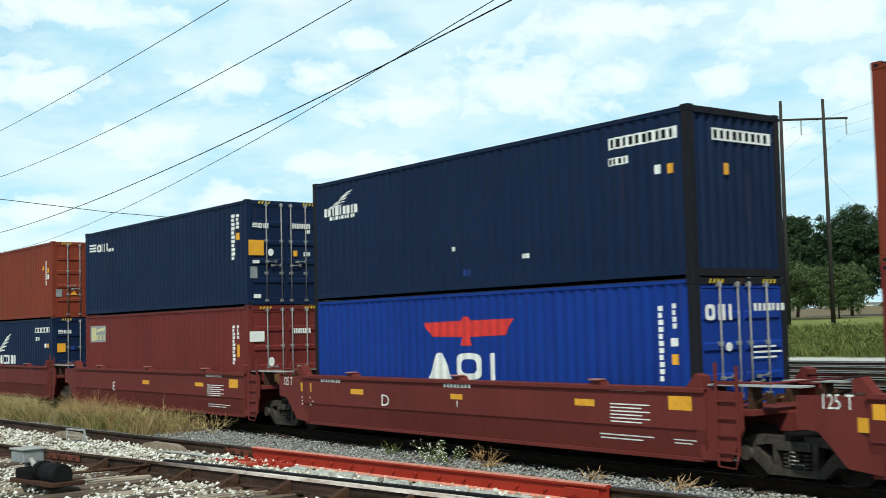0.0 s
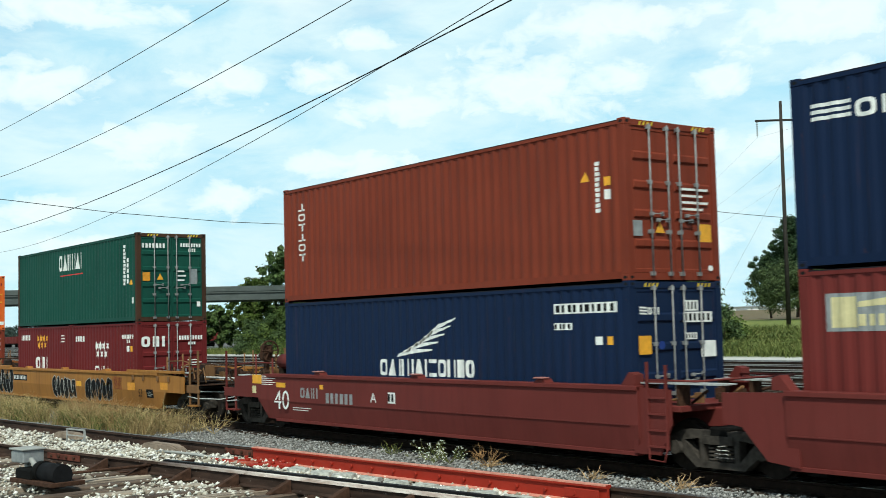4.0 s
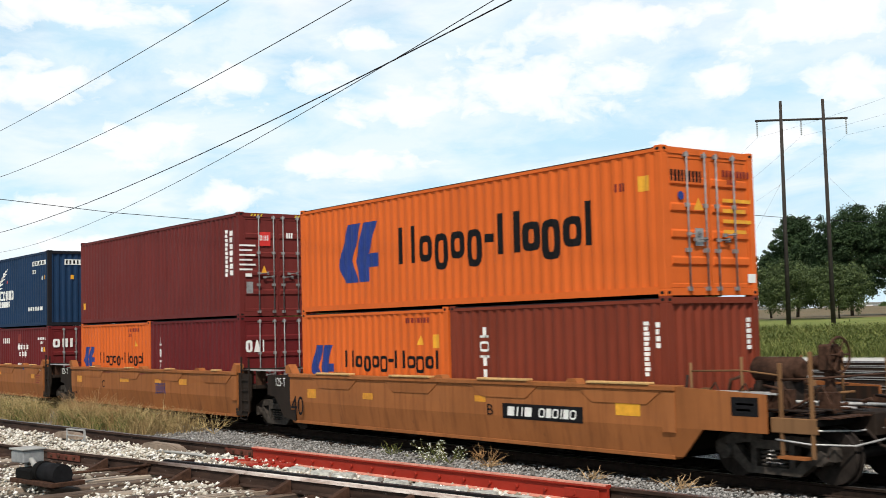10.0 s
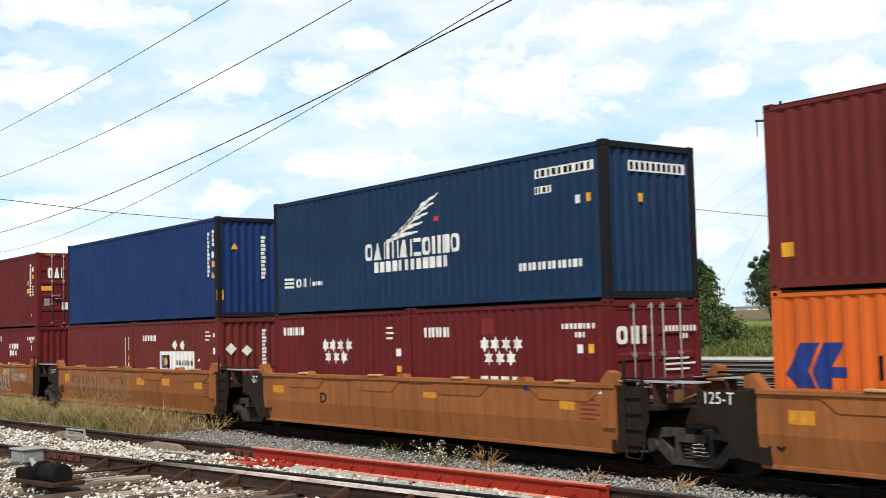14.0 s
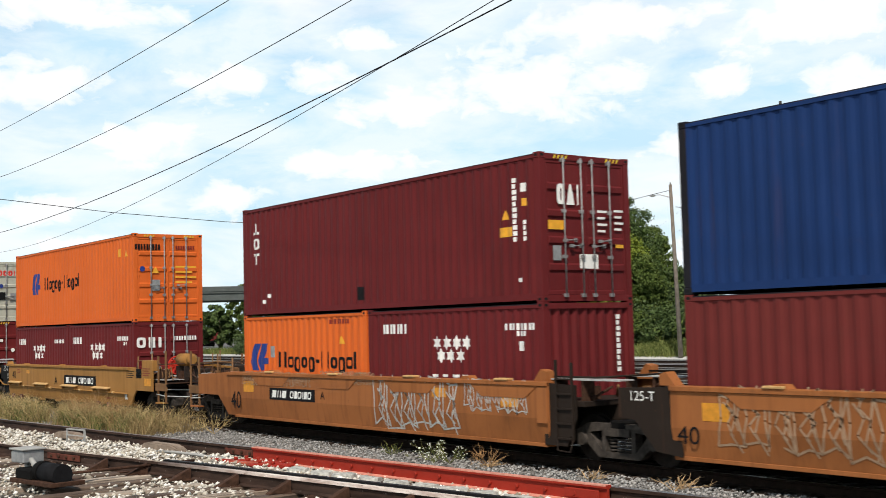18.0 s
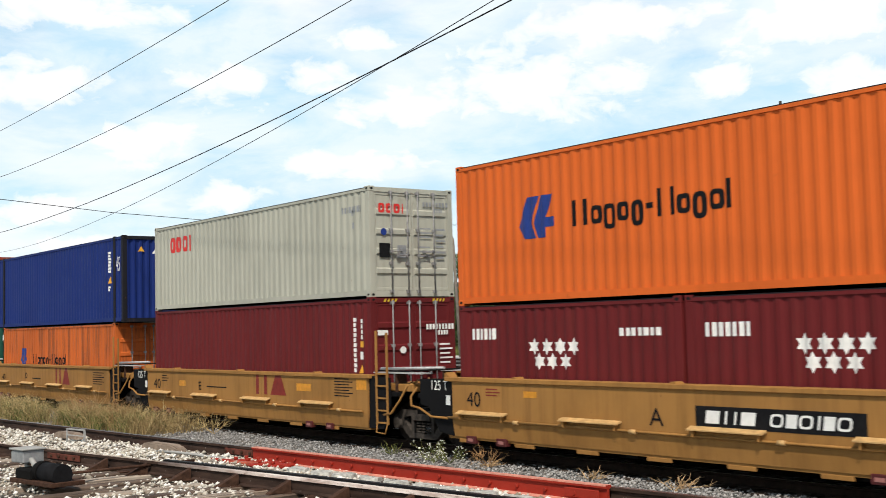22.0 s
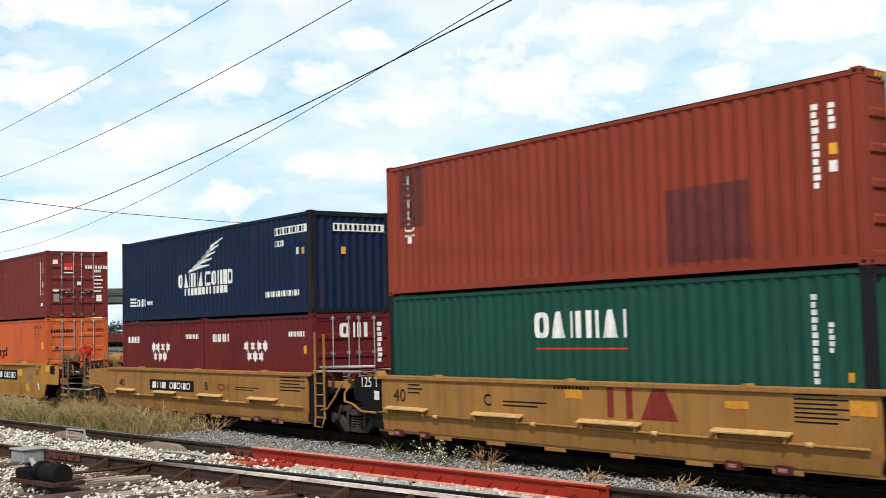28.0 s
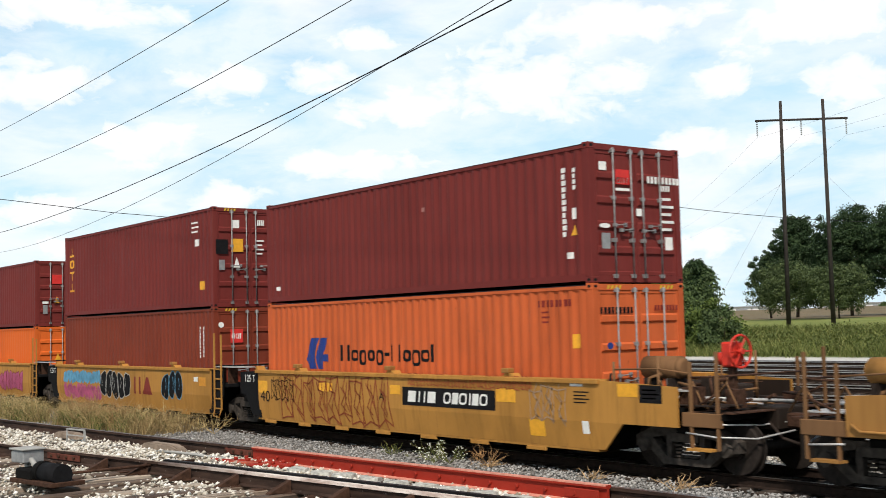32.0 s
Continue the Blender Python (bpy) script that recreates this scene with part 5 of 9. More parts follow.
for k, c in enumerate(("maroon", "grey", "maroon", "brown", "maroon", "car_brown", "grey", "maroon", "brown", "car_brown", "grey")):
    gondola(-222 - 17.0 * k, 88.0 - 0, c, "rusty open freight wagon standing in the yard")
for yy in (53.0, 60.0, 67.0, 74.0, 81.0):
    straight_track(yy, -700, -170, 0.02, "far yard railway track with dull steel rails", ties=False)
straight_track(88.0, -700, -150, 0.02, "far yard railway track under standing wagons", ties=False)
for k in range(4):
    wb = tagged(new("storage_shed"), "long low white building beyond the field", "building")
    part("wall", boxed(-12, 12, -4, 4, -0.5, 2.4), WHITE, wb)
    part("roof", boxed(-12.4, 12.4, -4.4, 4.4, 2.4, 2.6), GREYM, wb)
    for q in range(4):
        part("door", boxed(-10.5 + 6 * q, -7.5 + 6 * q, -4.06, -4.0, 0.1, 2.0), GREYM, wb)
    bx_, by_ = -204 + 22.5 * k, 242 + 17.5 * k
    wb.matrix_basis = pose(bx_, by_, ground_z(bx_, by_) - 1.5, 0, 0, 38)

# ---- the turnout in front of the train ----
RAIL_A = [(-60.0, -6.75, 0), (-38.2, -5.0, 0), (-29.1, -4.38, 0), (-22.5, -3.86, 0), (-13.05, -3.14, 0), (-4.0, -2.46, 0)]
RAIL_B = [(-46.0, -10.3, 0), (-29.3, -7.6, 0), (-20.1, -6.24, 0), (-13.8, -5.35, 0), (-4.0, -4.0, 0)]
SIGHT_A = RAIL_A


def timber(name, dark, mid, light):
    """Weathered timber: grain and cracks along y, bleached and stained patches."""
    m = Mat(name, mid, 0.92)
    grain = m.noise(3.0, 6.0, 0.7, (14.0, 0.5, 14.0), random_shift=True)
    patch = m.noise(1.6, 5.0, 0.65, (1.0, 0.5, 1.0), random_shift=True)
    c = m.mix(m.ramp(patch, [(0.35, 0.0), (0.65, 1.0)]), mid, light)
    c = m.mix(m.ramp(grain, [(0.36, 1.0), (0.50, 0.0)]), c, dark)
    c = m.mix(m.ramp(m.random(), [(0.0, 0.0), (1.0, 0.55)]), c, mid)
    m.set("Base Color", c)
    m.bump(grain, 0.7, 0.012)
    return m.m


TIE_PALE = timber("bleached_tie", (0.030, 0.021, 0.016), (0.22, 0.16, 0.115), (0.58, 0.50, 0.40))
TIE_DARK = timber("brown_tie", (0.010, 0.007, 0.006), (0.065, 0.040, 0.028), (0.17, 0.12, 0.085))
JOINT_RUST = plain("rust_red_steel", (0.12, 0.035, 0.022), 0.8, 0.1, 0.4, 10.0, 0.3)
NEAR, BANK = 0.681, 0.80


def nearer(p):
    return (p[0] * NEAR, EYE.y + (p[1] - EYE.y) * NEAR, 0.0)


RAIL_A, RAIL_B = [nearer(p) for p in RAIL_A], [nearer(p) for p in RAIL_B]
def worn_head(name):
    """A rail head scuffed to pale pinkish metal, with rust left in it."""
    m = Mat(name, (0.8, 0.66, 0.58), 0.5)
    c = m.mix(m.ramp(m.noise(1.2, 6.0, 0.7, (1.0, 4.0, 6.0)), [(0.35, 0.0), (0.6, 1.0)]), (0.34, 0.20, 0.15), (0.88, 0.78, 0.70))
    place = m.n.new("ShaderNodeSeparateXYZ")
    m.l.new(m.c.outputs["Object"], place.inputs[0])
    along_x = m.n.new("ShaderNodeMapRange")
    along_x.inputs["From Min"].default_value, along_x.inputs["From Max"].default_value = -15.2, -12.8
    m.l.new(place.outputs[0], along_x.inputs["Value"])
    c = m.mix(along_x.outputs[0], (0.07, 0.04, 0.03), c)
    m.set("Base Color", m.mix(m.ramp(m.noise(9.0, 5.0, 0.7, (0.4, 2.0, 2.0)), [(0.58, 0.0), (0.68, 0.8)]), c, (0.16, 0.075, 0.05)))
    return m.m


RUST_TOP = worn_head("rusty_rail_top")


def rail_paint(name, colour, chip):
    """Rusted rail steel: brown scale with pale scuffs and dark grease."""
    m = Mat(name, colour, 0.85)
    c = m.mix(m.ramp(m.noise(3.0, 6.0, 0.7, (0.5, 1.0, 2.0)), [(0.35, 0.0), (0.7, 1.0)]), tint(colour, 0.45), tint(colour, 1.6))
    c = m.mix(m.ramp(m.noise(16.0, 5.0, 0.7, (0.6, 1.0, 1.0)), [(0.64, 0.0), (0.70, 0.75)]), c, chip)
    m.set("Base Color", c)
    m.b.inputs["Specular IOR Level"].default_value = 0.2
    m.bump(m.noise(20.0, 4.0, 0.6), 0.3, 0.006)
    return m.m


RAIL_DARK = rail_paint("dark_rusty_rail", (0.050, 0.029, 0.021), (0.34, 0.29, 0.25))
BLACK_STEEL = plain("greased_black_steel", (0.007, 0.006, 0.006), 0.55, 0.2, 0.4, 9.0, 0.2, 0.3)
WORN_RED = plain("faded_salmon_paint", (0.36, 0.080, 0.045), 0.6, 0, 0.35, 9.0, 0.2)
# paler tone that puts sunlight into the point rail's head and foot
POINT_TOP = plain("worn_orange_top", (0.62, 0.26, 0.19), 0.5, 0.0, 0.2, 9.0)


def on_line(line, x):
    for a, b in zip(line, line[1:]):
        if a[0] <= x <= b[0]:
            k = (x - a[0]) / (b[0] - a[0])
            return a[1] + (b[1] - a[1]) * k
    return line[-1][1]


def brace_bm():
    """A cast brace that leans from the tie up against the rail."""
    bm = bmesh.new()
    v = [bm.verts.new(p) for p in ((-0.05, -0.30, -0.17), (0.05, -0.30, -0.17), (0.05, 0.0, -0.17), (-0.05, 0.0, -0.17), (-0.04, -0.26, -0.145), (0.04, -0.26, -0.145), (0.04, 0.0, -0.03), (-0.04, 0.0, -0.03))]
    for q in ((0, 1, 2, 3), (4, 5, 6, 7), (0, 1, 5, 4), (1, 2, 6, 5), (2, 3, 7, 6), (3, 0, 4, 7)):
        bm.faces.new([v[i] for i in q])
    return bm


turnout = tagged(new("turnout_track"), "rusty turnout rails on weathered timber ties", "track", "", "structure")
turnout.location.z = BANK
part("rail", rail_mesh(RAIL_A), [RAIL_DARK, RAIL_TOP], turnout, "dull dark steel rail")
CUT = (-15.2, on_line(RAIL_B, -15.2), 0.0)
part("rail", rail_mesh([p for p in RAIL_B if p[0] < CUT[0]] + [CUT]), [RAIL_DARK, TIE_PALE], turnout, "dark rusty rail")
part("rail", rail_mesh([CUT] + [p for p in RAIL_B if p[0] > CUT[0]], 1, PROFILE, True), [RAIL_DARK, RUST_TOP], turnout, "rusty rail with a pinkish worn head")
# rail added to draw the dark band behind the worn head
part("rail", rail_mesh([(p[0], p[1] + off, 0.022) for p, off in zip([CUT] + [p for p in RAIL_B if p[0] > CUT[0]], (0.075, 0.09, 0.11, 0.14))]), [BLACK_STEEL, BLACK_STEEL], turnout, "black rail added behind the worn one")
rt = random.Random(4)
tie_me = {}
for k in range(54):
    x = -30.0 + k * 0.52
    ya, yb = on_line(RAIL_A, x), on_line(RAIL_B, x)
    y0, y1 = yb - rt.uniform(0.55, 0.9) - (rt.uniform(0.7, 1.5) if -17.5 < x < -11.0 else 0), ya + rt.uniform(0.25, 0.45)
    ob = part("tie", boxed(-0.115, 0.115, y0, y1, -0.36, -0.182 + rt.uniform(-0.012, 0.006), 0.016), TIE_PALE if k % 5 in (1, 3) else TIE_DARK, turnout)
    ob.matrix_basis = Matrix.Translation((x, 0, 0)) @ pose(0, 0, 0, 0, 0, rt.uniform(-1.5, 1.5) * 0.1)
    for line in (RAIL_A, RAIL_B):
        y = on_line(line, x)
        pl = shared("tie_plate", cached(("tie_plate",), lambda: boxed(-0.1, 0.1, -0.19, 0.19, -0.184, -0.170, 0.003)), RUSTY, turnout)
        pl.location = (x, y, 0.0)
        if line is RAIL_B and -17.5 < x < -5 and k % 2 == 0:
            br = shared("rail_brace", cached(("rail_brace",), brace_bm), RUSTY, turnout)
            br.location = (x, y - 0.06, 0.0)
for x0, x1, line in ((-18.3, -17.3, RAIL_B), (-16.7, -15.9, RAIL_A)):
    y = on_line(line, (x0 + x1) / 2)
    ob = part("joint_bar", boxed((x0 - x1) / 2, (x1 - x0) / 2, -0.035, -0.012, -0.135, -0.045, 0.005), JOINT_RUST, turnout, "rust-red bolted joint bar")
    ob.matrix_basis = pose((x0 + x1) / 2, y - 0.005, 0, 0, 0, 8 if line is RAIL_B else 4)
    for q in (-0.35, -0.12, 0.12, 0.35):
        bm = bmesh.new()
        rod(bm, (q, -0.034, -0.09), (q, -0.06, -0.09), 0.022, 6)
        part("joint_bolt", bm, RUSTY, turnout).matrix_basis = ob.matrix_basis

SLAB_GREY = plain("chalky_grey_slab", (0.40, 0.40, 0.36), 0.9, 0, 0.5, 14.0, 0.6)
# red-orange switch point lying along the far rail
PX0, PX1 = -23.1 * NEAR, -13.1 * NEAR
point = tagged(new("switch_point"), "red-orange painted switch point rail with bolt heads", "switch point")
point.location.z = BANK
PT = [(PX0 + (PX1 - PX0) * k / 6, on_line(RAIL_A, PX0 + (PX1 - PX0) * k / 6) - 0.11, 0.03) for k in range(7)]
POINT_PROFILE = [(-0.045, 0.0), (0.045, 0.0), (0.045, -0.03), (0.012, -0.04), (0.012, -0.175), (0.05, -0.19), (0.05, -0.20), (-0.085, -0.20), (-0.085, -0.190), (-0.018, -0.178), (-0.018, -0.050), (-0.045, -0.034), (-0.045, -0.013)]
bm = rail_mesh(PT, 1, POINT_PROFILE, True)
bm.faces.ensure_lookup_table()
# the foot's faces get the painted sunlit tone too
for f in bm.faces:
    if max(v.co.z for v in f.verts) < -0.13 and min(v.co.y - on_line(RAIL_A, v.co.x) for v in f.verts) < -0.15 and len(f.verts) == 4:
        f.material_index = 1
part("point_rail", bm, [ORANGE_RAIL, POINT_TOP], point)
for k in range(14):
    x = PX0 + 0.65 + k * 0.44
    y = on_line(RAIL_A, x) - 0.13
    bm = bmesh.new()
    rod(bm, (x, y + 0.005, -0.085), (x, y - 0.03, -0.085), 0.022, 6)
    part("bolt", bm, ORANGE_RAIL, point)
part("clip_plate", boxed(PX1 - 0.6, PX1 - 0.08, on_line(RAIL_A, PX1 - 0.4) - 0.155, on_line(RAIL_A, PX1 - 0.4) - 0.132, -0.13, -0.03, 0.006), ORANGE_RAIL, point)
for k in range(4):
    x = PX0 + 0.1 + k * 0.32
    y = on_line(RAIL_A, x)
    part("heel_block", boxed(x - 0.08, x + 0.1, y - 0.62 + 0.1 * (k % 2), y - 0.16, -0.178, -0.125, 0.02), ORANGE_RAIL, point)
    bm = bmesh.new()
    for j in range(2):
        rod(bm, (x, y - 0.3 - 0.17 * j, -0.13), (x, y - 0.3 - 0.17 * j, -0.08), 0.03, 6)
    part("bolt", bm, ORANGE_RAIL, point)
for k in range(9):
    x = PX0 + 1.7 + k * 0.52
    y = on_line(RAIL_A, x)
    bm = bmesh.new()
    rim = [(x + (0.17 + rt.uniform(-0.035, 0.03)) * math.cos(q * 0.698) * 1.15, (0.16 + rt.uniform(-0.03, 0.03)) * math.sin(q * 0.698)) for q in range(9)]
    low = [bm.verts.new((px, y - 0.48 + py, -0.19)) for px, py in rim]
    top = [bm.verts.new((x + (px - x) * 0.9, y - 0.48 + py * 0.88, -0.13 + rt.uniform(-0.012, 0.012))) for px, py in rim]
    for q in range(9):
        bm.faces.new((low[q], low[(q + 1) % 9], top[(q + 1) % 9], top[q]))
    mid = bm.verts.new((x, y - 0.48, -0.118))
    for q in range(9):
        bm.faces.new((top[q], top[(q + 1) % 9], mid))
    part("slide_plate", bm, SLAB_GREY, turnout, "grey stone-like slide plate")

for k, (dx, dy, ln, turn) in enumerate(((-0.20, -0.62, 0.7, 8), (0.55, -0.66, 0.8, 16), (1.05, -0.52, 0.6, 6))):
    x = PX0 + dx
    bm = boxed(-ln / 2, ln / 2, -0.05, 0.05, -0.185, -0.135 + 0.012 * k, 0.015)
    part("spread_bar", bm, ORANGE_RAIL if k % 2 == 0 else WORN_RED, point, "red-painted flat bar").matrix_basis = pose(x, on_line(RAIL_A, x) + dy * 0.75, 0, 0, 0, turn)

# switch machine with a grey box and a black motor
sm = tagged(new("switch_machine"), "black switch machine with a pale grey junction box", "machine")
part("base_plate", boxed(-0.9, 0.7, -0.35, 0.3, -0.20, -0.12, 0.01), RUSTY, sm)
bm = bmesh.new()
rod(bm, (-0.05, -0.1, 0.0), (0.65, -0.1, 0.0), 0.19, 16)
part("motor", bm, BLACK, sm)
bm = bmesh.new()
rod(bm, (-0.15, -0.1, 0.0), (0.02, -0.1, 0.0), 0.205, 16)
part("motor_band", bm, DARK, sm)
part("gear_case", boxed(-0.75, -0.12, -0.32, 0.2, -0.14, 0.06, 0.03), DARK, sm)
part("junction_box", boxed(-1.05, -0.55, -0.25, 0.15, 0.14, 0.36, 0.015), GREYM, sm, "pale grey junction box")
part("box_lid", boxed(-1.08, -0.52, -0.28, 0.18, 0.365, 0.40, 0.01), CONCRETE, sm, "pale grey lid")
part("conduit", pipe([(-0.8, -0.05, -0.12), (-0.8, -0.05, 0.14)], 0.06, 10), CONCRETE, sm)
part("elbow", pipe([(-0.56, -0.1, 0.2), (-0.42, -0.1, 0.12), (-0.4, -0.1, 0.05)], 0.05, 8), CONCRETE, sm)
part("throw_rod", pipe([(-0.3, 0.2, -0.1), (-0.3, 3.2, -0.12)], 0.03, 7), RUSTY, sm)
sm.matrix_basis = pose(-22.0 * NEAR, EYE.y + (-8.85 - EYE.y) * NEAR, BANK + 0.02, 0, 0, 8) @ Matrix.Scale(0.70, 4)
for (x, y, w, tone) in ((-29.6, -7.9, 0.75, CONCRETE), (-30.6, -5.3, 0.8, CONCRETE)):
    th = tagged(new("rail_clamp_frame"), "pale metal bracket frame lying beside the rail", "bracket")
    part("top_bar", boxed(-w / 2, w / 2, -0.02, 0.02, 0.07, 0.10), tone, th)
    part("lower_bar", boxed(-w / 2, w / 2, -0.02, 0.02, -0.06, -0.04), tone, th)
    for s in (-1, 1):
        part("upright", boxed(s * w / 2 - 0.02, s * w / 2 + 0.02, -0.018, 0.018, -0.22, 0.07), tone, th)
    th.matrix_basis = pose(*nearer((x, y))[:2], BANK, 0, 0, 8) @ Matrix.Scale(0.8, 4)
for (x, y, w) in ((-26.6, -4.62, 1.3), (-31.9, -5.0, 1.1)):
    bm = bmesh.new()
    slab(bm, [(-w / 2, -0.24), (w / 2, -0.24), (w * 0.46, -0.10), (w * 0.3, -0.03), (-w * 0.3, -0.02), (-w * 0.47, -0.08)], -0.12, 0.12)
    bmesh.ops.bevel(bm, geom=bm.edges[:], offset=0.03, segments=2, affect="EDGES")
    ob = part("concrete_block", bm, plain("dusty_block", (0.24, 0.185, 0.14), 0.95, 0, 0.3, 6.0, 0.5))
    ob.matrix_basis = pose(*nearer((x, y))[:2], BANK - 0.02, 0, 0, 5) @ Matrix.Diagonal((0.95, 0.75, 0.62, 1))
    tagged(ob, "dusty rounded grey block lying against the rail", "block")
hose = part("hose", pipe([nearer((x, y))[:2] + (BANK + z,) for x, y, z in ((-26.2, -4.95, -0.14), (-25.4, -4.9, -0.11), (-24.6, -4.75, -0.12), (-24.0, -4.55, -0.15), (-23.7, -4.4, -0.16))], 0.022, 8), CONCRETE)
tagged(hose, "pale rubber hose lying between the rails", "hose")

# ---- ballast ----
def stones(name, seed, n, area, size, mat, label, zfun):
    """Loose angular stones, each a squashed irregular octahedron."""
    rng = np.random.default_rng(seed)
    base = np.array([(1, 0, 0), (0, 1, 0), (-1, 0, 0), (0, -1, 0), (0, 0, 1), (0, 0, -1)], float)
    tri = np.array([(0, 1, 4), (1, 2, 4), (2, 3, 4), (3, 0, 4), (1, 0, 5), (2, 1, 5), (3, 2, 5), (0, 3, 5)])
    pts = area(rng, n)
    n = len(pts)
    s = size * rng.uniform(0.5, 1.4, n)
    v = base[None] * rng.uniform(0.6, 1.2, (n, 6, 1)) + rng.normal(size=(n, 6, 3)) * 0.16
    a = rng.uniform(0, 6.28, n)
    ca, sa = np.cos(a), np.sin(a)
    x, y = v[..., 0] * ca[:, None] - v[..., 1] * sa[:, None], v[..., 0] * sa[:, None] + v[..., 1] * ca[:, None]
    z = v[..., 2] * (0.7 if size < 0.04 else 0.42) + 0.35 * x * (1 if size < 0.04 else 0.6)
    co = np.stack([x, y, z], -1) * s[:, None, None]
    co[..., 0] += pts[:, 0:1]
    co[..., 1] += pts[:, 1:2]
    co[..., 2] += pts[:, 2:3] + s[:, None] * 0.2
    me = bpy.data.meshes.new(name)
    me.vertices.add(n * 6)
    me.vertices.foreach_set("co", co.astype(np.float32).ravel())
    idx = (tri[None] + (np.arange(n) * 6)[:, None, None]).astype(np.int32).ravel()
    me.loops.add(len(idx))
    me.loops.foreach_set("vertex_index", idx)
    me.polygons.add(n * 8)
    me.polygons.foreach_set("loop_start", np.arange(0, len(idx), 3, dtype=np.int32))
    me.update(calc_edges=True)
    me.materials.append(mat)
    return tagged(new(name, me), label, "stones", "", "stuff")


def stone_material(name, dark, mid, light):
    m = Mat(name, mid, 0.9)
    c = m.ramp(m.island(), [(0.0, dark), (0.5, mid), (1.0, light)])
    m.set("Base Color", m.mix(m.ramp(m.noise(40.0, 3.0), [(0.4, 0.0), (0.7, 0.35)]), c, dark))
    return m.m


STONE = stone_material("grey_ballast", (0.14, 0.135, 0.125), (0.30, 0.295, 0.28), (0.48, 0.47, 0.45))
# stones under the train, their colour darkened to stand for its shade
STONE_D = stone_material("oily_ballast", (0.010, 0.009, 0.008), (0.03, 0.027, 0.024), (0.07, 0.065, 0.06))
STONE_W = stone_material("white_ballast", (0.24, 0.20, 0.145), (0.64, 0.60, 0.51), (0.93, 0.91, 0.85))


def strip(rng, n):
    x = -6 - 62 * rng.uniform(0, 1, n) ** 1.7
    ya = np.interp(x, [p[0] for p in SIGHT_A], [p[1] for p in SIGHT_A]) - 0.5
    y = ya + 0.1 + rng.uniform(0, 1, n) * (-1.15 - ya)
    return np.stack([x, y, np.full(n, -0.235) + 0.05 * rng.uniform(0, 1, n)], 1)


def between(rng, n):
    x = -4.5 - 32 * rng.uniform(0, 1, n) ** 1.5
    ya = np.interp(x, [p[0] for p in RAIL_A], [p[1] for p in RAIL_A])
    yb = np.interp(x, [p[0] for p in RAIL_B], [p[1] for p in RAIL_B])
    y = yb + (ya - yb) * rng.uniform(0.03, 0.97, n)
    keep = rng.uniform(0, 1, n) < np.where(x < -14.5, 0.72 + 0.5 * np.sin(x * 2.3 + y * 3.1) * np.sin(x * 0.9 - y * 4.3), 0.6 + 0.4 * np.sin(x * 1.9 + y * 2.1))
    return np.stack([x, y, BANK - 0.225 + np.where(x < -14.5, 0.075, 0.045) * rng.uniform(0, 1, n)], 1)[keep]


def nearside(rng, n):
    x = -4 - 24 * rng.uniform(0, 1, n)
    yb = np.interp(x, [p[0] for p in RAIL_B], [p[1] for p in RAIL_B])
    y = yb - 0.1 - 2.6 * rng.uniform(0, 1, n)
    keep = rng.uniform(0, 1, n) < 0.5 + 0.5 * np.sin(x * 1.7 + y * 1.3)
    return np.stack([x, y, np.full(n, BANK - 0.235) + 0.05 * rng.uniform(0, 1, n)], 1)[keep]


def undertrain(rng, n):
    x = -5 - 60 * rng.uniform(0, 1, n) ** 1.4
    return np.stack([x, rng.uniform(-1.3, 1.5, n), np.full(n, -0.24) + 0.05 * rng.uniform(0, 1, n)], 1)


stones("ballast_stones", 31, 34000, strip, 0.034, STONE, "grey crushed stone ballast beside the main track", None)
stones("ballast_stones", 32, 34000, between, 0.037, STONE_W, "pale crushed stone between the turnout rails", None)
stones("ballast_stones", 36, 1500, between, 0.075, STONE_W, "broad pale flakes of stone between the turnout rails", None)
stones("ballast_stones", 33, 20000, nearside, 0.034, STONE_W, "pale crushed stone in front of the turnout", None)
def beyond(rng, n):
    x = -5 - 60 * rng.uniform(0, 1, n) ** 1.4
    return np.stack([x, rng.uniform(1.55, 4.4, n), np.full(n, -0.24) + 0.05 * rng.uniform(0, 1, n)], 1)


stones("ballast_stones", 35, 9000, beyond, 0.045, STONE_W, "pale crushed stone beyond the main track", None)
stones("ballast_stones", 34, 4000, undertrain, 0.04, STONE_D, "oily crushed stone under the train, darkened as its shade", None)


# ---- weeds by the track ----
def blades(name, seed, spots, tall, wide, mat, label, per=14, spread=0.12):
    rng = np.random.default_rng(seed)
    p = np.repeat(np.array(spots), per, axis=0)
    n = len(p)
    p[:, :2] += rng.normal(size=(n, 2)) * spread
    h = tall * rng.uniform(0.4, 1.15, n)
    lean = rng.normal(size=(n, 2)) * 0.55 * h[:, None]
    a = rng.uniform(0, 6.28, n)
    w = wide * rng.uniform(0.6, 1.3, n)
    side = np.stack([np.cos(a) * w, np.sin(a) * w, np.zeros(n)], 1)
    mid = p + np.concatenate([lean * 0.4, (h * 0.6)[:, None]], 1)
    tip = p + np.concatenate([lean, h[:, None]], 1)
    pts = np.stack([p - side, p + side, mid + side * 0.8, mid - side * 0.8, mid - side * 0.8, mid + side * 0.8, tip + side * 0.15, tip - side * 0.15], 1).reshape(-1, 3)
    return tagged(new(name, quads_mesh(name, pts, mat)), label, "weeds", "", "stuff")


STRAW = leaf_material("dry_grass", (0.20, 0.13, 0.055), (0.46, 0.34, 0.15), (0.68, 0.56, 0.29))
GRASS = leaf_material("green_grass", (0.035, 0.050, 0.014), (0.15, 0.165, 0.045), (0.32, 0.30, 0.10))
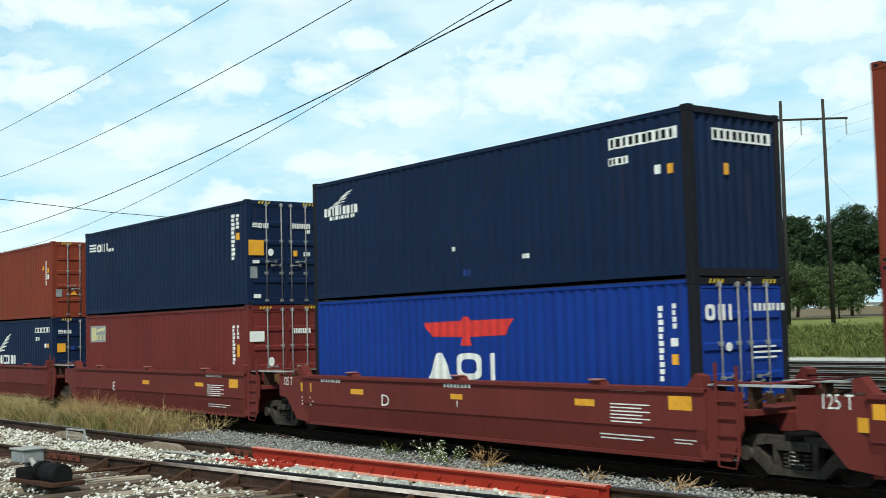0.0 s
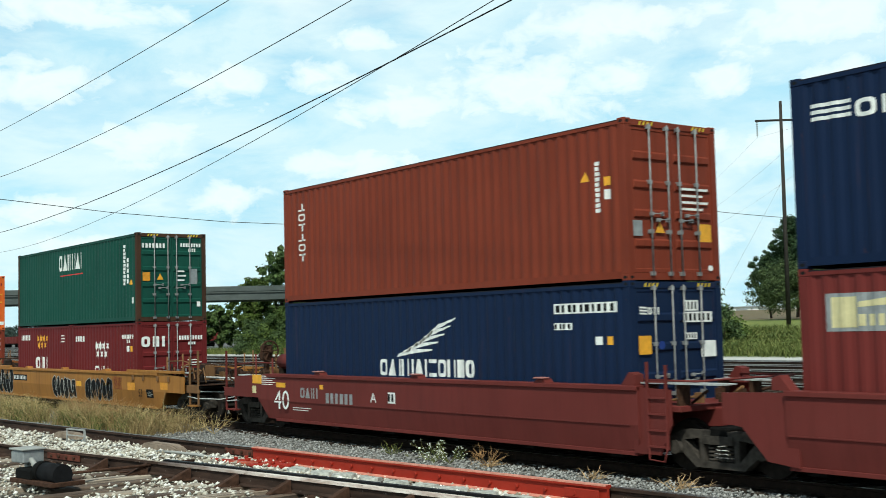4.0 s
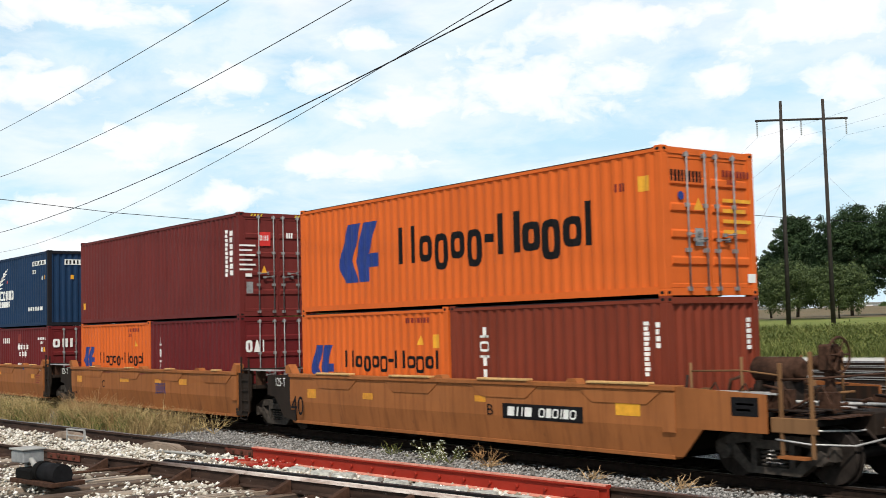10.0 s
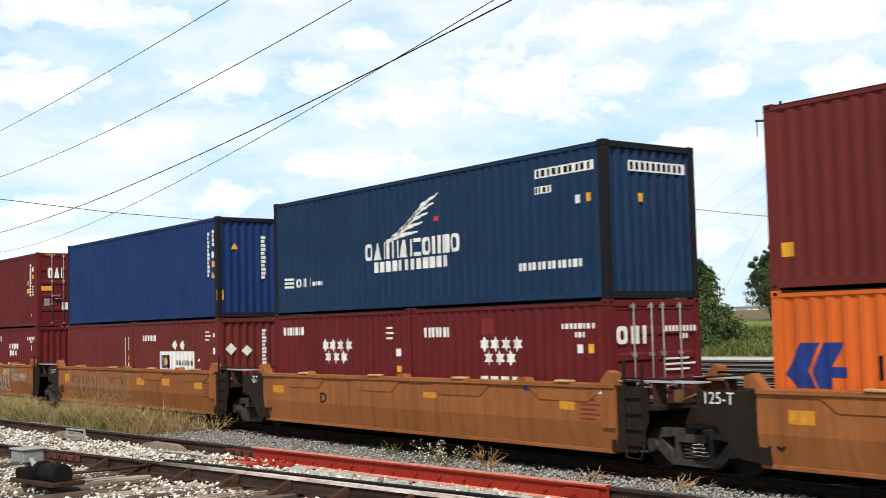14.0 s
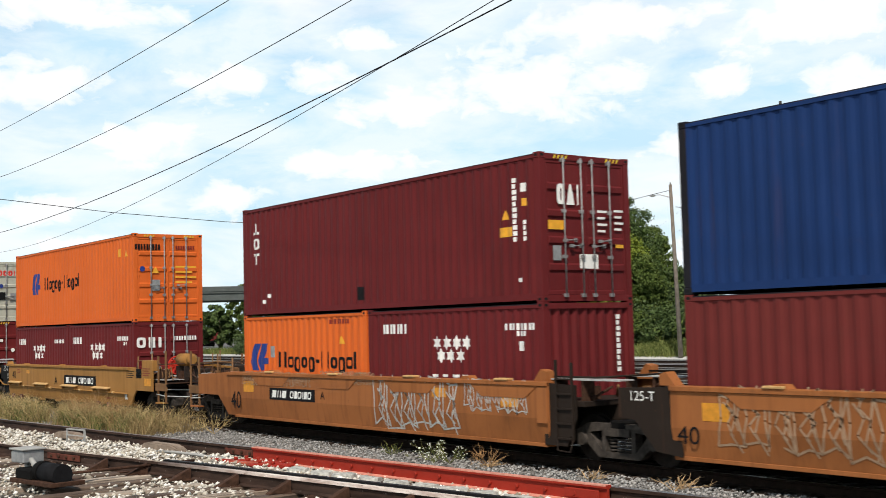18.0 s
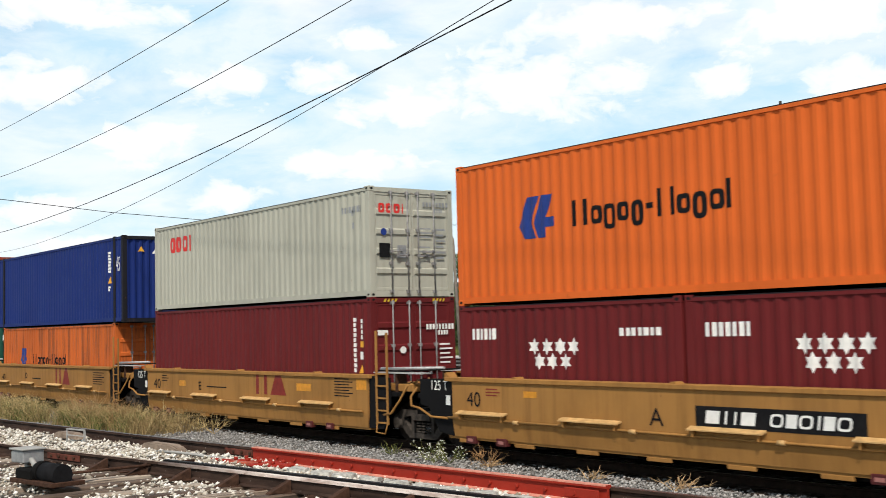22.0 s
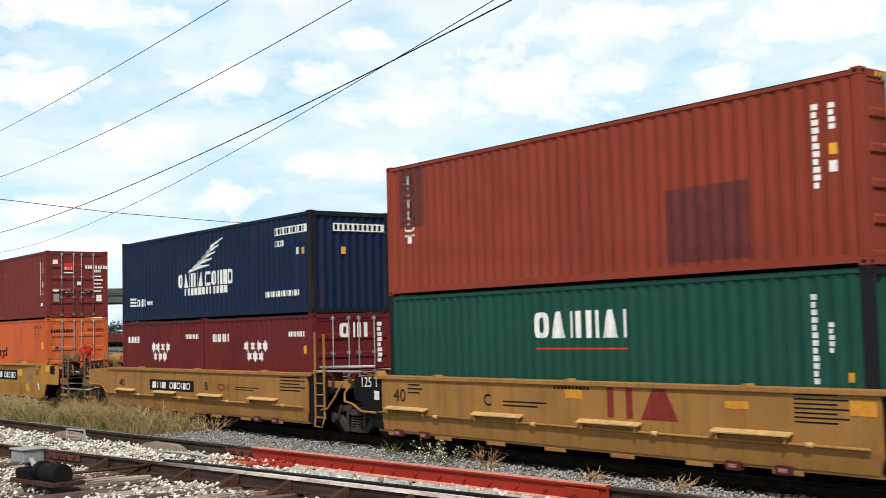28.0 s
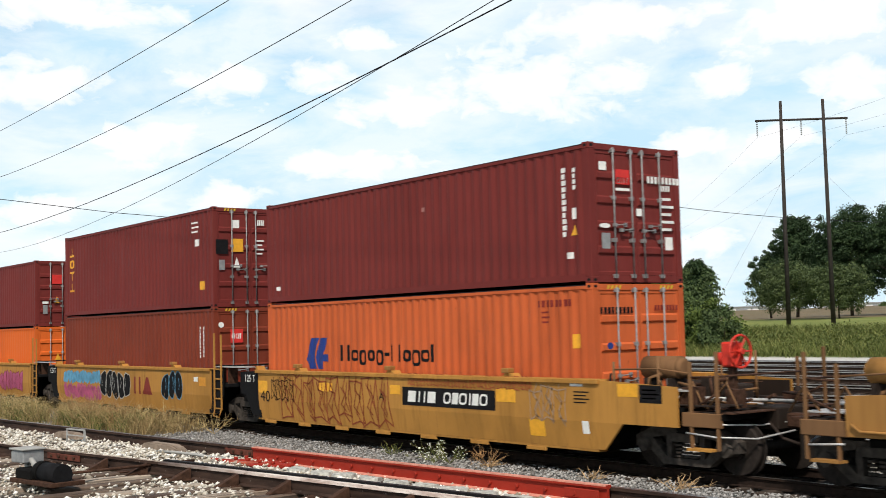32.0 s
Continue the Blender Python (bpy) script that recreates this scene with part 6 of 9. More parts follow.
BANK_GRASS = leaf_material("bank_grass_blades", (0.075, 0.100, 0.022), (0.155, 0.185, 0.045), (0.27, 0.27, 0.09))
rw = random.Random(17)


def weed_spots(n, x0, x1):
    out = []
    while len(out) < n:
        x = rw.uniform(x0, x1)
        ya = on_line(SIGHT_A, x)
        y = rw.uniform(ya + 0.9, -1.75)
        if noise.noise(Vector((x * 0.6, y * 0.8, 3.0))) > -0.05:
            out.append((x, y, -0.22))
    return out


blades("track_weeds", 41, weed_spots(900, -66, -31.5), 0.45, 0.010, GRASS, "tall green weeds beside the main track", 16, 0.14)
blades("track_weeds", 42, weed_spots(1400, -66, -30.5), 0.64, 0.006, STRAW, "dry straw-coloured weeds beside the main track", 12, 0.12)


def weed_mass(seed, n, x0, x1, tall, mat, label, leaf=0.022):
    rng = np.random.default_rng(seed)
    sp = weed_spots(n, x0, x1)
    cs = [(x, y, z + rng.uniform(0.05, tall)) for x, y, z in sp]
    rs = [rng.uniform(0.10, 0.24) for _ in cs]
    tagged(new("track_weeds", quads_mesh("track_weeds", leaf_cloud(rng, cs, rs, 45, leaf), mat)), label, "weeds", "", "stuff")


weed_mass(43, 900, -66, -31.0, 0.50, GRASS, "leafy green weeds beside the main track")
weed_mass(44, 420, -60, -29.5, 0.62, STRAW, "dry seed heads above the track weeds", 0.014)


def plant(kind, seed, x, y, tall, mat, label, flowers=None):
    """A single small plant of thin branching stems."""
    rng = np.random.default_rng(seed)
    th = tagged(new(kind), label, "plant", "small plants by the track")
    bm = bmesh.new()
    tips = []
    for k in range(9):
        a = rng.uniform(0, 6.28)
        p0 = Vector((0, 0, -0.02))
        d = Vector((math.cos(a) * 0.6, math.sin(a) * 0.6, rng.uniform(0.25, 0.9))).normalized()
        p1 = p0 + d * tall * rng.uniform(0.35, 0.6)
        rod(bm, p0, p1, 0.008, 4, 0, 0.006)
        for j in range(4):
            q = p1 + (d + Vector(rng.normal(size=3)) * 0.55) * tall * rng.uniform(0.2, 0.45)
            q.z = max(q.z, 0.02)
            rod(bm, p1, q, 0.006, 4, 0, 0.003)
            for i in range(2):
                r = q + (d + Vector(rng.normal(size=3)) * 0.7) * tall * rng.uniform(0.08, 0.22)
                r.z = max(r.z, 0.02)
                rod(bm, q, r, 0.004, 4, 0, 0.002)
                tips.append(tuple(r))
    part("stalk", bm, mat, th)
    if flowers:
        shared("blossoms", quads_mesh("blossoms", leaf_cloud(rng, tips, [0.02] * len(tips), 4, 0.018), flowers), flowers, th, "small white blossoms")
        shared("leaves", quads_mesh("leaves", leaf_cloud(rng, tips, [0.05] * len(tips), 2, 0.022), GRASS), GRASS, th)
    th.location = (x, y, -0.2)
    return th


bank = [(x, y, ground_z(x, y)) for x, y in ((rw.uniform(-68, -26), rw.uniform(54.0, 64.0)) for _ in range(2600))]
blades("bank_grass", 45, bank, 0.95, 0.030, BANK_GRASS, "tall yellow-green grass on the bank", 11, 0.35)
verge = [(x, y, ground_z(x, y)) for x, y in ((rw.uniform(-150, -62), rw.uniform(53.6, 55.6)) for _ in range(1300))]
blades("bank_grass", 46, verge, 0.8, 0.030, BANK_GRASS, "pale green grass along the yard's edge", 9, 0.35)
DRY_BROWN = plain("dry_brown_stalks", (0.34, 0.20, 0.09), 0.9, 0, 0.35, 5.0)
DRY_TAN = plain("dry_tan_stalks", (0.44, 0.30, 0.16), 0.9, 0, 0.35, 5.0)
PETAL = plain("white_petals", (0.75, 0.75, 0.68), 0.7, 0, 0.1)
plant("flowering_weed", 51, -19.5, -1.85, 0.40, GRASS, "small green weed with white blossoms in the ballast", PETAL)
plant("flowering_weed", 52, -19.1, -1.8, 0.30, GRASS, "small green weed with white blossoms in the ballast", PETAL)
plant("green_weed", 53, -21.2, -1.75, 0.28, GRASS, "small green weed in the ballast")
plant("dry_weed", 54, -15.1, -1.75, 0.26, DRY_TAN, "dry brown branching weed in the ballast").scale = (1.35, 1.35, 0.7)
plant("dry_weed", 55, -13.15, -1.8, 0.36, DRY_TAN, "dry brown branching weed in the ballast").scale = (1.35, 1.35, 0.7)
plant("dry_weed", 56, -17.9, -1.75, 0.22, DRY_TAN, "dry brown branching weed in the ballast").scale = (1.35, 1.35, 0.7)
plant("dry_weed", 57, -30.6, -1.75, 0.45, STRAW, "dry brown branching weed in the ballast")
plant("dry_weed", 58, -29.6, -1.85, 0.60, STRAW, "dry brown branching weed in the ballast")
plant("dry_weed", 59, -32.4, -1.9, 0.9, STRAW, "dry brown branching weed in the ballast")
for k in range(12):
    plant("dry_weed", 60 + k, -38.0 + 0.5 * k + rw.uniform(-0.2, 0.2), -2.2 - rw.uniform(0, 0.9), rw.uniform(0.6, 0.95), DRY_BROWN, "dry rust-brown branching weed beside the track")
plant("dry_weed", 75, -18.0, -1.7, 0.42, DRY_BROWN, "thin dry weed stalk in the ballast")


# ---- fittings of the well cars ----
RUST_TAN = PAINT["rust_tan"]
RED_WHEEL = plain("red_wheel_paint", (0.55, 0.035, 0.02), 0.5, 0, 0.2, 9.0)
DULL = plain("dull_red_repaint", (0.125, 0.026, 0.022), 0.65, 0, 0.2, 5.0)
ROSE = plain("rose_patch", (0.35, 0.15, 0.13), 0.65, 0, 0.1)
CREAM = plain("cream_sticker", (0.62, 0.55, 0.30), 0.6, 0, 0.12)
ORNG = plain("amber_reflector", (0.62, 0.26, 0.025), 0.5, 0, 0.2, 9.0)
PALE = plain("pale_spray_paint", (0.36, 0.235, 0.145), 0.7, 0, 0.2, 5.0)
RUSTG = plain("rust_red_spray_paint", (0.26, 0.06, 0.02), 0.7, 0, 0.2, 5.0)
REDG = plain("thin_red_spray_paint", (0.36, 0.09, 0.03), 0.7, 0, 0.3, 5.0)
SKYB = plain("light_blue_spray_paint", (0.10, 0.30, 0.45), 0.6, 0, 0.3, 4.0)
PINK = plain("pink_spray_paint", (0.42, 0.08, 0.17), 0.6, 0, 0.35, 4.0)
SKY = SKYB
CHALK = plain("chalky_spray_paint", (0.46, 0.46, 0.43), 0.7, 0, 0.3, 5.0)


def ring(bm, c, r, t, axis=0, n=18, m=6):
    """A torus round the x axis at c."""
    rows = []
    for i in range(n):
        a = i * 2 * math.pi / n
        row = []
        for j in range(m):
            b = j * 2 * math.pi / m
            q = r + t * math.cos(b)
            row.append(bm.verts.new((c[0] + t * math.sin(b), c[1] + q * math.cos(a), c[2] + q * math.sin(a))))
        rows.append(row)
    for i in range(n):
        for j in range(m):
            bm.faces.new((rows[i][j], rows[(i + 1) % n][j], rows[(i + 1) % n][(j + 1) % m], rows[i][(j + 1) % m]))


def brake_wheel(car, x, y, z, mat):
    bm = bmesh.new()
    ring(bm, (x, y, z), 0.27, 0.022)
    for k in range(6):
        a = k * math.pi / 3
        rod(bm, (x, y, z), (x, y + 0.27 * math.cos(a), z + 0.27 * math.sin(a)), 0.016, 5)
    rod(bm, (x - 0.06, y, z), (x + 0.06, y, z), 0.05, 8)
    part("brake_wheel", bm, mat, car, "spoked hand brake wheel")
    part("brake_housing", boxed(x - 0.30, x - 0.05, y - 0.14, y + 0.14, z - 0.26, z + 0.16, 0.03), mat, car)
    part("chain_drum", pipe([(x - 0.44, y, z - 0.12), (x - 0.28, y, z - 0.12)], 0.11, 10), mat, car)
    part("brake_post", boxed(x - 0.24, x - 0.12, y - 0.06, y + 0.06, 1.0, z - 0.24), RUSTY, car)


def end_gear(u, d, tank=None, wheel=None):
    """What sits on the open deck at a car's coupler end. tank: paint and place; wheel: paint, place and height."""
    car = CARS[u]
    over = 1.95 if u == 4 else 0.0
    worn = RUST_TAN if UNITS[u][2] in ("tan", "yellow", "long") else RUSTY
    e = 12.192 + over if d > 0 else -over
    if tank:
        mat, off = tank
        bm = bmesh.new()
        c = e + d * off
        rod(bm, (c - 0.40, -0.65, 1.72), (c + 0.40, -0.65, 1.72), 0.20, 14)
        rod(bm, (c - 0.48, -0.65, 1.72), (c - 0.40, -0.65, 1.72), 0.12, 14, 0, 0.20)
        rod(bm, (c + 0.40, -0.65, 1.72), (c + 0.48, -0.65, 1.72), 0.20, 14, 0, 0.12)
        part("air_tank", bm, mat, car, "dusty cylindrical air tank")
        for q in (-0.28, 0.28):
            part("tank_saddle", boxed(c + q - 0.04, c + q + 0.04, -0.85, -0.45, 1.10, 1.54), GEAR, car)
    part("brake_cylinder", pipe([(e + d * 0.6, 0.35, 1.30), (e + d * 1.3, 0.35, 1.30)], 0.16, 12), GEAR, car)
    part("valve_block", boxed(*sorted((e + d * 1.9, e + d * 2.25)), -0.1, 0.4, 1.10, 1.42, 0.03), GEAR, car)
    part("valve_block", boxed(*sorted((e + d * 0.5, e + d * 0.8)), -1.1, -0.8, 1.10, 1.30, 0.03), worn, car)
    part("lever", pipe([(e + d * 1.0, -1.0, 1.10), (e + d * 1.12, -1.0, 1.55), (e + d * 1.3, -0.9, 1.62)], 0.03, 6), worn, car)
    part("lever", pipe([(e + d * 2.1, -0.9, 1.10), (e + d * 2.0, -0.9, 1.42), (e + d * 1.6, -0.8, 1.46)], 0.03, 6), worn, car)
    for k in range(4):
        y = -1.2 + 0.45 * k
        part("brake_rod", pipe([(e + d * 0.4, y, 1.16 + 0.03 * k), (e + d * 1.7, y + 0.1, 1.20), (e + d * 2.9, y * 0.3, 1.12)], 0.02, 6), GALV if k == 1 else worn, car)
    part("air_hose", pipe([(e + d * 3.1, -0.35, 0.85), (e + d * 3.4, -0.40, 0.60), (e + d * 3.7, -0.36, 0.52)], 0.03, 7), GEAR, car)
    part("cut_lever", pipe([(e + d * 2.3, -1.44, 0.70), (e + d * 2.9, -1.44, 0.66), (e + d * 3.3, -0.9, 0.62), (e + d * 3.5, -0.2, 0.72)], 0.016, 6), GALV, car)
    for q in (2.30, 2.62, 3.0):
        part("crossover_plank", boxed(*sorted((e + d * q, e + d * (q + 0.24))), -1.4, 1.4, 1.03, 1.05), GEAR if 2.5 < q < 2.9 else RUSTY, car)
    for y in (-1.28, -0.95, 1.15):
        part("walk_board", boxed(*sorted((e + d * 0.45, e + d * 3.0)), y - 0.11, y + 0.11, 1.125, 1.15, 0.004), GALV if u in (10, 14) else GEAR, car)
    for q in (0.7, 1.3, 2.0, 2.7):
        part("deck_brace", pipe([(e + d * q, -1.38, 1.10), (e + d * (q + 0.35), -1.30, 1.52), (e + d * (q + 0.6), -1.34, 1.12)], 0.018, 6), worn, car)
    if wheel:
        brake_wheel(car, e + d * wheel[1], -0.62, wheel[2], wheel[0])
    else:
        part("gear_case", boxed(*sorted((e + d * 1.5, e + d * 1.8)), -0.70, -0.40, 1.10, 1.62, 0.05), GEAR, car)


end_gear(3, -1, (PAINT["car_maroon"], 0.75), (RUSTY, 1.95, 2.0))
end_gear(4, 1)
end_gear(4, -1)
end_gear(5, 1, (RUSTY, 1.8), (RUSTY, 2.9, 1.95))
end_gear(9, -1)
end_gear(10, 1, (PAINT["car_tan"], 2.75), (RED_WHEEL, 1.95, 1.55))
end_gear(14, -1, (PAINT["car_tan"], 1.9))
end_gear(15, 1, (RUST_TAN, 1.15), (RED_WHEEL, 2.8, 2.0))
for e, d in ((-1.95, -1), (12.192 + 1.95, 1)):
    for side in (-1, 1):
        part("raised_chord", boxed(*sorted((e - d * 2.0, e + d * 2.15)), *sorted((side * 1.578, side * 1.46)), 1.345, 1.43, 0.01), PAINT["car_brown2"], CARS[4])
    for q in (-1.5, -0.7, 0.4, 1.2):
        part("tie_down", boxed(e + d * q - 0.07, e + d * q + 0.07, -1.575, -1.541, 1.10, 1.26, 0.01), PAINT["rust_tan"], CARS[4])
part("end_box", boxed(13.55, 14.35, -1.52, -1.30, 1.40, 1.72, 0.01), PAINT["car_tan"], CARS[10])

LAMP_RED = plain("dark_red_bracket", (0.075, 0.014, 0.014), 0.6, 0, 0.2)
# car tan lightened; on the side steps this puts sunlight into the colour
STEP_CREAM = plain("bleached_tan_paint", (0.52, 0.32, 0.13), 0.6, 0, 0.25, 6.0)
for u in (10, 11, 12, 13, 14):
    car = CARS[u]
    left, right = UNITS[u][3], UNITS[u][4]
    pts = []
    if left == "end":
        pts += [(-2.1, -1.56, 1.0), (-1.95, -1.57, 0.90), (-0.95, -1.57, 0.90), (-0.55, -1.57, 0.66)]
    else:
        pts += [(0.0, -1.57, 0.68)]
    pts += [(12.2 + (0.3 if right == "end" else 0.1), -1.57, 0.66)]
    part("train_line_pipe", pipe(pts, 0.024, 7), PAINT["car_tan"], car)
    for k in range(4):
        x0 = 0.35 + k * 3.05
        bm = bmesh.new()
        prism = [(-1.541, 0.835), (-1.660, 0.785), (-1.660, 0.765), (-1.541, 0.800)]
        ends = [[bm.verts.new((xx, yy, zz)) for yy, zz in prism] for xx in (x0, x0 + 1.5)]
        for q in range(4):
            bm.faces.new((ends[0][q], ends[0][(q + 1) % 4], ends[1][(q + 1) % 4], ends[1][q]))
        bm.faces.new(ends[0])
        bm.faces.new(ends[1])
        part("side_step", bm, STEP_CREAM, car, "slanting side step, its tan lightened as if sunlit")
        part("pipe_collar", pipe([(x0 + 1.72, -1.57, 0.665), (x0 + 1.86, -1.57, 0.665)], 0.042, 8), STEP_CREAM, car)
        for q in (0.1, 1.4):
            part("step_bracket", boxed(x0 + q - 0.02, x0 + q + 0.02, -1.63, -1.535, 0.66, 0.755), PAINT["car_tan"], car)
        if k in (0, 3):
            for q in (0.2, 1.15):
                lamp = part("end_bracket", boxed(x0 + q - 0.02, x0 + q + 0.28, -1.535, -1.40, 0.18, 0.33, 0.012), LAMP_RED, car)
                part("reflector", boxed(x0 + q + 0.05, x0 + q + 0.21, -1.543, -1.536, 0.225, 0.285), ROSE, car)
for u in (5, 6, 7, 8, 9):
    car = CARS[u]
    for k in range(4):
        x0 = 1.0 + k * 3.1
        bm = bmesh.new()
        slab(bm, [(x0, 1.375), (x0 + 2.0, 1.375), (x0 + 1.65, 1.14), (x0 + 0.35, 1.14)], -1.550, -1.536)
        part("gusset_panel", bm, PAINT["car_brown"], car)
        fw = 0.75 if u == 5 else 0.2
        part("top_flap", boxed(x0 + 1.0 - fw, x0 + 1.0 + fw, -1.60, -1.42, 1.464, 1.51, 0.012), STEP_CREAM, car, "pale hinged flap")
    part("end_panel_plate", boxed(12.3, 12.58, -1.553, -1.536, 0.70, 1.36), PAINT["car_brown"], car)
for u in (0, 1, 2, 3):
    car = CARS[u]
    for k in range(3):
        x0 = 12.192 * (0.17 + 0.33 * k)
        part("pivot_cap", boxed(x0 - 0.13, x0 + 0.13, -1.60, -1.40, 1.515, 1.545, 0.01), ROSE, car, "worn pinkish locking cap")
    part("seam", boxed(-0.05, 12.4, -1.548, -1.537, 0.765, 0.785), PAINT["car_maroon"], car)
for u in (15, 16, 17):
    for k in range(3):
        x0 = 12.192 * (0.17 + 0.33 * k)
        part("locking_tab", boxed(x0 - 0.16, x0 + 0.06, -1.58, -1.42, 1.605, 1.70, 0.015), PAINT["car_tan"], CARS[u])

for u in CARS:
    if UNITS[u][2] in ("maroon", "brown", "long"):
        continue
    over = UNITS[u][5]
    for k in range(7):
        x0 = -over + (12.0 + 2 * over) * (k + 0.15) / 7
        part("bottom_tab", boxed(x0, x0 + 0.55, -1.478, -1.44, ZB - 0.115, ZB - 0.045, 0.006), PAINT[BODY[UNITS[u][2]][1]], CARS[u])

HAZARD = plain("hazard_yellow", (0.60, 0.42, 0.03), 0.6, 0, 0.15)
for key, th in CONTAINERS.items():
    (L, end), H = BOX_SIZE[key], max(c.location.z for c in th.children) + 0.059
    if H > 2.8 and end == "doors":
        for s in (-1, 1):
            polys = []
            for k in range(4):
                y = s * 0.70 + (k - 1.5) * 0.10
                polys.append([(y, H - 0.11), (y + 0.05, H - 0.11), (y + 0.08, H - 0.04), (y + 0.03, H - 0.04)])
            end_mark(th, "hazard_stripe", polys, HAZARD, L - 0.006, fine=True)


# ---- how the marks are drawn ----
def stroke(points, w):
    """Quads along a bent line."""
    out = []
    for (x0, z0), (x1, z1) in zip(points, points[1:]):
        dx, dz = x1 - x0, z1 - z0
        n = math.hypot(dx, dz) or 1.0
        ux, uz = -dz / n * w / 2, dx / n * w / 2
        ex, ez = dx / n * w * 0.3, dz / n * w * 0.3
        out.append([(x0 - ux - ex, z0 - uz - ez), (x1 - ux + ex, z1 - uz + ez), (x1 + ux + ex, z1 + uz + ez), (x0 + ux - ex, z0 + uz - ez)])
    return out


def feathers(x, z, w, h):
    out = []
    for k in range(5):
        f = k / 4
        x0, z0 = x + w * 0.02 + w * 0.10 * k, z + h * (0.02 + 0.08 * k)
        x1, z1 = x + w * (0.62 + 0.095 * k), z + h * (0.22 + 0.195 * k)
        xm, zm = x + w * (0.30 + 0.10 * k), z + h * (0.20 + 0.15 * k)
        t = h * 0.085
        out.append([(x0, z0), (xm, zm - t), (xm, zm + t * 0.3), (x0 + w * 0.02, z0 + t)])
        out.append([(xm, zm - t), (x1, z1 - t * 0.4), (x1, z1), (xm, zm + t * 0.3)])
    return out


def emblem(x, z, w, h):
    """Two leaning blades, the second with a short bar."""
    unit = (
        ((0.26, 1.0), (0.58, 1.0), (0.36, 0.38), (0.0, 0.30)), ((0.0, 0.30), (0.36, 0.38), (0.50, 0.0), (0.18, 0.0)),
        ((0.63, 1.0), (0.97, 1.0), (0.76, 0.47), (0.44, 0.36)), ((0.76, 0.47), (1.0, 0.47), (1.0, 0.24), (0.76, 0.24)),
        ((0.44, 0.36), (0.76, 0.47), (0.76, 0.24), (0.76, 0.0), (0.54, 0.0)),
    )
    return [[(x + w * u, z + h * v) for u, v in poly] for poly in unit]


def frame_shape(x, z, w, h, t, square=0.55):
    """A rounded hollow frame with strokes t wide."""
    out, n = [], 14
    rim = []
    for k in range(n):
        c, q = math.cos((k + 0.5) * 2 * math.pi / n), math.sin((k + 0.5) * 2 * math.pi / n)
        c, q = math.copysign(abs(c) ** square, c), math.copysign(abs(q) ** square, q)
        rim.append(((x + w / 2 + c * w / 2, z + h / 2 + q * h / 2), (x + w / 2 + c * (w / 2 - t), z + h / 2 + q * (h / 2 - t * 0.85))))
    for (a, b), (c, d) in zip(rim, rim[1:] + rim[:1]):
        out.append([a, c, d, b])
    return out


def plain_shapes(x, z, w, h, codes, t):
    """Plain shapes in a row, with the weight of painted words: o a frame, i a bar, n two posts, z two level bars, k a block, a a wedge."""
    wide = {"o": 1.0, "i": 0.45, "n": 1.0, "z": 0.95, "k": 0.8, "a": 1.0}
    unit = w / sum(wide[c] for c in codes)
    out, a = [], x
    for c in codes:
        ww = unit * wide[c] * 0.84
        tt = min(t, ww * 0.42)
        if c == "o":
            out += frame_shape(a, z, ww, h, tt)
        elif c == "i":
            out.append(rect(a + ww / 2 - tt / 2, z, tt, h))
        elif c == "n":
            out += [rect(a, z, tt, h), rect(a + ww - tt, z, tt, h)]
        elif c == "z":
            out += [rect(a, z, ww, tt * 0.9), rect(a, z + h - tt * 0.9, ww, tt * 0.9)]
        elif c == "k":
            out.append(rect(a, z, ww, h))
        elif c == "a":
            out.append([(a, z), (a + ww, z), (a + ww * 0.62, z + h), (a + ww * 0.38, z + h)])
        a += unit * wide[c]
    return out


def word_shapes(x, z, w, h):
    """A long word's rhythm in plain shapes: posts, low frames and hanging ones, a dash."""
    t = h * 0.165
    low, body = z + h * 0.20, h * 0.56
    out = [rect(x, low, t, h * 0.80), rect(x + w * 0.085 - t * 0.3, low, t, h * 0.80)]
    for q, hang in ((0.125, 0), (0.215, 1), (0.305, 0), (0.395, 1)):
        out += frame_shape(x + w * q, low if not hang else z, w * 0.078, body if not hang else body + h * 0.20, t)
    out.append(rect(x + w * 0.485, low + h * 0.26, w * 0.05, t))
    out += [rect(x + w * 0.555, low, t, h * 0.80), rect(x + w * 0.635, low, t, h * 0.80)]
    for q, hang in ((0.675, 0), (0.765, 1), (0.86, 0)):
        out += frame_shape(x + w * q, low if not hang else z, w * 0.082, body if not hang else body + h * 0.20, t)
    out.append(rect(x + w * 0.955, low, t, h * 0.80))
    return out


def big_blocks(x, z, w, h, n):
    """n heavy plain shapes side by side."""
    return plain_shapes(x, z, w, h, {2: "oi", 3: "oin", 4: "oooi"}.get(n, ("aonkizon" * 3)[:n]), h * 0.29)


def tower_blocks(x, z, w, h, n):
    step = h / n
    out = []
    for k in range(n):
        zz, hh = z + h - (k + 1) * step + step * 0.12, step * 0.74
        if k % 3 == 1:
            out += frame_shape(x + w * 0.06, zz, w * 0.82, hh, hh * 0.26)
        else:
            out += [rect(x + w * 0.36, zz, w * 0.24, hh), rect(x + w * 0.06, zz + hh * (0.78 if k % 3 else 0.0), w * 0.82, hh * 0.22)]
    return out


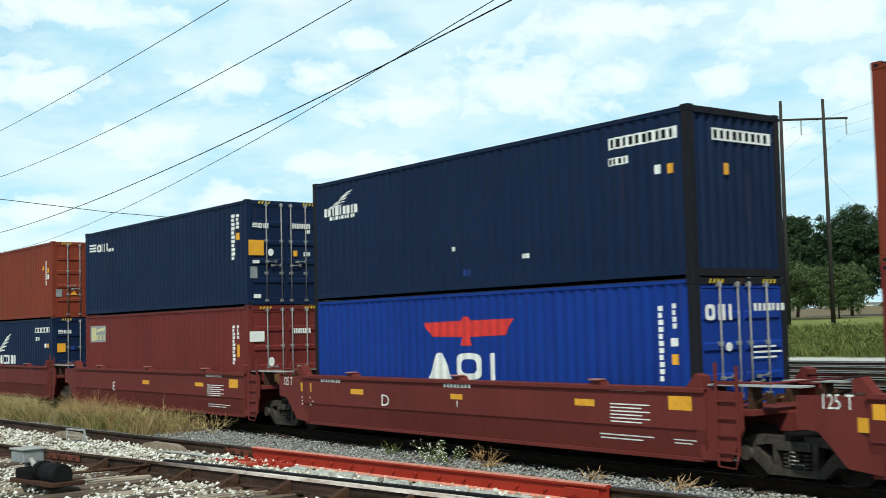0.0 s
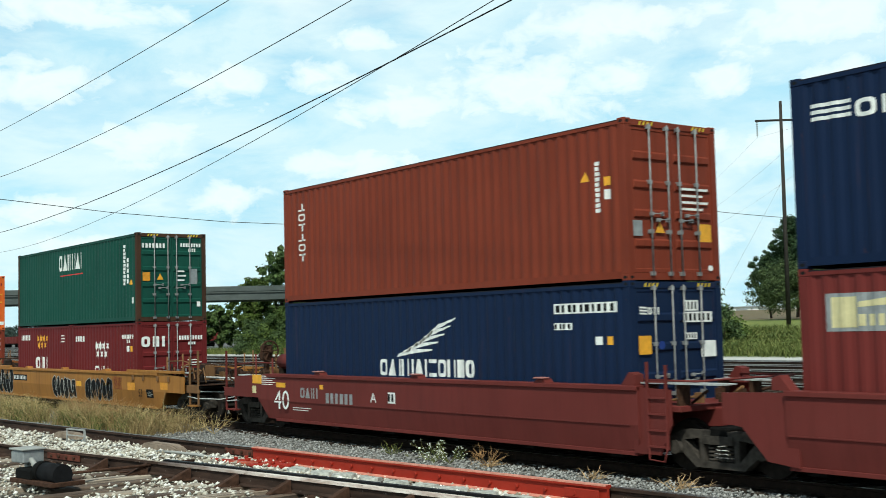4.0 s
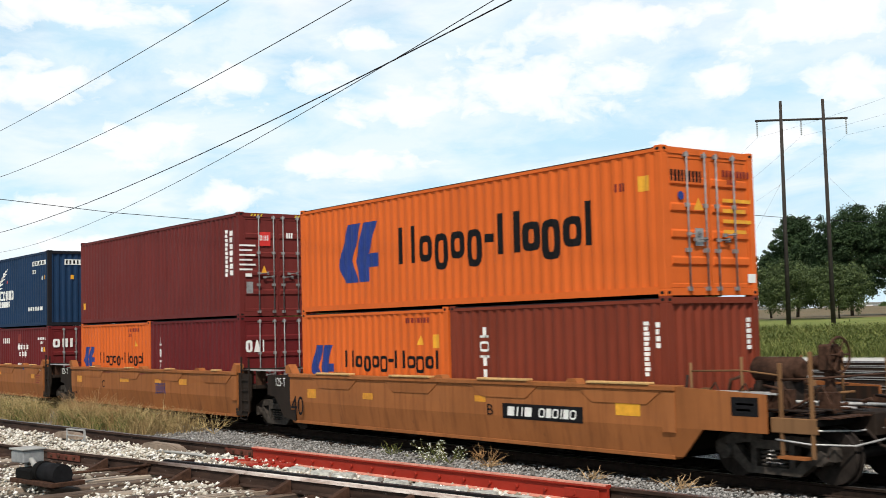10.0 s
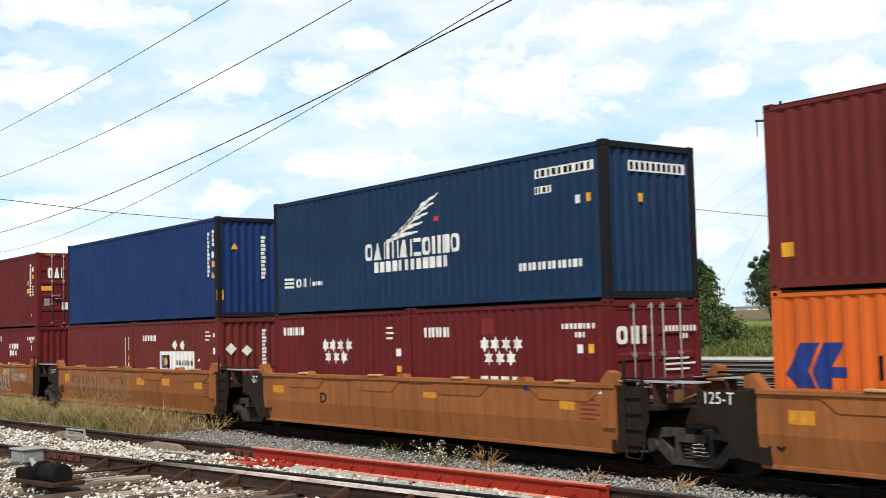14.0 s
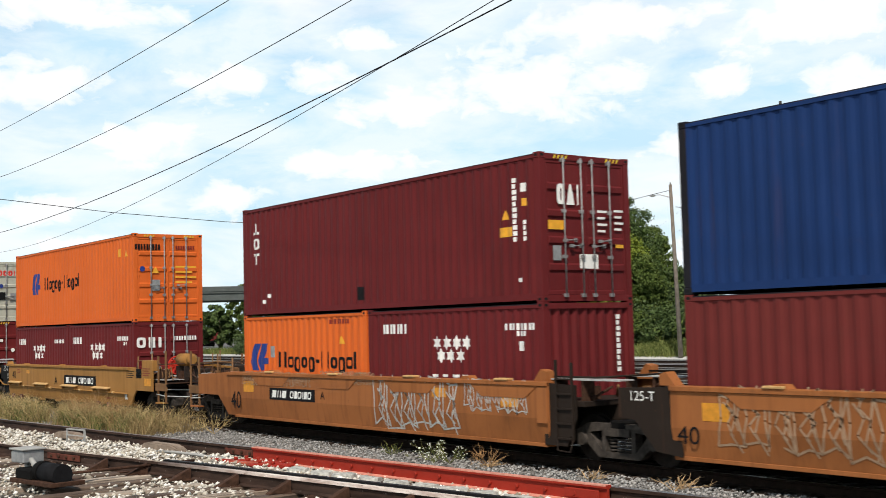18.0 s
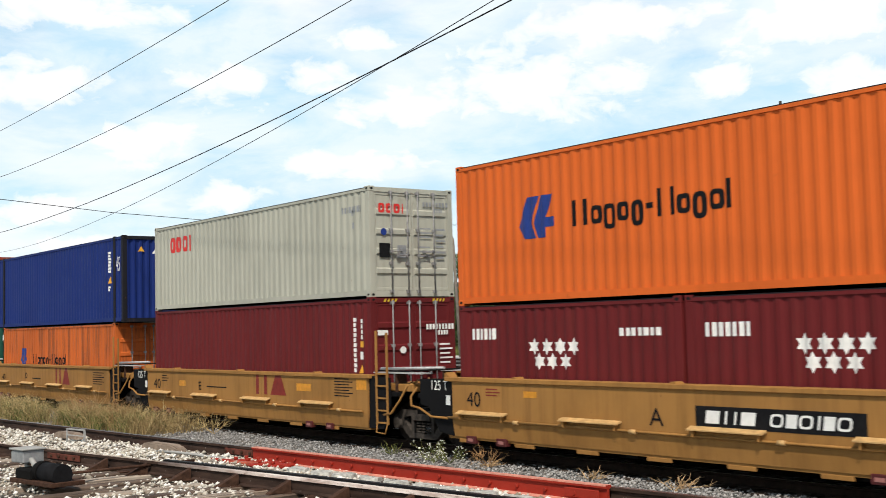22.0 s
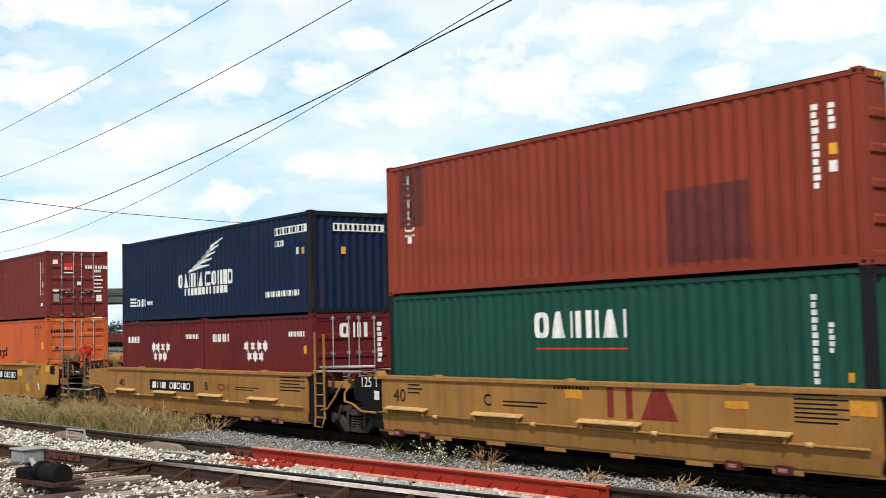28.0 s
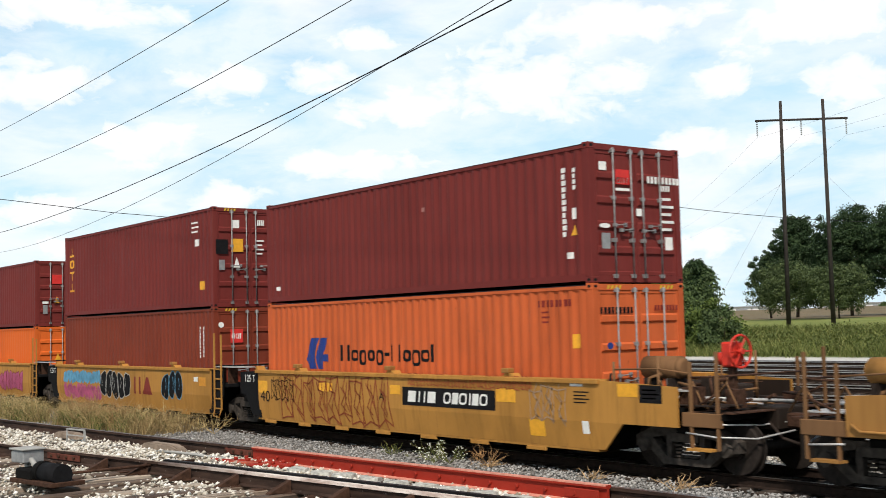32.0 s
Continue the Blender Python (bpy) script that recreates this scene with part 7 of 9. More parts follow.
def blobs(x, z, w, h, seed):
    """Fat rounded shapes that stand side by side, as sprayed."""
    rnd = random.Random(seed)
    n = max(3, round(w / h * 1.9))
    out = []
    for k in range(n):
        cx, cz = x + w * (k + 0.5) / n, z + h * rnd.uniform(0.44, 0.56)
        rx, rz = w / n * rnd.uniform(0.48, 0.60), h * rnd.uniform(0.38, 0.47)
        lean, sq = rnd.uniform(-0.3, 0.3), rnd.uniform(0.5, 0.8)
        poly = []
        for a in range(16):
            c, q = math.cos(a * math.pi / 8), math.sin(a * math.pi / 8)
            c, q = math.copysign(abs(c) ** sq, c), math.copysign(abs(q) ** sq, q)
            poly.append((cx + rx * c + lean * rz * q, cz + rz * q * (1 + 0.12 * math.sin(3 * c + k))))
        out.append(poly)
    return out


def scrawl(x, z, w, h, seed):
    """Angular sprayed strokes, crowded side by side like wild lettering that nobody can read."""
    rnd = random.Random(seed * 7)
    wid = min(0.036, max(0.015, h * 0.034))
    n = max(3, round(w / h * 2.3))
    cell = w / n
    out = []
    for k in range(n):
        def at(u, v):
            return x + cell * (k + u) + rnd.uniform(-0.10, 0.10) * cell, z + h * min(1.0, max(0.0, v + rnd.uniform(-0.06, 0.06)))
        top, low = rnd.uniform(0.84, 1.0), rnd.uniform(0.0, 0.14)
        rim = [at(-0.05, low), at(0.10, 0.5), at(-0.02, top), at(0.45, top - 0.05), at(0.95, top), at(0.80, 0.55), at(1.05, low), at(0.5, low + 0.08)]
        out += stroke(rim + (rim[:1] if rnd.random() < 0.7 else []), wid)
        out += stroke([at(0.55, 1.0), at(0.35, 0.72), at(0.75, 0.58), at(0.5, 0.30), at(0.85, 0.05)], wid * 0.9)
        out += stroke([at(0.25, 0.78), at(0.55, 0.62), at(0.30, 0.42), at(0.65, 0.22)], wid * 0.85)
        if rnd.random() < 0.6:
            out += stroke([at(0.70, 0.85), at(0.62, 0.5), at(0.85, 0.3)], wid * 0.8)
    return out


def rims(x, z, w, h, seed):
    """Thin sprayed outlines round fat shapes, with a nick of light in each."""
    rnd = random.Random(seed)
    out = []
    for poly in blobs(x, z, w, h, seed):
        out += stroke(poly + poly[:1], 0.026)
        (x0, z0), (x1, z1) = poly[rnd.randrange(3, 6)], poly[rnd.randrange(10, 14)]
        out += stroke([(x0 * 0.55 + x1 * 0.45, z0 * 0.8 + z1 * 0.2), (x0 * 0.5 + x1 * 0.5 + 0.05, z0 * 0.55 + z1 * 0.45), (x0 * 0.6 + x1 * 0.4, z0 * 0.35 + z1 * 0.65)], 0.022)
    return out


def shapes(kind, x, z, w, h, n):
    if kind == "rect" or kind == "plate" or kind == "board" or kind == "square" or kind == "picture":
        return [rect(x, z, w, h)]
    if kind == "bars":
        if h > 0.24:
            return plain_shapes(x, z, w, h, ("oainiaizonko" * 3)[:n], h * 0.24)
        return rows_of(x, z, w, h, n, 0.24, n + int(x * 10))
    if kind == "blocks":
        return big_blocks(x, z, w, h, n)
    if kind == "column":
        return column_of(x, z + h, w, h, n)
    if kind == "tower":
        return tower_blocks(x, z, w, h, n)
    if kind == "rows":
        return [rect(x, z + h * (k + 0.2) / n, w * (1.0 if k % 2 else 0.8), h * 0.36 / n) for k in range(n)]
    if kind == "wing":
        return feathers(x, z, w, h)
    if kind == "emblem":
        return emblem(x, z, w, h)
    if kind == "word":
        return word_shapes(x, z, w, h)
    if kind == "tri":
        return [[(x, z), (x + w, z), (x + w / 2, z + h)]]
    if kind == "diamond":
        return [[(x, z + h / 2), (x + w / 2, z), (x + w, z + h / 2), (x + w / 2, z + h)]]
    if kind == "disc":
        return [[(x + w / 2 + w / 2 * math.cos(a * 0.524), z + h / 2 + h / 2 * math.sin(a * 0.524)) for a in range(12)]]
    if kind == "stars":
        out = []
        r = min(h * 0.27, w / 8 * 1.1)
        for k in range(4):
            out += star(x + w * (0.125 + 0.25 * k), z + h - r, r)
        for k in range(3):
            out += star(x + w * (0.22 + 0.25 * k), z + r, r)
        return out
    if kind == "flag":
        return [[(x, z + h * q), (x + w, z + h * (q - 0.05)), (x + w, z + h * (q + 0.14)), (x, z + h * (q + 0.19))] for q in (0.12, 0.45, 0.78)]
    if kind == "eagle":
        return [[(x, z + h * 0.82), (x + w * 0.42, z + h * 0.86), (x + w * 0.42, z + h * 0.30), (x + w * 0.10, z + h * 0.32)],
                [(x + w * 0.56, z + h * 0.86), (x + w, z + h * 0.88), (x + w * 0.91, z + h * 0.34), (x + w * 0.56, z + h * 0.30)],
                [(x + w * 0.42, z + h * 0.30), (x + w * 0.56, z + h * 0.30), (x + w * 0.56, z + h * 0.86), (x + w * 0.42, z + h * 0.86)],
                [(x + w * 0.44, z + h * 0.86), (x + w * 0.54, z + h * 0.86), (x + w * 0.52, z + h), (x + w * 0.46, z + h)],
                [(x + w * 0.43, z), (x + w * 0.55, z), (x + w * 0.53, z + h * 0.30), (x + w * 0.45, z + h * 0.30)]]
    if kind == "grafline" and n in (12, 14, 17, 54, 56, 58):
        return rims(x, z, w, h, n - 1)
    if kind == "graf":
        return blobs(x, z, w, h, n)
    return scrawl(x, z, w, h, n)


NAMES = {"graf": "graffiti", "grafline": "graffiti", "plate": "number_panel", "board": "number_panel", "picture": "picture_label", "eagle": "emblem", "wing": "emblem", "emblem": "emblem", "tri": "warning_label", "diamond": "hazard_label", "rect": "label_patch", "disc": "round_label", "stars": "star_emblem"}


def car_face(z, kind):
    fold = 0.6 if kind == "tan" else 0.78
    return -1.539 if z >= fold else -1.539 + LEAN[kind] * min(1.0, (fold - z) / (fold - ZB))


def car_mark(u, name, polys, material, lift=0.0, fine=False):
    kind = UNITS[u][2]
    bm = bmesh.new()
    for poly in polys:
        bm.faces.new([bm.verts.new((x, 0.0, z)) for x, z in poly])
    bmesh.ops.triangulate(bm, faces=bm.faces[:])
    bmesh.ops.bisect_plane(bm, geom=bm.verts[:] + bm.edges[:] + bm.faces[:], plane_co=(0, 0, 0.6 if kind == "tan" else 0.78), plane_no=(0, 0, 1))
    for v in bm.verts:
        v.co.y = car_face(v.co.z, kind) - lift
        if v.co.x < (0.0 if kind in ("tan", "yellow") else -0.12) and UNITS[u][3] == "joint":
            v.co.y = -1.504 - lift
    return painted(name, bm, material, CARS[u], "", fine)


def leaning(polys, z):
    return [[(px + 0.16 * (pz - z), pz) for px, pz in p] for p in polys]


def mark(u, level, kind, x, z, w, h, material, n, body=""):
    name = NAMES.get(kind, "marking")
    if kind == "text":
        th = CARS[u] if level == "car" else CONTAINERS[u, level]
        y = -HALF - 0.006 if level != "car" else (-1.506 if x < -0.12 and UNITS[u][3] == "joint" else car_face(z + h, UNITS[u][2]) - 0.006)
        size = h * 1.38
        natural = size * 0.56 * len(body)
        ob = lettering(th, "lettering", body, x + w / 2, y, z + h / 2, size, material, wide=min(1.3, max(0.5, w / natural)))
        return ob
    polys = shapes(kind, x, z, w, h, n)
    if kind == "grafline" and material is WHITE:
        material = CHALK
    if kind == "blocks" and n == 3:
        polys = plain_shapes(x, z, w, h, "iia" if level == "car" else "aoi" if u == 1 else "oin", h * 0.27)
    fine = kind in ("column", "rows", "graf", "grafline") or (kind == "bars" and h <= 0.24)
    inner = None
    if kind == "plate":
        inner = (rows_of(x + w * 0.03, z + h * 0.15, w * 0.95, h * 0.7, max(2, n), 0.4, n), BLACK)
    elif kind == "board":
        inner = (leaning(plain_shapes(x + w * 0.06, z + h * 0.2, w * 0.33, h * 0.6, "kiik", h * 0.12) + plain_shapes(x + w * 0.46, z + h * 0.2, w * 0.47, h * 0.6, "okoiko", h * 0.12), z), WHITE)
    elif kind == "square":
        inner = (star(x + w / 2, z + h / 2, h * 0.36), YELLOW)
    elif kind == "picture":
        inner = ([rect(x + w * 0.06, z + h * 0.10, w * 0.3, h * 0.8), [(x + w * 0.38, z + h * 0.62), (x + w * 0.94, z + h * 0.7), (x + w * 0.94, z + h * 0.92), (x + w * 0.38, z + h * 0.76)]] + rows_of(x + w * 0.38, z + h * 0.14, w * 0.56, h * 0.3, 5, 0.3, 2), CREAM)
    if level == "car":
        ob = car_mark(u, name, polys, material, 0.004 if kind == "grafline" else 0.0, fine)
        if inner:
            car_mark(u, "marking", inner[0], inner[1], 0.004, True).parent = ob
    else:
        th = CONTAINERS[u, level]
        L = BOX_SIZE[u, level][0]
        polys = [[(min(L - 0.17, max(0.17, px)), pz) for px, pz in p] for p in polys]
        ob = side_mark(th, name, polys, material, fine=fine)
        if inner:
            b = side_mark(th, "marking", inner[0], inner[1], fine=True)
            b.parent = ob
            b.location.y = -0.003
    return ob


def emark(u, level, kind, y, z, w, h, material, n, body=""):
    th = CONTAINERS[u, level]
    L, end = BOX_SIZE[u, level]
    face = L - 0.027 if end == "panel" else L + 0.0005
    name = NAMES.get(kind, "marking")
    if kind == "text":
        ob = lettering(th, "lettering", body, face, y + w / 2, z + h / 2, h * 1.38, material)
        ob.matrix_basis = pose(face, y + w / 2, z + h / 2, 90, 0, 90)
        return ob
    ob = end_mark(th, name, shapes(kind, y, z, w, h, n), material, face - 0.004, fine=kind in ("column", "rows") or (kind == "bars" and h <= 0.24))
    if kind == "plate":
        end_mark(th, "marking", rows_of(y + w * 0.03, z + h * 0.15, w * 0.95, h * 0.7, max(2, n), 0.4, n), BLACK, face - 0.001, fine=True).parent = ob
    return ob


# ---- painted marks, car by car ----
mark(1, "up", "wing", 0.64, 2.17, 1.15, 0.41, WHITE, 0)
mark(1, "up", "bars", 0.53, 2.02, 1.52, 0.20, WHITE, 9)
mark(1, "up", "bars", 0.79, 1.92, 1.16, 0.08, WHITE, 9)
mark(1, "up", "plate", 10.30, 2.35, 1.63, 0.21, WHITE, 10)
mark(1, "up", "plate", 10.29, 2.06, 0.50, 0.14, WHITE, 4)
mark(1, "up", "rect", 11.39, 1.79, 0.15, 0.16, WHITE, 0)
mark(1, "up", "rect", 11.68, 1.77, 0.14, 0.17, YELLOW, 0)
mark(1, "up", "rect", 5.61, 0.85, 0.14, 0.09, WHITE, 0)
mark(1, "up", "rect", 7.85, 0.56, 0.22, 0.09, WHITE, 0)
mark(1, "up", "bars", 6.00, 0.31, 0.26, 0.13, BLUEM, 2)
emark(1, "up", "plate", -0.60, 2.33, 1.57, 0.21, WHITE, 9)
emark(1, "up", "rect", -0.32, 1.75, 0.13, 0.20, YELLOW, 0)
mark(1, "low", "eagle", 4.53, 1.77, 3.02, 0.60, REDM, 0)
mark(1, "low", "blocks", 4.69, 1.07, 2.43, 0.55, WHITE, 3)
mark(1, "low", "column", 11.36, 1.15, 0.09, 1.31, WHITE, 11)
mark(1, "low", "column", 11.67, 2.04, 0.08, 0.45, WHITE, 4)
mark(1, "low", "rect", 11.63, 1.74, 0.14, 0.14, WHITE, 0)
mark(1, "low", "rect", 11.64, 1.43, 0.13, 0.18, YELLOW, 0)
emark(1, "low", "blocks", -0.97, 2.16, 0.72, 0.27, WHITE, 3)
emark(1, "low", "bars", 0.29, 2.31, 0.87, 0.13, WHITE, 7)
emark(1, "low", "disc", -0.48, 1.63, 0.17, 0.16, WHITE, 0)
emark(1, "low", "rows", 0.24, 1.47, 0.77, 0.28, WHITE, 3)
mark(2, "up", "flag", 0.34, 2.17, 0.70, 0.30, WHITE, 0)
mark(2, "up", "blocks", 1.10, 2.15, 0.99, 0.27, WHITE, 3)
mark(2, "up", "bars", 2.09, 2.12, 0.51, 0.10, WHITE, 4)
mark(2, "up", "column", 11.28, 1.28, 0.17, 1.29, WHITE, 11)
mark(2, "up", "column", 11.57, 2.13, 0.13, 0.42, WHITE, 4)
mark(2, "up", "rect", 11.56, 1.81, 0.17, 0.20, YELLOW, 0)
emark(2, "up", "flag", -1.04, 2.12, 0.17, 0.14, WHITE, 0)
emark(2, "up", "blocks", -0.85, 2.11, 0.33, 0.14, WHITE, 3)
emark(2, "up", "rect", -1.16, 1.36, 0.47, 0.42, YELLOW, 0)
emark(2, "up", "disc", -0.57, 1.35, 0.18, 0.20, WHITE, 0)
emark(2, "up", "bars", 0.21, 2.13, 0.60, 0.14, WHITE, 8)
emark(2, "up", "bars", 0.62, 2.00, 0.18, 0.10, WHITE, 3)
emark(2, "up", "rect", -1.04, 1.14, 0.21, 0.09, WHITE, 0)
emark(2, "up", "rect", -1.12, 0.73, 0.22, 0.32, GREYM, 0)
emark(2, "up", "rect", -1.02, 0.19, 0.22, 0.11, WHITE, 0)
emark(2, "up", "rect", 0.23, 1.35, 0.13, 0.16, YELLOW, 0)
emark(2, "up", "bars", 0.56, 1.36, 0.24, 0.11, WHITE, 3)
mark(2, "low", "picture", 0.46, 1.95, 1.43, 0.56, GREYM, 0)
mark(2, "low", "column", 11.27, 1.29, 0.13, 1.09, WHITE, 11)
mark(2, "low", "column", 11.52, 1.99, 0.13, 0.39, WHITE, 4)
mark(2, "low", "rect", 11.50, 1.49, 0.17, 0.34, YELLOW, 0)
emark(2, "low", "rect", -1.16, 1.90, 0.45, 0.28, WHITE, 0)
emark(2, "low", "bars", 0.21, 2.10, 0.56, 0.14, WHITE, 8)
emark(2, "low", "disc", -0.60, 1.22, 0.19, 0.25, WHITE, 0)
mark(3, "up", "tower", 0.72, 0.98, 0.40, 1.52, WHITE, 6)
mark(3, "up", "tri", 11.03, 1.85, 0.24, 0.18, YELLOW, 0)
mark(3, "up", "column", 11.40, 1.26, 0.13, 0.95, WHITE, 10)
mark(3, "up", "rect", 11.64, 1.73, 0.16, 0.16, YELLOW, 0)
mark(3, "up", "rect", 11.64, 1.48, 0.15, 0.18, WHITE, 0)
emark(3, "up", "rect", -1.07, 0.79, 0.23, 0.28, GREYM, 0)
emark(3, "up", "tri", -0.51, 0.86, 0.25, 0.21, YELLOW, 0)
emark(3, "up", "rect", 0.67, 0.72, 0.33, 0.33, YELLOW, 0)
emark(3, "up", "rows", 0.22, 1.27, 0.72, 0.49, WHITE, 4)
emark(3, "up", "disc", 0.88, 0.18, 0.14, 0.11, WHITE, 0)
mark(3, "low", "wing", 4.94, 1.51, 2.23, 0.85, WHITE, 0)
mark(3, "low", "bars", 4.31, 1.11, 3.50, 0.37, WHITE, 12)
mark(3, "low", "plate", 10.21, 2.35, 1.66, 0.19, WHITE, 10)
mark(3, "low", "plate", 10.20, 2.05, 0.49, 0.13, WHITE, 4)
mark(3, "low", "rect", 11.30, 1.77, 0.16, 0.15, WHITE, 0)
mark(3, "low", "rect", 11.60, 1.77, 0.12, 0.15, YELLOW, 0)
emark(3, "low", "flag", -0.99, 2.28, 0.19, 0.16, WHITE, 0)
emark(3, "low", "blocks", -0.78, 2.29, 0.31, 0.13, WHITE, 3)
emark(3, "low", "plate", 0.16, 2.35, 0.40, 0.19, WHITE, 4)
emark(3, "low", "plate", 0.15, 2.14, 0.78, 0.19, WHITE, 6)
emark(3, "low", "plate", 0.19, 1.83, 0.31, 0.12, WHITE, 4)
emark(3, "low", "rect", -1.03, 1.59, 0.32, 0.33, YELLOW, 0)
emark(3, "low", "disc", -0.52, 1.66, 0.16, 0.16, BLUEM, 0)
emark(3, "low", "rect", 0.60, 1.50, 0.41, 0.30, WHITE, 0)
mark(4, "up", "bars", 4.78, 2.00, 2.47, 0.58, WHITE, 7)
mark(4, "up", "rect", 4.96, 1.80, 2.30, 0.04, REDM, 0)
mark(4, "up", "column", 11.05, 1.22, 0.14, 1.36, WHITE, 11)
mark(4, "up", "column", 11.35, 1.27, 0.11, 0.88, WHITE, 5)
mark(4, "up", "tri", 11.54, 1.22, 0.25, 0.18, YELLOW, 0)
mark(4, "up", "rect", 11.70, 0.60, 0.20, 0.20, WHITE, 0)
emark(4, "up", "bars", -1.04, 2.40, 0.84, 0.15, WHITE, 7)
emark(4, "up", "bars", 0.30, 2.45, 0.75, 0.12, WHITE, 8)
emark(4, "up", "bars", 0.58, 2.29, 0.27, 0.11, WHITE, 4)
emark(4, "up", "tri", -0.53, 1.36, 0.22, 0.21, YELLOW, 0)
emark(4, "up", "rect", -1.02, 1.32, 0.25, 0.28, ORNG, 0)
emark(4, "up", "rows", 0.19, 1.29, 0.30, 0.44, WHITE, 3)
emark(4, "up", "rect", 0.62, 1.22, 0.27, 0.50, GREYM, 0)
emark(4, "up", "rect", 0.87, 0.47, 0.12, 0.17, WHITE, 0)
mark(4, "low0", "stars", 2.22, 1.71, 1.39, 0.56, YELLOW, 7)
mark(4, "low0", "bars", 0.37, 2.06, 1.10, 0.20, WHITE, 7)
mark(4, "low0", "blocks", 2.16, 0.91, 1.43, 0.51, WHITE, 3)
mark(4, "low0", "rows", 4.99, 1.95, 0.42, 0.32, WHITE, 3)
mark(4, "low1", "bars", 0.44, 1.98, 0.93, 0.19, WHITE, 7)
mark(4, "low1", "stars", 2.28, 1.38, 1.35, 0.60, WHITE, 7)
mark(4, "low1", "blocks", 2.25, 0.83, 1.36, 0.31, WHITE, 3)
mark(4, "low1", "bars", 4.72, 2.05, 0.98, 0.13, WHITE, 8)
mark(4, "low1", "bars", 5.11, 1.91, 0.29, 0.11, WHITE, 3)
mark(4, "low1", "rect", 5.16, 1.63, 0.16, 0.18, WHITE, 0)
mark(4, "low1", "rect", 5.46, 1.63, 0.13, 0.18, YELLOW, 0)
emark(4, "low1", "blocks", -1.08, 1.77, 0.86, 0.34, WHITE, 3)
emark(4, "low1", "bars", 0.22, 1.97, 0.86, 0.14, WHITE, 9)
emark(4, "low1", "bars", 0.54, 1.81, 0.30, 0.09, WHITE, 3)
emark(4, "low1", "rows", 0.52, 1.10, 0.50, 0.26, WHITE, 3)
mark(5, "up", "emblem", 1.76, 0.67, 1.72, 1.38, BLUEM, 0)
mark(5, "up", "word", 4.27, 0.79, 6.28, 1.02, BLACK, 11)
mark(5, "up", "rect", 11.62, 1.83, 0.26, 0.27, YELLOW, 0)
mark(5, "up", "bars", 11.05, 1.88, 0.27, 0.15, DKRED, 3)
emark(5, "up", "bars", -1.01, 1.98, 0.83, 0.20, BLACK, 9)
emark(5, "up", "bars", 0.35, 2.12, 0.77, 0.12, DKRED, 8)
emark(5, "up", "bars", 0.48, 1.98, 0.25, 0.09, DKRED, 4)
emark(5, "up", "tri", -0.44, 1.50, 0.25, 0.22, YELLOW, 0)
emark(5, "up", "disc", -0.84, 1.66, 0.16, 0.15, BLUEM, 0)
emark(5, "up", "rect", -0.43, 0.87, 0.22, 0.31, GREYM, 0)
emark(5, "up", "rows", 0.33, 1.07, 0.77, 0.74, YELLOW, 4)
emark(5, "up", "rect", 0.95, 0.23, 0.22, 0.16, WHITE, 0)
mark(5, "low0", "emblem", 0.39, 0.96, 1.05, 0.84, BLUEM, 0)
mark(5, "low0", "word", 1.96, 1.18, 3.78, 0.49, BLACK, 11)
mark(5, "low0", "bars", 4.47, 2.27, 0.93, 0.11, DKRED, 8)
mark(5, "low0", "tri", 4.91, 1.79, 0.26, 0.21, YELLOW, 0)
mark(5, "low0", "rect", 5.51, 1.72, 0.22, 0.29, YELLOW, 0)
mark(5, "low1", "tower", 0.94, 0.76, 0.37, 1.42, WHITE, 5)
mark(5, "low1", "column", 5.50, 1.23, 0.11, 0.96, WHITE, 11)
mark(5, "low1", "column", 5.78, 1.71, 0.08, 0.47, WHITE, 4)
emark(5, "low1", "column", 0.88, 1.63, 0.13, 0.59, WHITE, 6)
mark(6, "up", "column", 11.34, 1.14, 0.13, 1.33, WHITE, 11)
mark(6, "up", "column", 11.62, 1.16, 0.15, 1.29, WHITE, 7)
mark(6, "up", "rect", 0.24, 0.51, 0.22, 0.22, YELLOW, 0)
emark(6, "up", "rect", -0.63, 1.96, 0.39, 0.39, REDM, 0)
emark(6, "up", "blocks", -0.60, 2.11, 0.32, 0.15, WHITE, 3)
emark(6, "up", "tri", -0.54, 1.20, 0.19, 0.22, YELLOW, 0)
emark(6, "up", "rect", -1.00, 0.64, 0.20, 0.32, GREYM, 0)
emark(6, "up", "rect", -1.03, 1.10, 0.20, 0.09, WHITE, 0)
emark(6, "up", "bars", 0.27, 2.19, 0.22, 0.15, WHITE, 3)
emark(6, "up", "rows", -1.21, 1.25, 0.50, 0.80, WHITE, 6)
mark(6, "low0", "emblem", 0.22, 1.11, 1.07, 0.68, BLUEM, 0)
mark(6, "low0", "word", 1.81, 1.16, 3.79, 0.44, BLACK, 11)
mark(6, "low0", "bars", 4.31, 2.27, 0.94, 0.11, DKRED, 8)
mark(6, "low0", "bars", 4.34, 2.11, 0.20, 0.10, DKRED, 3)
mark(6, "low0", "tri", 4.78, 1.80, 0.25, 0.19, YELLOW, 0)
mark(6, "low1", "tower", 0.60, 1.06, 0.22, 1.07, WHITE, 3)
emark(6, "low1", "bars", -1.05, 1.61, 0.61, 0.33, WHITE, 3)
mark(7, "up", "wing", 5.12, 1.47, 2.07, 0.98, WHITE, 0)
mark(7, "up", "rect", 6.99, 1.84, 0.19, 0.11, REDM, 0)
mark(7, "up", "bars", 4.32, 1.14, 3.61, 0.39, WHITE, 12)
mark(7, "up", "bars", 4.69, 0.85, 2.85, 0.24, WHITE, 12)
mark(7, "up", "bars", 9.75, 0.62, 1.83, 0.15, WHITE, 13)
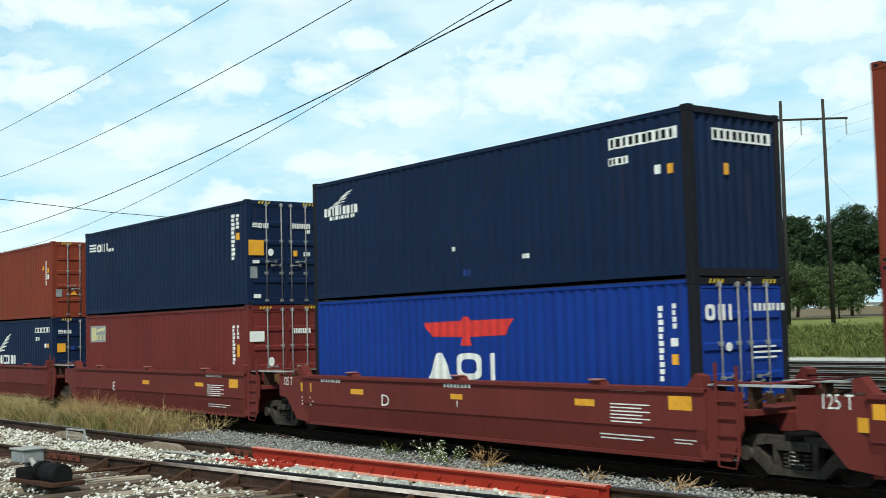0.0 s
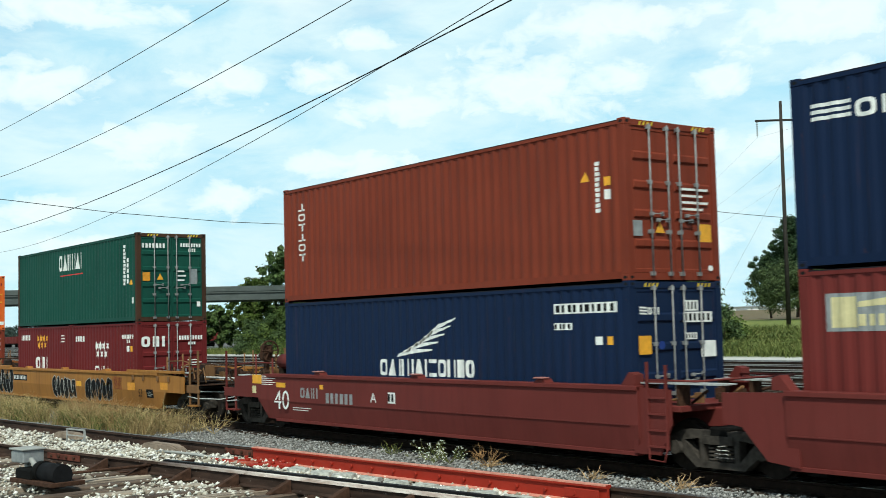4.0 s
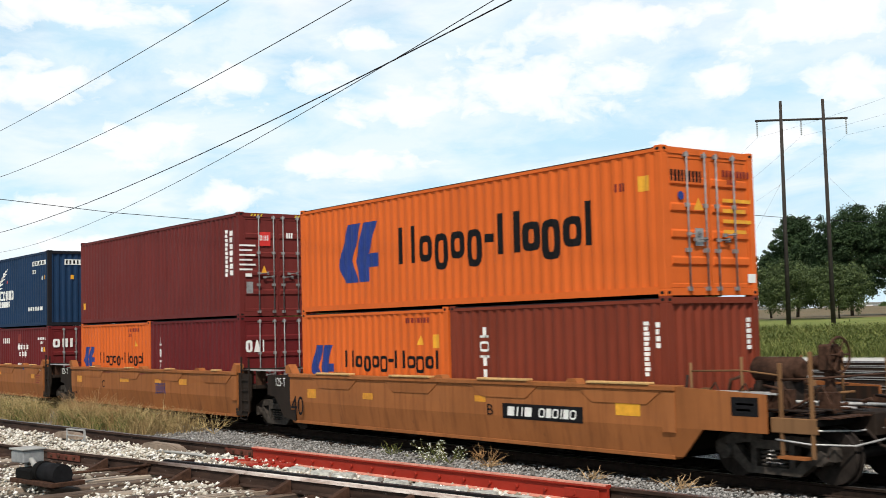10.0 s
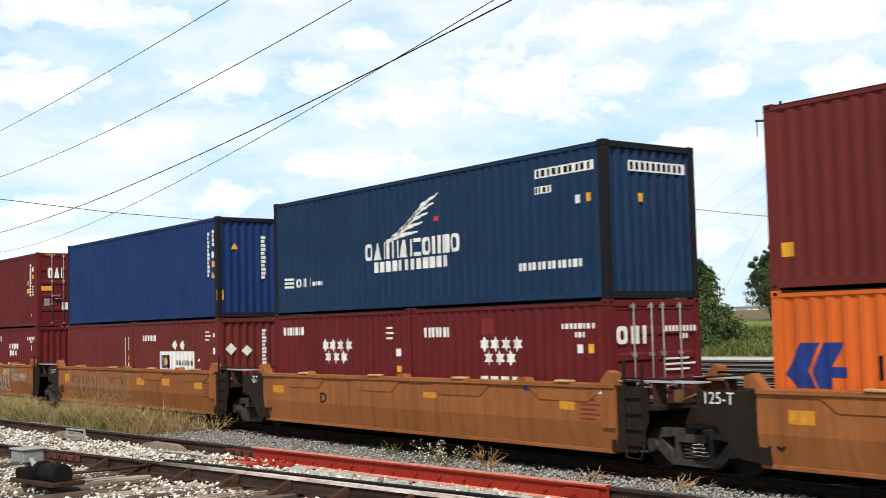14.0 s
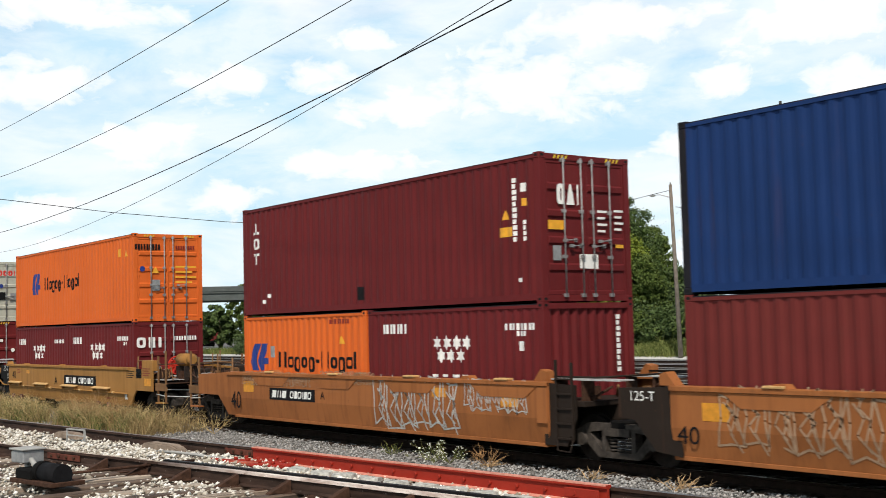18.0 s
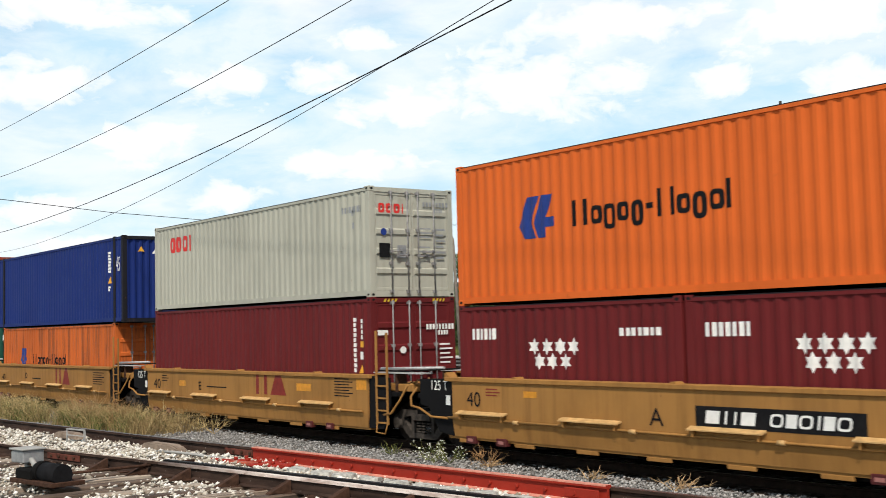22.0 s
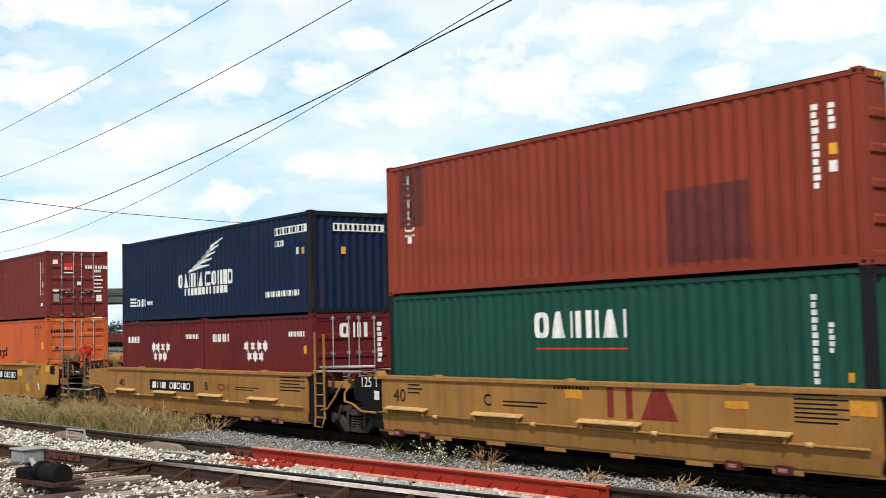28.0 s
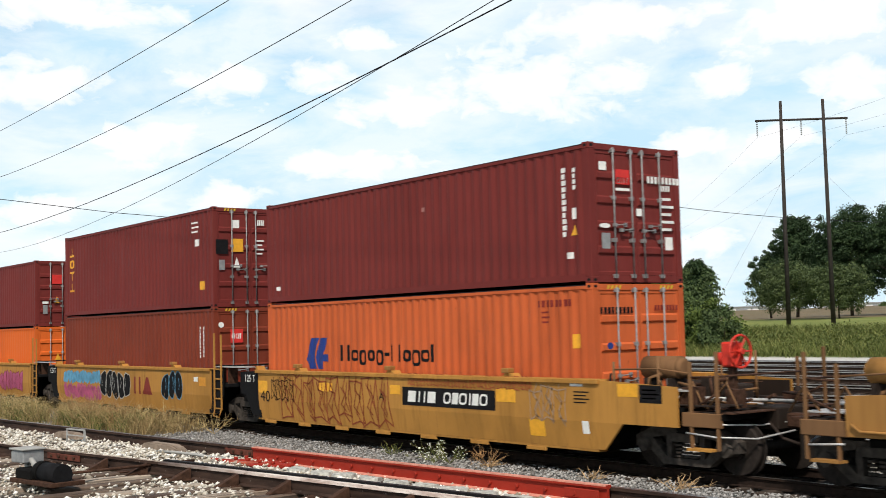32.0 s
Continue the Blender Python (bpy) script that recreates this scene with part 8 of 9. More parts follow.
mark(7, "up", "flag", 0.52, 0.63, 0.49, 0.30, WHITE, 0)
mark(7, "up", "blocks", 1.10, 0.66, 0.77, 0.22, WHITE, 3)
mark(7, "up", "bars", 1.91, 0.68, 0.54, 0.10, WHITE, 4)
mark(7, "up", "plate", 10.29, 2.37, 1.63, 0.18, WHITE, 10)
mark(7, "up", "plate", 10.28, 2.07, 0.49, 0.14, WHITE, 4)
mark(7, "up", "rect", 11.40, 1.79, 0.14, 0.16, WHITE, 0)
mark(7, "up", "rect", 11.69, 1.80, 0.14, 0.16, YELLOW, 0)
emark(7, "up", "plate", -0.57, 2.35, 1.53, 0.20, WHITE, 10)
emark(7, "up", "rect", -0.33, 1.79, 0.12, 0.16, YELLOW, 0)
mark(7, "low0", "bars", 0.44, 2.05, 1.03, 0.20, WHITE, 7)
mark(7, "low0", "stars", 2.29, 1.35, 1.39, 0.61, WHITE, 7)
mark(7, "low0", "rows", 5.08, 1.90, 0.33, 0.35, WHITE, 3)
mark(7, "low0", "rect", 5.50, 1.54, 0.17, 0.17, WHITE, 0)
mark(7, "low0", "rect", 5.52, 1.19, 0.17, 0.14, YELLOW, 0)
mark(7, "low1", "bars", 0.44, 1.95, 0.94, 0.21, WHITE, 7)
mark(7, "low1", "stars", 2.32, 1.36, 1.36, 0.60, WHITE, 7)
mark(7, "low1", "bars", 2.34, 1.09, 1.32, 0.07, WHITE, 4)
mark(7, "low1", "bars", 4.78, 2.07, 0.93, 0.10, WHITE, 8)
mark(7, "low1", "bars", 5.15, 1.91, 0.29, 0.10, WHITE, 3)
mark(7, "low1", "rect", 5.22, 1.62, 0.12, 0.16, WHITE, 0)
mark(7, "low1", "rect", 5.51, 1.62, 0.12, 0.17, YELLOW, 0)
mark(7, "low1", "rect", 2.42, 1.99, 0.35, 0.33, DKRED, 0)
emark(7, "low1", "blocks", -1.04, 1.77, 0.82, 0.33, WHITE, 3)
emark(7, "low1", "bars", 0.23, 1.98, 0.88, 0.11, WHITE, 9)
emark(7, "low1", "bars", 0.62, 1.84, 0.26, 0.10, WHITE, 3)
emark(7, "low1", "rows", 0.17, 1.24, 0.87, 0.30, WHITE, 3)
mark(8, "up", "column", 11.55, 1.19, 0.12, 1.30, WHITE, 11)
mark(8, "up", "column", 11.86, 2.06, 0.10, 0.49, WHITE, 4)
mark(8, "up", "rect", 11.82, 1.72, 0.13, 0.18, WHITE, 0)
mark(8, "up", "rect", 11.84, 1.45, 0.13, 0.18, YELLOW, 0)
mark(8, "up", "tri", 11.78, 1.14, 0.21, 0.19, YELLOW, 0)
emark(8, "up", "tri", -0.77, 1.96, 0.24, 0.19, YELLOW, 0)
emark(8, "up", "rect", -1.23, 0.50, 0.22, 0.29, YELLOW, 0)
emark(8, "up", "column", 0.20, 1.12, 0.15, 1.27, WHITE, 11)
mark(8, "low1", "bars", 0.71, 1.96, 1.01, 0.18, WHITE, 8)
mark(8, "low1", "diamond", 2.92, 1.67, 0.40, 0.32, WHITE, 0)
mark(8, "low1", "diamond", 3.47, 1.66, 0.37, 0.31, WHITE, 0)
mark(8, "low1", "rect", 1.97, 1.08, 2.48, 0.56, WHITE, 0)
mark(8, "low1", "square", 2.15, 1.12, 0.60, 0.41, BLUEM, 0)
mark(8, "low1", "bars", 3.24, 1.22, 1.18, 0.15, GREYM, 10)
mark(8, "low1", "rows", 5.23, 1.93, 0.33, 0.33, WHITE, 3)
mark(8, "low1", "rect", 5.73, 2.04, 0.09, 0.12, WHITE, 0)
mark(8, "low1", "rect", 5.70, 1.56, 0.13, 0.18, WHITE, 0)
mark(8, "low1", "tri", 4.69, 1.35, 0.16, 0.10, WHITE, 0)
emark(8, "low1", "diamond", -0.98, 1.53, 0.36, 0.34, WHITE, 0)
emark(8, "low1", "diamond", -0.47, 1.48, 0.35, 0.32, WHITE, 0)
emark(8, "low1", "column", 0.19, 1.23, 0.14, 1.04, WHITE, 10)
mark(8, "low0", "column", 5.32, 1.12, 0.12, 0.99, WHITE, 11)
mark(8, "low0", "column", 5.60, 1.68, 0.10, 0.44, WHITE, 4)
mark(8, "low0", "rect", 5.58, 1.35, 0.12, 0.15, YELLOW, 0)
mark(8, "low0", "rect", 5.57, 1.12, 0.12, 0.15, WHITE, 0)
mark(9, "up", "tower", 0.55, 1.32, 0.38, 1.21, WHITE, 3)
mark(9, "up", "tri", 11.03, 1.66, 0.21, 0.20, YELLOW, 0)
mark(9, "up", "rect", 10.94, 1.32, 0.40, 0.19, YELLOW, 0)
mark(9, "up", "column", 11.36, 1.21, 0.11, 1.28, WHITE, 11)
mark(9, "up", "column", 11.66, 1.21, 0.08, 0.43, WHITE, 4)
mark(9, "up", "rect", 11.62, 2.17, 0.14, 0.17, WHITE, 0)
mark(9, "up", "rect", 11.64, 1.89, 0.13, 0.15, YELLOW, 0)
mark(9, "up", "rect", 11.47, 0.41, 0.13, 0.08, WHITE, 0)
mark(9, "up", "rect", 5.66, 0.25, 0.31, 0.31, BLACK, 0)
mark(9, "up", "rect", 1.07, 0.31, 0.14, 0.10, WHITE, 0)
mark(9, "up", "rect", 1.34, 0.46, 0.16, 0.10, WHITE, 0)
emark(9, "up", "rect", -1.03, 1.40, 0.41, 0.18, YELLOW, 0)
emark(9, "up", "rect", -0.92, 0.80, 0.21, 0.29, GREYM, 0)
emark(9, "up", "rect", -0.22, 0.65, 0.50, 0.28, WHITE, 0)
emark(9, "up", "rows", 0.29, 1.35, 0.27, 0.52, WHITE, 4)
emark(9, "up", "rows", 0.76, 1.40, 0.26, 0.49, WHITE, 4)
emark(9, "up", "rect", 0.78, 1.07, 0.22, 0.07, YELLOW, 0)
emark(9, "up", "bars", -0.78, 1.89, 0.62, 0.41, WHITE, 3)
mark(9, "low0", "emblem", 0.30, 1.14, 1.04, 0.71, BLUEM, 0)
mark(9, "low0", "word", 1.88, 1.13, 3.77, 0.51, BLACK, 11)
mark(9, "low0", "bars", 4.41, 2.31, 0.92, 0.11, DKRED, 8)
mark(9, "low0", "tri", 4.81, 1.83, 0.27, 0.20, YELLOW, 0)
mark(9, "low0", "rect", 1.42, 1.49, 0.24, 0.29, GREYM, 0)
mark(9, "low1", "bars", 0.58, 2.04, 0.97, 0.21, WHITE, 7)
mark(9, "low1", "stars", 2.46, 1.40, 1.36, 0.59, WHITE, 7)
mark(9, "low1", "bars", 2.46, 1.11, 1.35, 0.06, WHITE, 4)
mark(9, "low1", "bars", 4.90, 2.07, 0.92, 0.13, WHITE, 8)
mark(9, "low1", "bars", 5.25, 1.95, 0.31, 0.10, WHITE, 3)
mark(9, "low1", "rect", 5.30, 1.66, 0.16, 0.19, WHITE, 0)
emark(9, "low1", "column", 0.74, 1.20, 0.11, 1.16, WHITE, 10)
mark(10, "up", "emblem", 1.96, 1.23, 1.03, 0.81, BLUEM, 0)
mark(10, "up", "word", 3.49, 1.25, 3.77, 0.60, BLACK, 11)
mark(10, "up", "rect", 10.85, 2.18, 0.25, 0.26, YELLOW, 0)
mark(10, "up", "tri", 11.41, 2.17, 0.28, 0.25, YELLOW, 0)
emark(10, "up", "bars", -1.16, 2.35, 0.90, 0.19, BLACK, 9)
emark(10, "up", "bars", 0.26, 2.38, 0.70, 0.13, DKRED, 8)
emark(10, "up", "tri", -0.58, 1.59, 0.25, 0.22, YELLOW, 0)
emark(10, "up", "disc", -1.00, 1.63, 0.19, 0.19, BLUEM, 0)
emark(10, "up", "rect", -0.57, 1.01, 0.27, 0.36, GREYM, 0)
emark(10, "up", "rows", 0.24, 1.23, 0.75, 0.68, YELLOW, 4)
mark(10, "low0", "bars", 0.42, 1.89, 0.77, 0.22, WHITE, 6)
mark(10, "low0", "stars", 2.13, 1.30, 1.46, 0.61, WHITE, 7)
mark(10, "low0", "bars", 4.60, 1.93, 1.01, 0.14, WHITE, 7)
mark(10, "low1", "bars", 0.41, 1.90, 0.97, 0.23, WHITE, 7)
mark(10, "low1", "stars", 2.14, 1.33, 1.43, 0.61, WHITE, 7)
mark(10, "low1", "bars", 4.64, 1.99, 0.94, 0.14, WHITE, 8)
mark(10, "low1", "bars", 5.10, 1.83, 0.34, 0.11, WHITE, 3)
emark(10, "low1", "blocks", -1.12, 1.74, 0.91, 0.34, WHITE, 3)
emark(10, "low1", "bars", 0.16, 1.96, 0.84, 0.14, WHITE, 9)
mark(11, "up", "blocks", 1.12, 1.72, 1.52, 0.47, REDM, 4)
mark(11, "up", "bars", 11.00, 2.02, 0.86, 0.15, GREYM, 8)
mark(11, "up", "bars", 11.40, 1.95, 0.19, 0.13, GREYM, 2)
mark(11, "up", "rect", 11.42, 1.63, 0.11, 0.16, GREYM, 0)
emark(11, "up", "blocks", -0.96, 1.97, 0.75, 0.23, REDM, 4)
emark(11, "up", "rect", -0.95, 0.93, 0.31, 0.33, BLACK, 0)
emark(11, "up", "rect", -0.44, 0.91, 0.27, 0.31, GREYM, 0)
emark(11, "up", "disc", -0.90, 1.44, 0.17, 0.17, BLUEM, 0)
emark(11, "up", "disc", -0.69, 1.46, 0.15, 0.13, GREYM, 0)
emark(11, "up", "bars", 0.32, 2.16, 0.78, 0.11, GREYM, 8)
emark(11, "up", "bars", 0.66, 2.02, 0.27, 0.10, GREYM, 4)
emark(11, "up", "rows", 0.21, 1.39, 0.42, 0.30, GREYM, 3)
emark(11, "up", "rows", 0.69, 0.88, 0.29, 0.82, GREYM, 6)
emark(11, "up", "rows", 0.18, 0.93, 0.42, 0.32, GREYM, 3)
mark(11, "low", "column", 11.40, 1.16, 0.15, 1.30, WHITE, 11)
mark(11, "low", "column", 11.71, 1.93, 0.10, 0.50, WHITE, 4)
mark(11, "low", "rect", 11.69, 1.74, 0.16, 0.14, YELLOW, 0)
mark(11, "low", "rect", 11.68, 1.46, 0.15, 0.18, WHITE, 0)
mark(11, "low", "tri", 11.63, 1.14, 0.21, 0.20, YELLOW, 0)
emark(11, "low", "rect", -1.04, 2.01, 0.29, 0.12, WHITE, 0)
emark(11, "low", "bars", 0.35, 2.12, 0.85, 0.13, WHITE, 9)
emark(11, "low", "bars", 0.70, 1.99, 0.32, 0.11, WHITE, 4)
emark(11, "low", "rows", 0.74, 1.29, 0.38, 0.54, WHITE, 5)
emark(11, "low", "disc", -0.42, 1.57, 0.18, 0.17, WHITE, 0)
mark(12, "up", "column", 12.38, 1.70, 0.23, 0.74, WHITE, 7)
mark(12, "up", "tri", 12.37, 1.34, 0.37, 0.23, YELLOW, 0)
mark(12, "up", "column", 12.36, 1.08, 0.19, 0.18, WHITE, 2)
mark(12, "up", "text", 13.12, 1.68, 0.39, 0.50, WHITE, 0, "45")
mark(12, "up", "rect", 13.64, 0.21, 0.42, 0.09, WHITE, 0)
emark(12, "up", "text", -0.08, 2.10, 0.48, 0.49, WHITE, 0, "45")
emark(12, "up", "tri", -0.68, 2.36, 0.22, 0.18, YELLOW, 0)
emark(12, "up", "column", 0.87, 1.44, 0.11, 1.13, WHITE, 11)
emark(12, "up", "rect", 0.67, 0.42, 0.17, 0.33, YELLOW, 0)
mark(12, "low", "emblem", 2.20, 1.10, 0.77, 0.65, BLUEM, 0)
mark(12, "low", "word", 3.76, 1.05, 3.77, 0.48, BLACK, 11)
mark(13, "up", "tower", 0.61, 1.09, 0.50, 1.57, WHITE, 6)
mark(13, "up", "rect", 8.34, 0.24, 1.75, 1.24, DULL, 0)
mark(13, "up", "rect", 0.49, 1.48, 0.90, 1.37, DULL, 0)
mark(13, "up", "column", 11.32, 1.19, 0.11, 1.30, WHITE, 11)
mark(13, "up", "column", 11.62, 2.05, 0.10, 0.42, WHITE, 4)
mark(13, "up", "rect", 11.61, 1.67, 0.13, 0.17, YELLOW, 0)
mark(13, "up", "rect", 11.60, 1.41, 0.13, 0.17, WHITE, 0)
mark(13, "low", "bars", 4.91, 1.90, 2.51, 0.50, WHITE, 7)
mark(13, "low", "rect", 4.94, 1.69, 2.44, 0.03, REDM, 0)
mark(13, "low", "column", 11.16, 1.17, 0.12, 1.37, WHITE, 12)
mark(13, "low", "column", 11.45, 1.64, 0.11, 0.47, WHITE, 5)
mark(13, "low", "rect", 11.75, 1.21, 0.11, 0.14, YELLOW, 0)
emark(13, "up", "rows", 0.19, 1.48, 0.57, 0.81, WHITE, 6)
emark(13, "up", "rows", -0.25, 1.10, 0.30, 0.90, GREYM, 3)
emark(13, "low", "rect", -0.31, 2.08, 0.30, 0.25, WHITE, 0)
emark(13, "low", "rect", 0.13, 2.09, 0.30, 0.25, WHITE, 0)
emark(13, "low", "column", 0.72, 1.32, 0.13, 1.20, WHITE, 11)
mark(14, "up", "wing", 4.99, 1.34, 2.34, 0.93, WHITE, 0)
mark(14, "up", "bars", 4.38, 0.94, 3.59, 0.41, WHITE, 12)
mark(14, "up", "bars", 4.77, 0.70, 2.88, 0.21, WHITE, 12)
mark(14, "up", "bars", 9.78, 0.47, 1.84, 0.15, WHITE, 13)
mark(14, "up", "flag", 0.60, 0.46, 0.52, 0.31, WHITE, 0)
mark(14, "up", "blocks", 1.16, 0.47, 0.78, 0.24, WHITE, 3)
mark(14, "up", "bars", 1.98, 0.51, 0.53, 0.11, WHITE, 4)
mark(14, "up", "plate", 10.33, 2.06, 1.65, 0.20, WHITE, 10)
mark(14, "up", "plate", 10.31, 1.77, 0.51, 0.15, WHITE, 4)
mark(14, "up", "rect", 11.43, 1.52, 0.17, 0.17, WHITE, 0)
mark(14, "up", "rect", 11.71, 1.51, 0.17, 0.17, YELLOW, 0)
emark(14, "up", "plate", -0.53, 2.08, 1.55, 0.20, WHITE, 10)
emark(14, "up", "rect", -0.30, 1.49, 0.14, 0.19, YELLOW, 0)
mark(14, "low0", "bars", 0.49, 1.91, 0.93, 0.20, WHITE, 7)
mark(14, "low0", "stars", 2.31, 1.31, 1.40, 0.63, WHITE, 7)
mark(14, "low0", "bars", 4.81, 2.01, 0.97, 0.13, WHITE, 8)
mark(14, "low1", "bars", 0.53, 1.91, 1.03, 0.22, WHITE, 7)
mark(14, "low1", "stars", 2.39, 1.35, 1.40, 0.60, WHITE, 7)
mark(14, "low1", "bars", 4.88, 2.02, 0.80, 0.13, WHITE, 8)
mark(14, "low1", "rect", 5.61, 1.59, 0.17, 0.20, YELLOW, 0)
emark(14, "low1", "blocks", -0.41, 1.97, 0.90, 0.37, WHITE, 3)
emark(14, "low1", "column", 0.73, 1.32, 0.14, 1.06, WHITE, 8)
mark(15, "up", "column", 11.42, 0.89, 0.14, 1.32, WHITE, 11)
mark(15, "up", "column", 11.72, 1.75, 0.10, 0.43, WHITE, 4)
mark(15, "up", "rect", 11.69, 1.20, 0.13, 0.21, WHITE, 0)
mark(15, "up", "tri", 11.66, 0.90, 0.18, 0.19, YELLOW, 0)
mark(15, "up", "rect", 11.53, 0.47, 0.17, 0.12, WHITE, 0)
mark(15, "up", "rect", 6.95, 1.78, 0.12, 0.09, ROSE, 0)
mark(15, "up", "rect", 0.48, 0.32, 0.18, 0.10, WHITE, 0)
emark(15, "up", "rect", -0.53, 1.84, 0.36, 0.28, REDM, 0)
emark(15, "up", "blocks", -0.51, 1.86, 0.31, 0.11, WHITE, 3)
emark(15, "up", "rect", -0.54, 1.72, 0.37, 0.05, WHITE, 0)
emark(15, "up", "rect", -0.96, 2.08, 0.19, 0.16, WHITE, 0)
emark(15, "up", "bars", 0.31, 1.90, 0.91, 0.13, WHITE, 9)
emark(15, "up", "bars", 0.66, 1.76, 0.29, 0.11, WHITE, 4)
emark(15, "up", "rows", 0.64, 0.97, 0.38, 0.73, WHITE, 5)
emark(15, "up", "disc", -0.99, 1.01, 0.28, 0.09, WHITE, 0)
emark(15, "up", "rect", -0.94, 0.63, 0.22, 0.29, GREYM, 0)
emark(15, "up", "rect", 0.75, 0.63, 0.21, 0.25, WHITE, 0)
emark(15, "up", "rect", -0.01, 1.26, 0.15, 0.14, WHITE, 0)
mark(15, "low", "emblem", 1.93, 1.22, 1.06, 0.76, BLUEM, 0)
mark(15, "low", "word", 3.55, 1.33, 3.81, 0.47, BLACK, 11)
mark(15, "low", "bars", 10.67, 2.49, 0.97, 0.13, DKRED, 8)
mark(15, "low", "rows", 10.78, 2.17, 0.23, 0.28, DKRED, 3)
mark(15, "low", "rect", 11.62, 1.71, 0.20, 0.26, YELLOW, 0)
emark(15, "low", "bars", -1.04, 2.33, 0.88, 0.12, BLACK, 9)
emark(15, "low", "bars", 0.39, 2.38, 0.66, 0.10, DKRED, 8)
emark(15, "low", "disc", -0.89, 1.68, 0.16, 0.13, BLUEM, 0)
mark(16, "up", "tower", 0.46, 0.83, 0.47, 1.69, YELLOW, 4)
mark(16, "up", "rows", 10.78, 2.20, 0.49, 0.40, WHITE, 3)
mark(16, "up", "rect", 11.00, 1.82, 0.30, 0.20, WHITE, 0)
mark(16, "up", "rect", 11.31, 0.53, 0.33, 0.25, YELLOW, 0)
emark(16, "up", "rect", -0.59, 2.29, 0.22, 0.23, WHITE, 0)
emark(16, "up", "rect", -1.12, 1.53, 0.39, 0.42, BLACK, 0)
emark(16, "up", "rect", -0.63, 1.60, 0.38, 0.38, YELLOW, 0)
emark(16, "up", "tri", -0.57, 1.14, 0.22, 0.30, WHITE, 0)
emark(16, "up", "rect", -1.02, 1.07, 0.18, 0.29, GREYM, 0)
emark(16, "up", "bars", 0.22, 2.38, 0.24, 0.17, WHITE, 4)
emark(16, "up", "rows", 0.15, 1.51, 0.28, 0.50, WHITE, 4)
emark(16, "low", "rect", -0.69, 1.87, 0.40, 0.39, REDM, 0)
emark(16, "low", "blocks", -0.65, 1.98, 0.32, 0.16, WHITE, 3)
emark(16, "low", "disc", -1.07, 2.31, 0.18, 0.16, WHITE, 0)
mark(16, "low", "column", 11.23, 1.46, 0.11, 0.92, WHITE, 10)
mark(16, "low", "column", 11.45, 1.47, 0.12, 0.91, WHITE, 8)
emark(17, "up", "rect", -0.55, 1.67, 0.40, 0.36, REDM, 0)
emark(17, "up", "tri", -0.47, 0.91, 0.22, 0.27, YELLOW, 0)
emark(17, "up", "rect", -0.91, 0.49, 0.18, 0.35, GREYM, 0)
emark(17, "up", "rect", -0.93, 0.89, 0.24, 0.09, WHITE, 0)
emark(17, "low", "tri", -0.45, 1.27, 0.25, 0.27, YELLOW, 0)
mark(0, "car", "text", -0.95, 1.18, 0.67, 0.23, WHITE, 0, "125 T")
mark(0, "car", "rect", -0.02, 1.08, 0.21, 0.22, YELLOW, 0)
mark(0, "car", "rect", -0.29, 0.89, 0.20, 0.21, YELLOW, 0)
mark(1, "car", "text", 3.38, 0.80, 0.26, 0.26, WHITE, 0, "D")
mark(1, "car", "text", 6.03, 0.88, 0.17, 0.14, WHITE, 0, "1")
mark(1, "car", "rect", 2.10, 1.04, 0.53, 0.12, YELLOW, 0)
mark(1, "car", "rect", 5.89, 1.05, 0.39, 0.11, YELLOW, 0)
mark(1, "car", "rect", 9.58, 1.06, 0.50, 0.12, YELLOW, 0)
mark(1, "car", "rect", 11.82, 1.07, 0.50, 0.23, YELLOW, 0)
mark(1, "car", "rect", -0.24, 1.04, 0.57, 0.21, YELLOW, 0)
mark(1, "car", "rows", 10.47, 0.80, 0.93, 0.36, WHITE, 6)
mark(1, "car", "rows", 10.17, 0.50, 1.27, 0.13, WHITE, 2)
mark(1, "car", "bars", 0.78, 1.29, 0.89, 0.08, WHITE, 8)
mark(1, "car", "bars", 10.49, 1.35, 0.86, 0.05, WHITE, 9)
mark(1, "car", "bars", 5.66, 1.29, 0.93, 0.07, WHITE, 8)
mark(1, "car", "rows", -0.20, 0.70, 0.62, 0.25, WHITE, 3)
mark(1, "car", "rows", 11.88, 0.51, 0.48, 0.11, WHITE, 2)
mark(1, "car", "text", -1.14, 1.16, 0.54, 0.21, WHITE, 0, "125 T")
mark(2, "car", "text", 3.29, 0.72, 0.29, 0.29, WHITE, 0, "E")
mark(2, "car", "rect", 11.67, 1.03, 0.53, 0.23, YELLOW, 0)
mark(2, "car", "rect", 9.54, 1.02, 0.55, 0.11, YELLOW, 0)
mark(2, "car", "rect", 5.76, 1.00, 0.53, 0.12, YELLOW, 0)
mark(2, "car", "rows", 10.31, 0.77, 1.05, 0.34, WHITE, 6)
mark(2, "car", "rows", 10.29, 0.46, 1.36, 0.12, WHITE, 2)
mark(2, "car", "bars", 10.28, 1.30, 0.99, 0.06, WHITE, 8)
mark(3, "car", "text", -0.10, 0.53, 0.88, 0.49, WHITE, 0, "40")
mark(3, "car", "bars", 1.26, 0.88, 0.86, 0.25, GREYM, 4)
mark(3, "car", "rect", -1.22, 1.18, 0.50, 0.23, YELLOW, 0)
mark(3, "car", "rect", 0.05, 1.11, 0.47, 0.12, YELLOW, 0)
mark(3, "car", "rect", 2.18, 1.11, 0.16, 0.11, YELLOW, 0)
mark(3, "car", "rect", -1.23, 0.93, 0.21, 0.19, CREAM, 0)
mark(3, "car", "rows", -0.72, 1.15, 0.73, 0.26, WHITE, 5)
mark(3, "car", "bars", 0.81, 1.38, 0.90, 0.05, WHITE, 10)
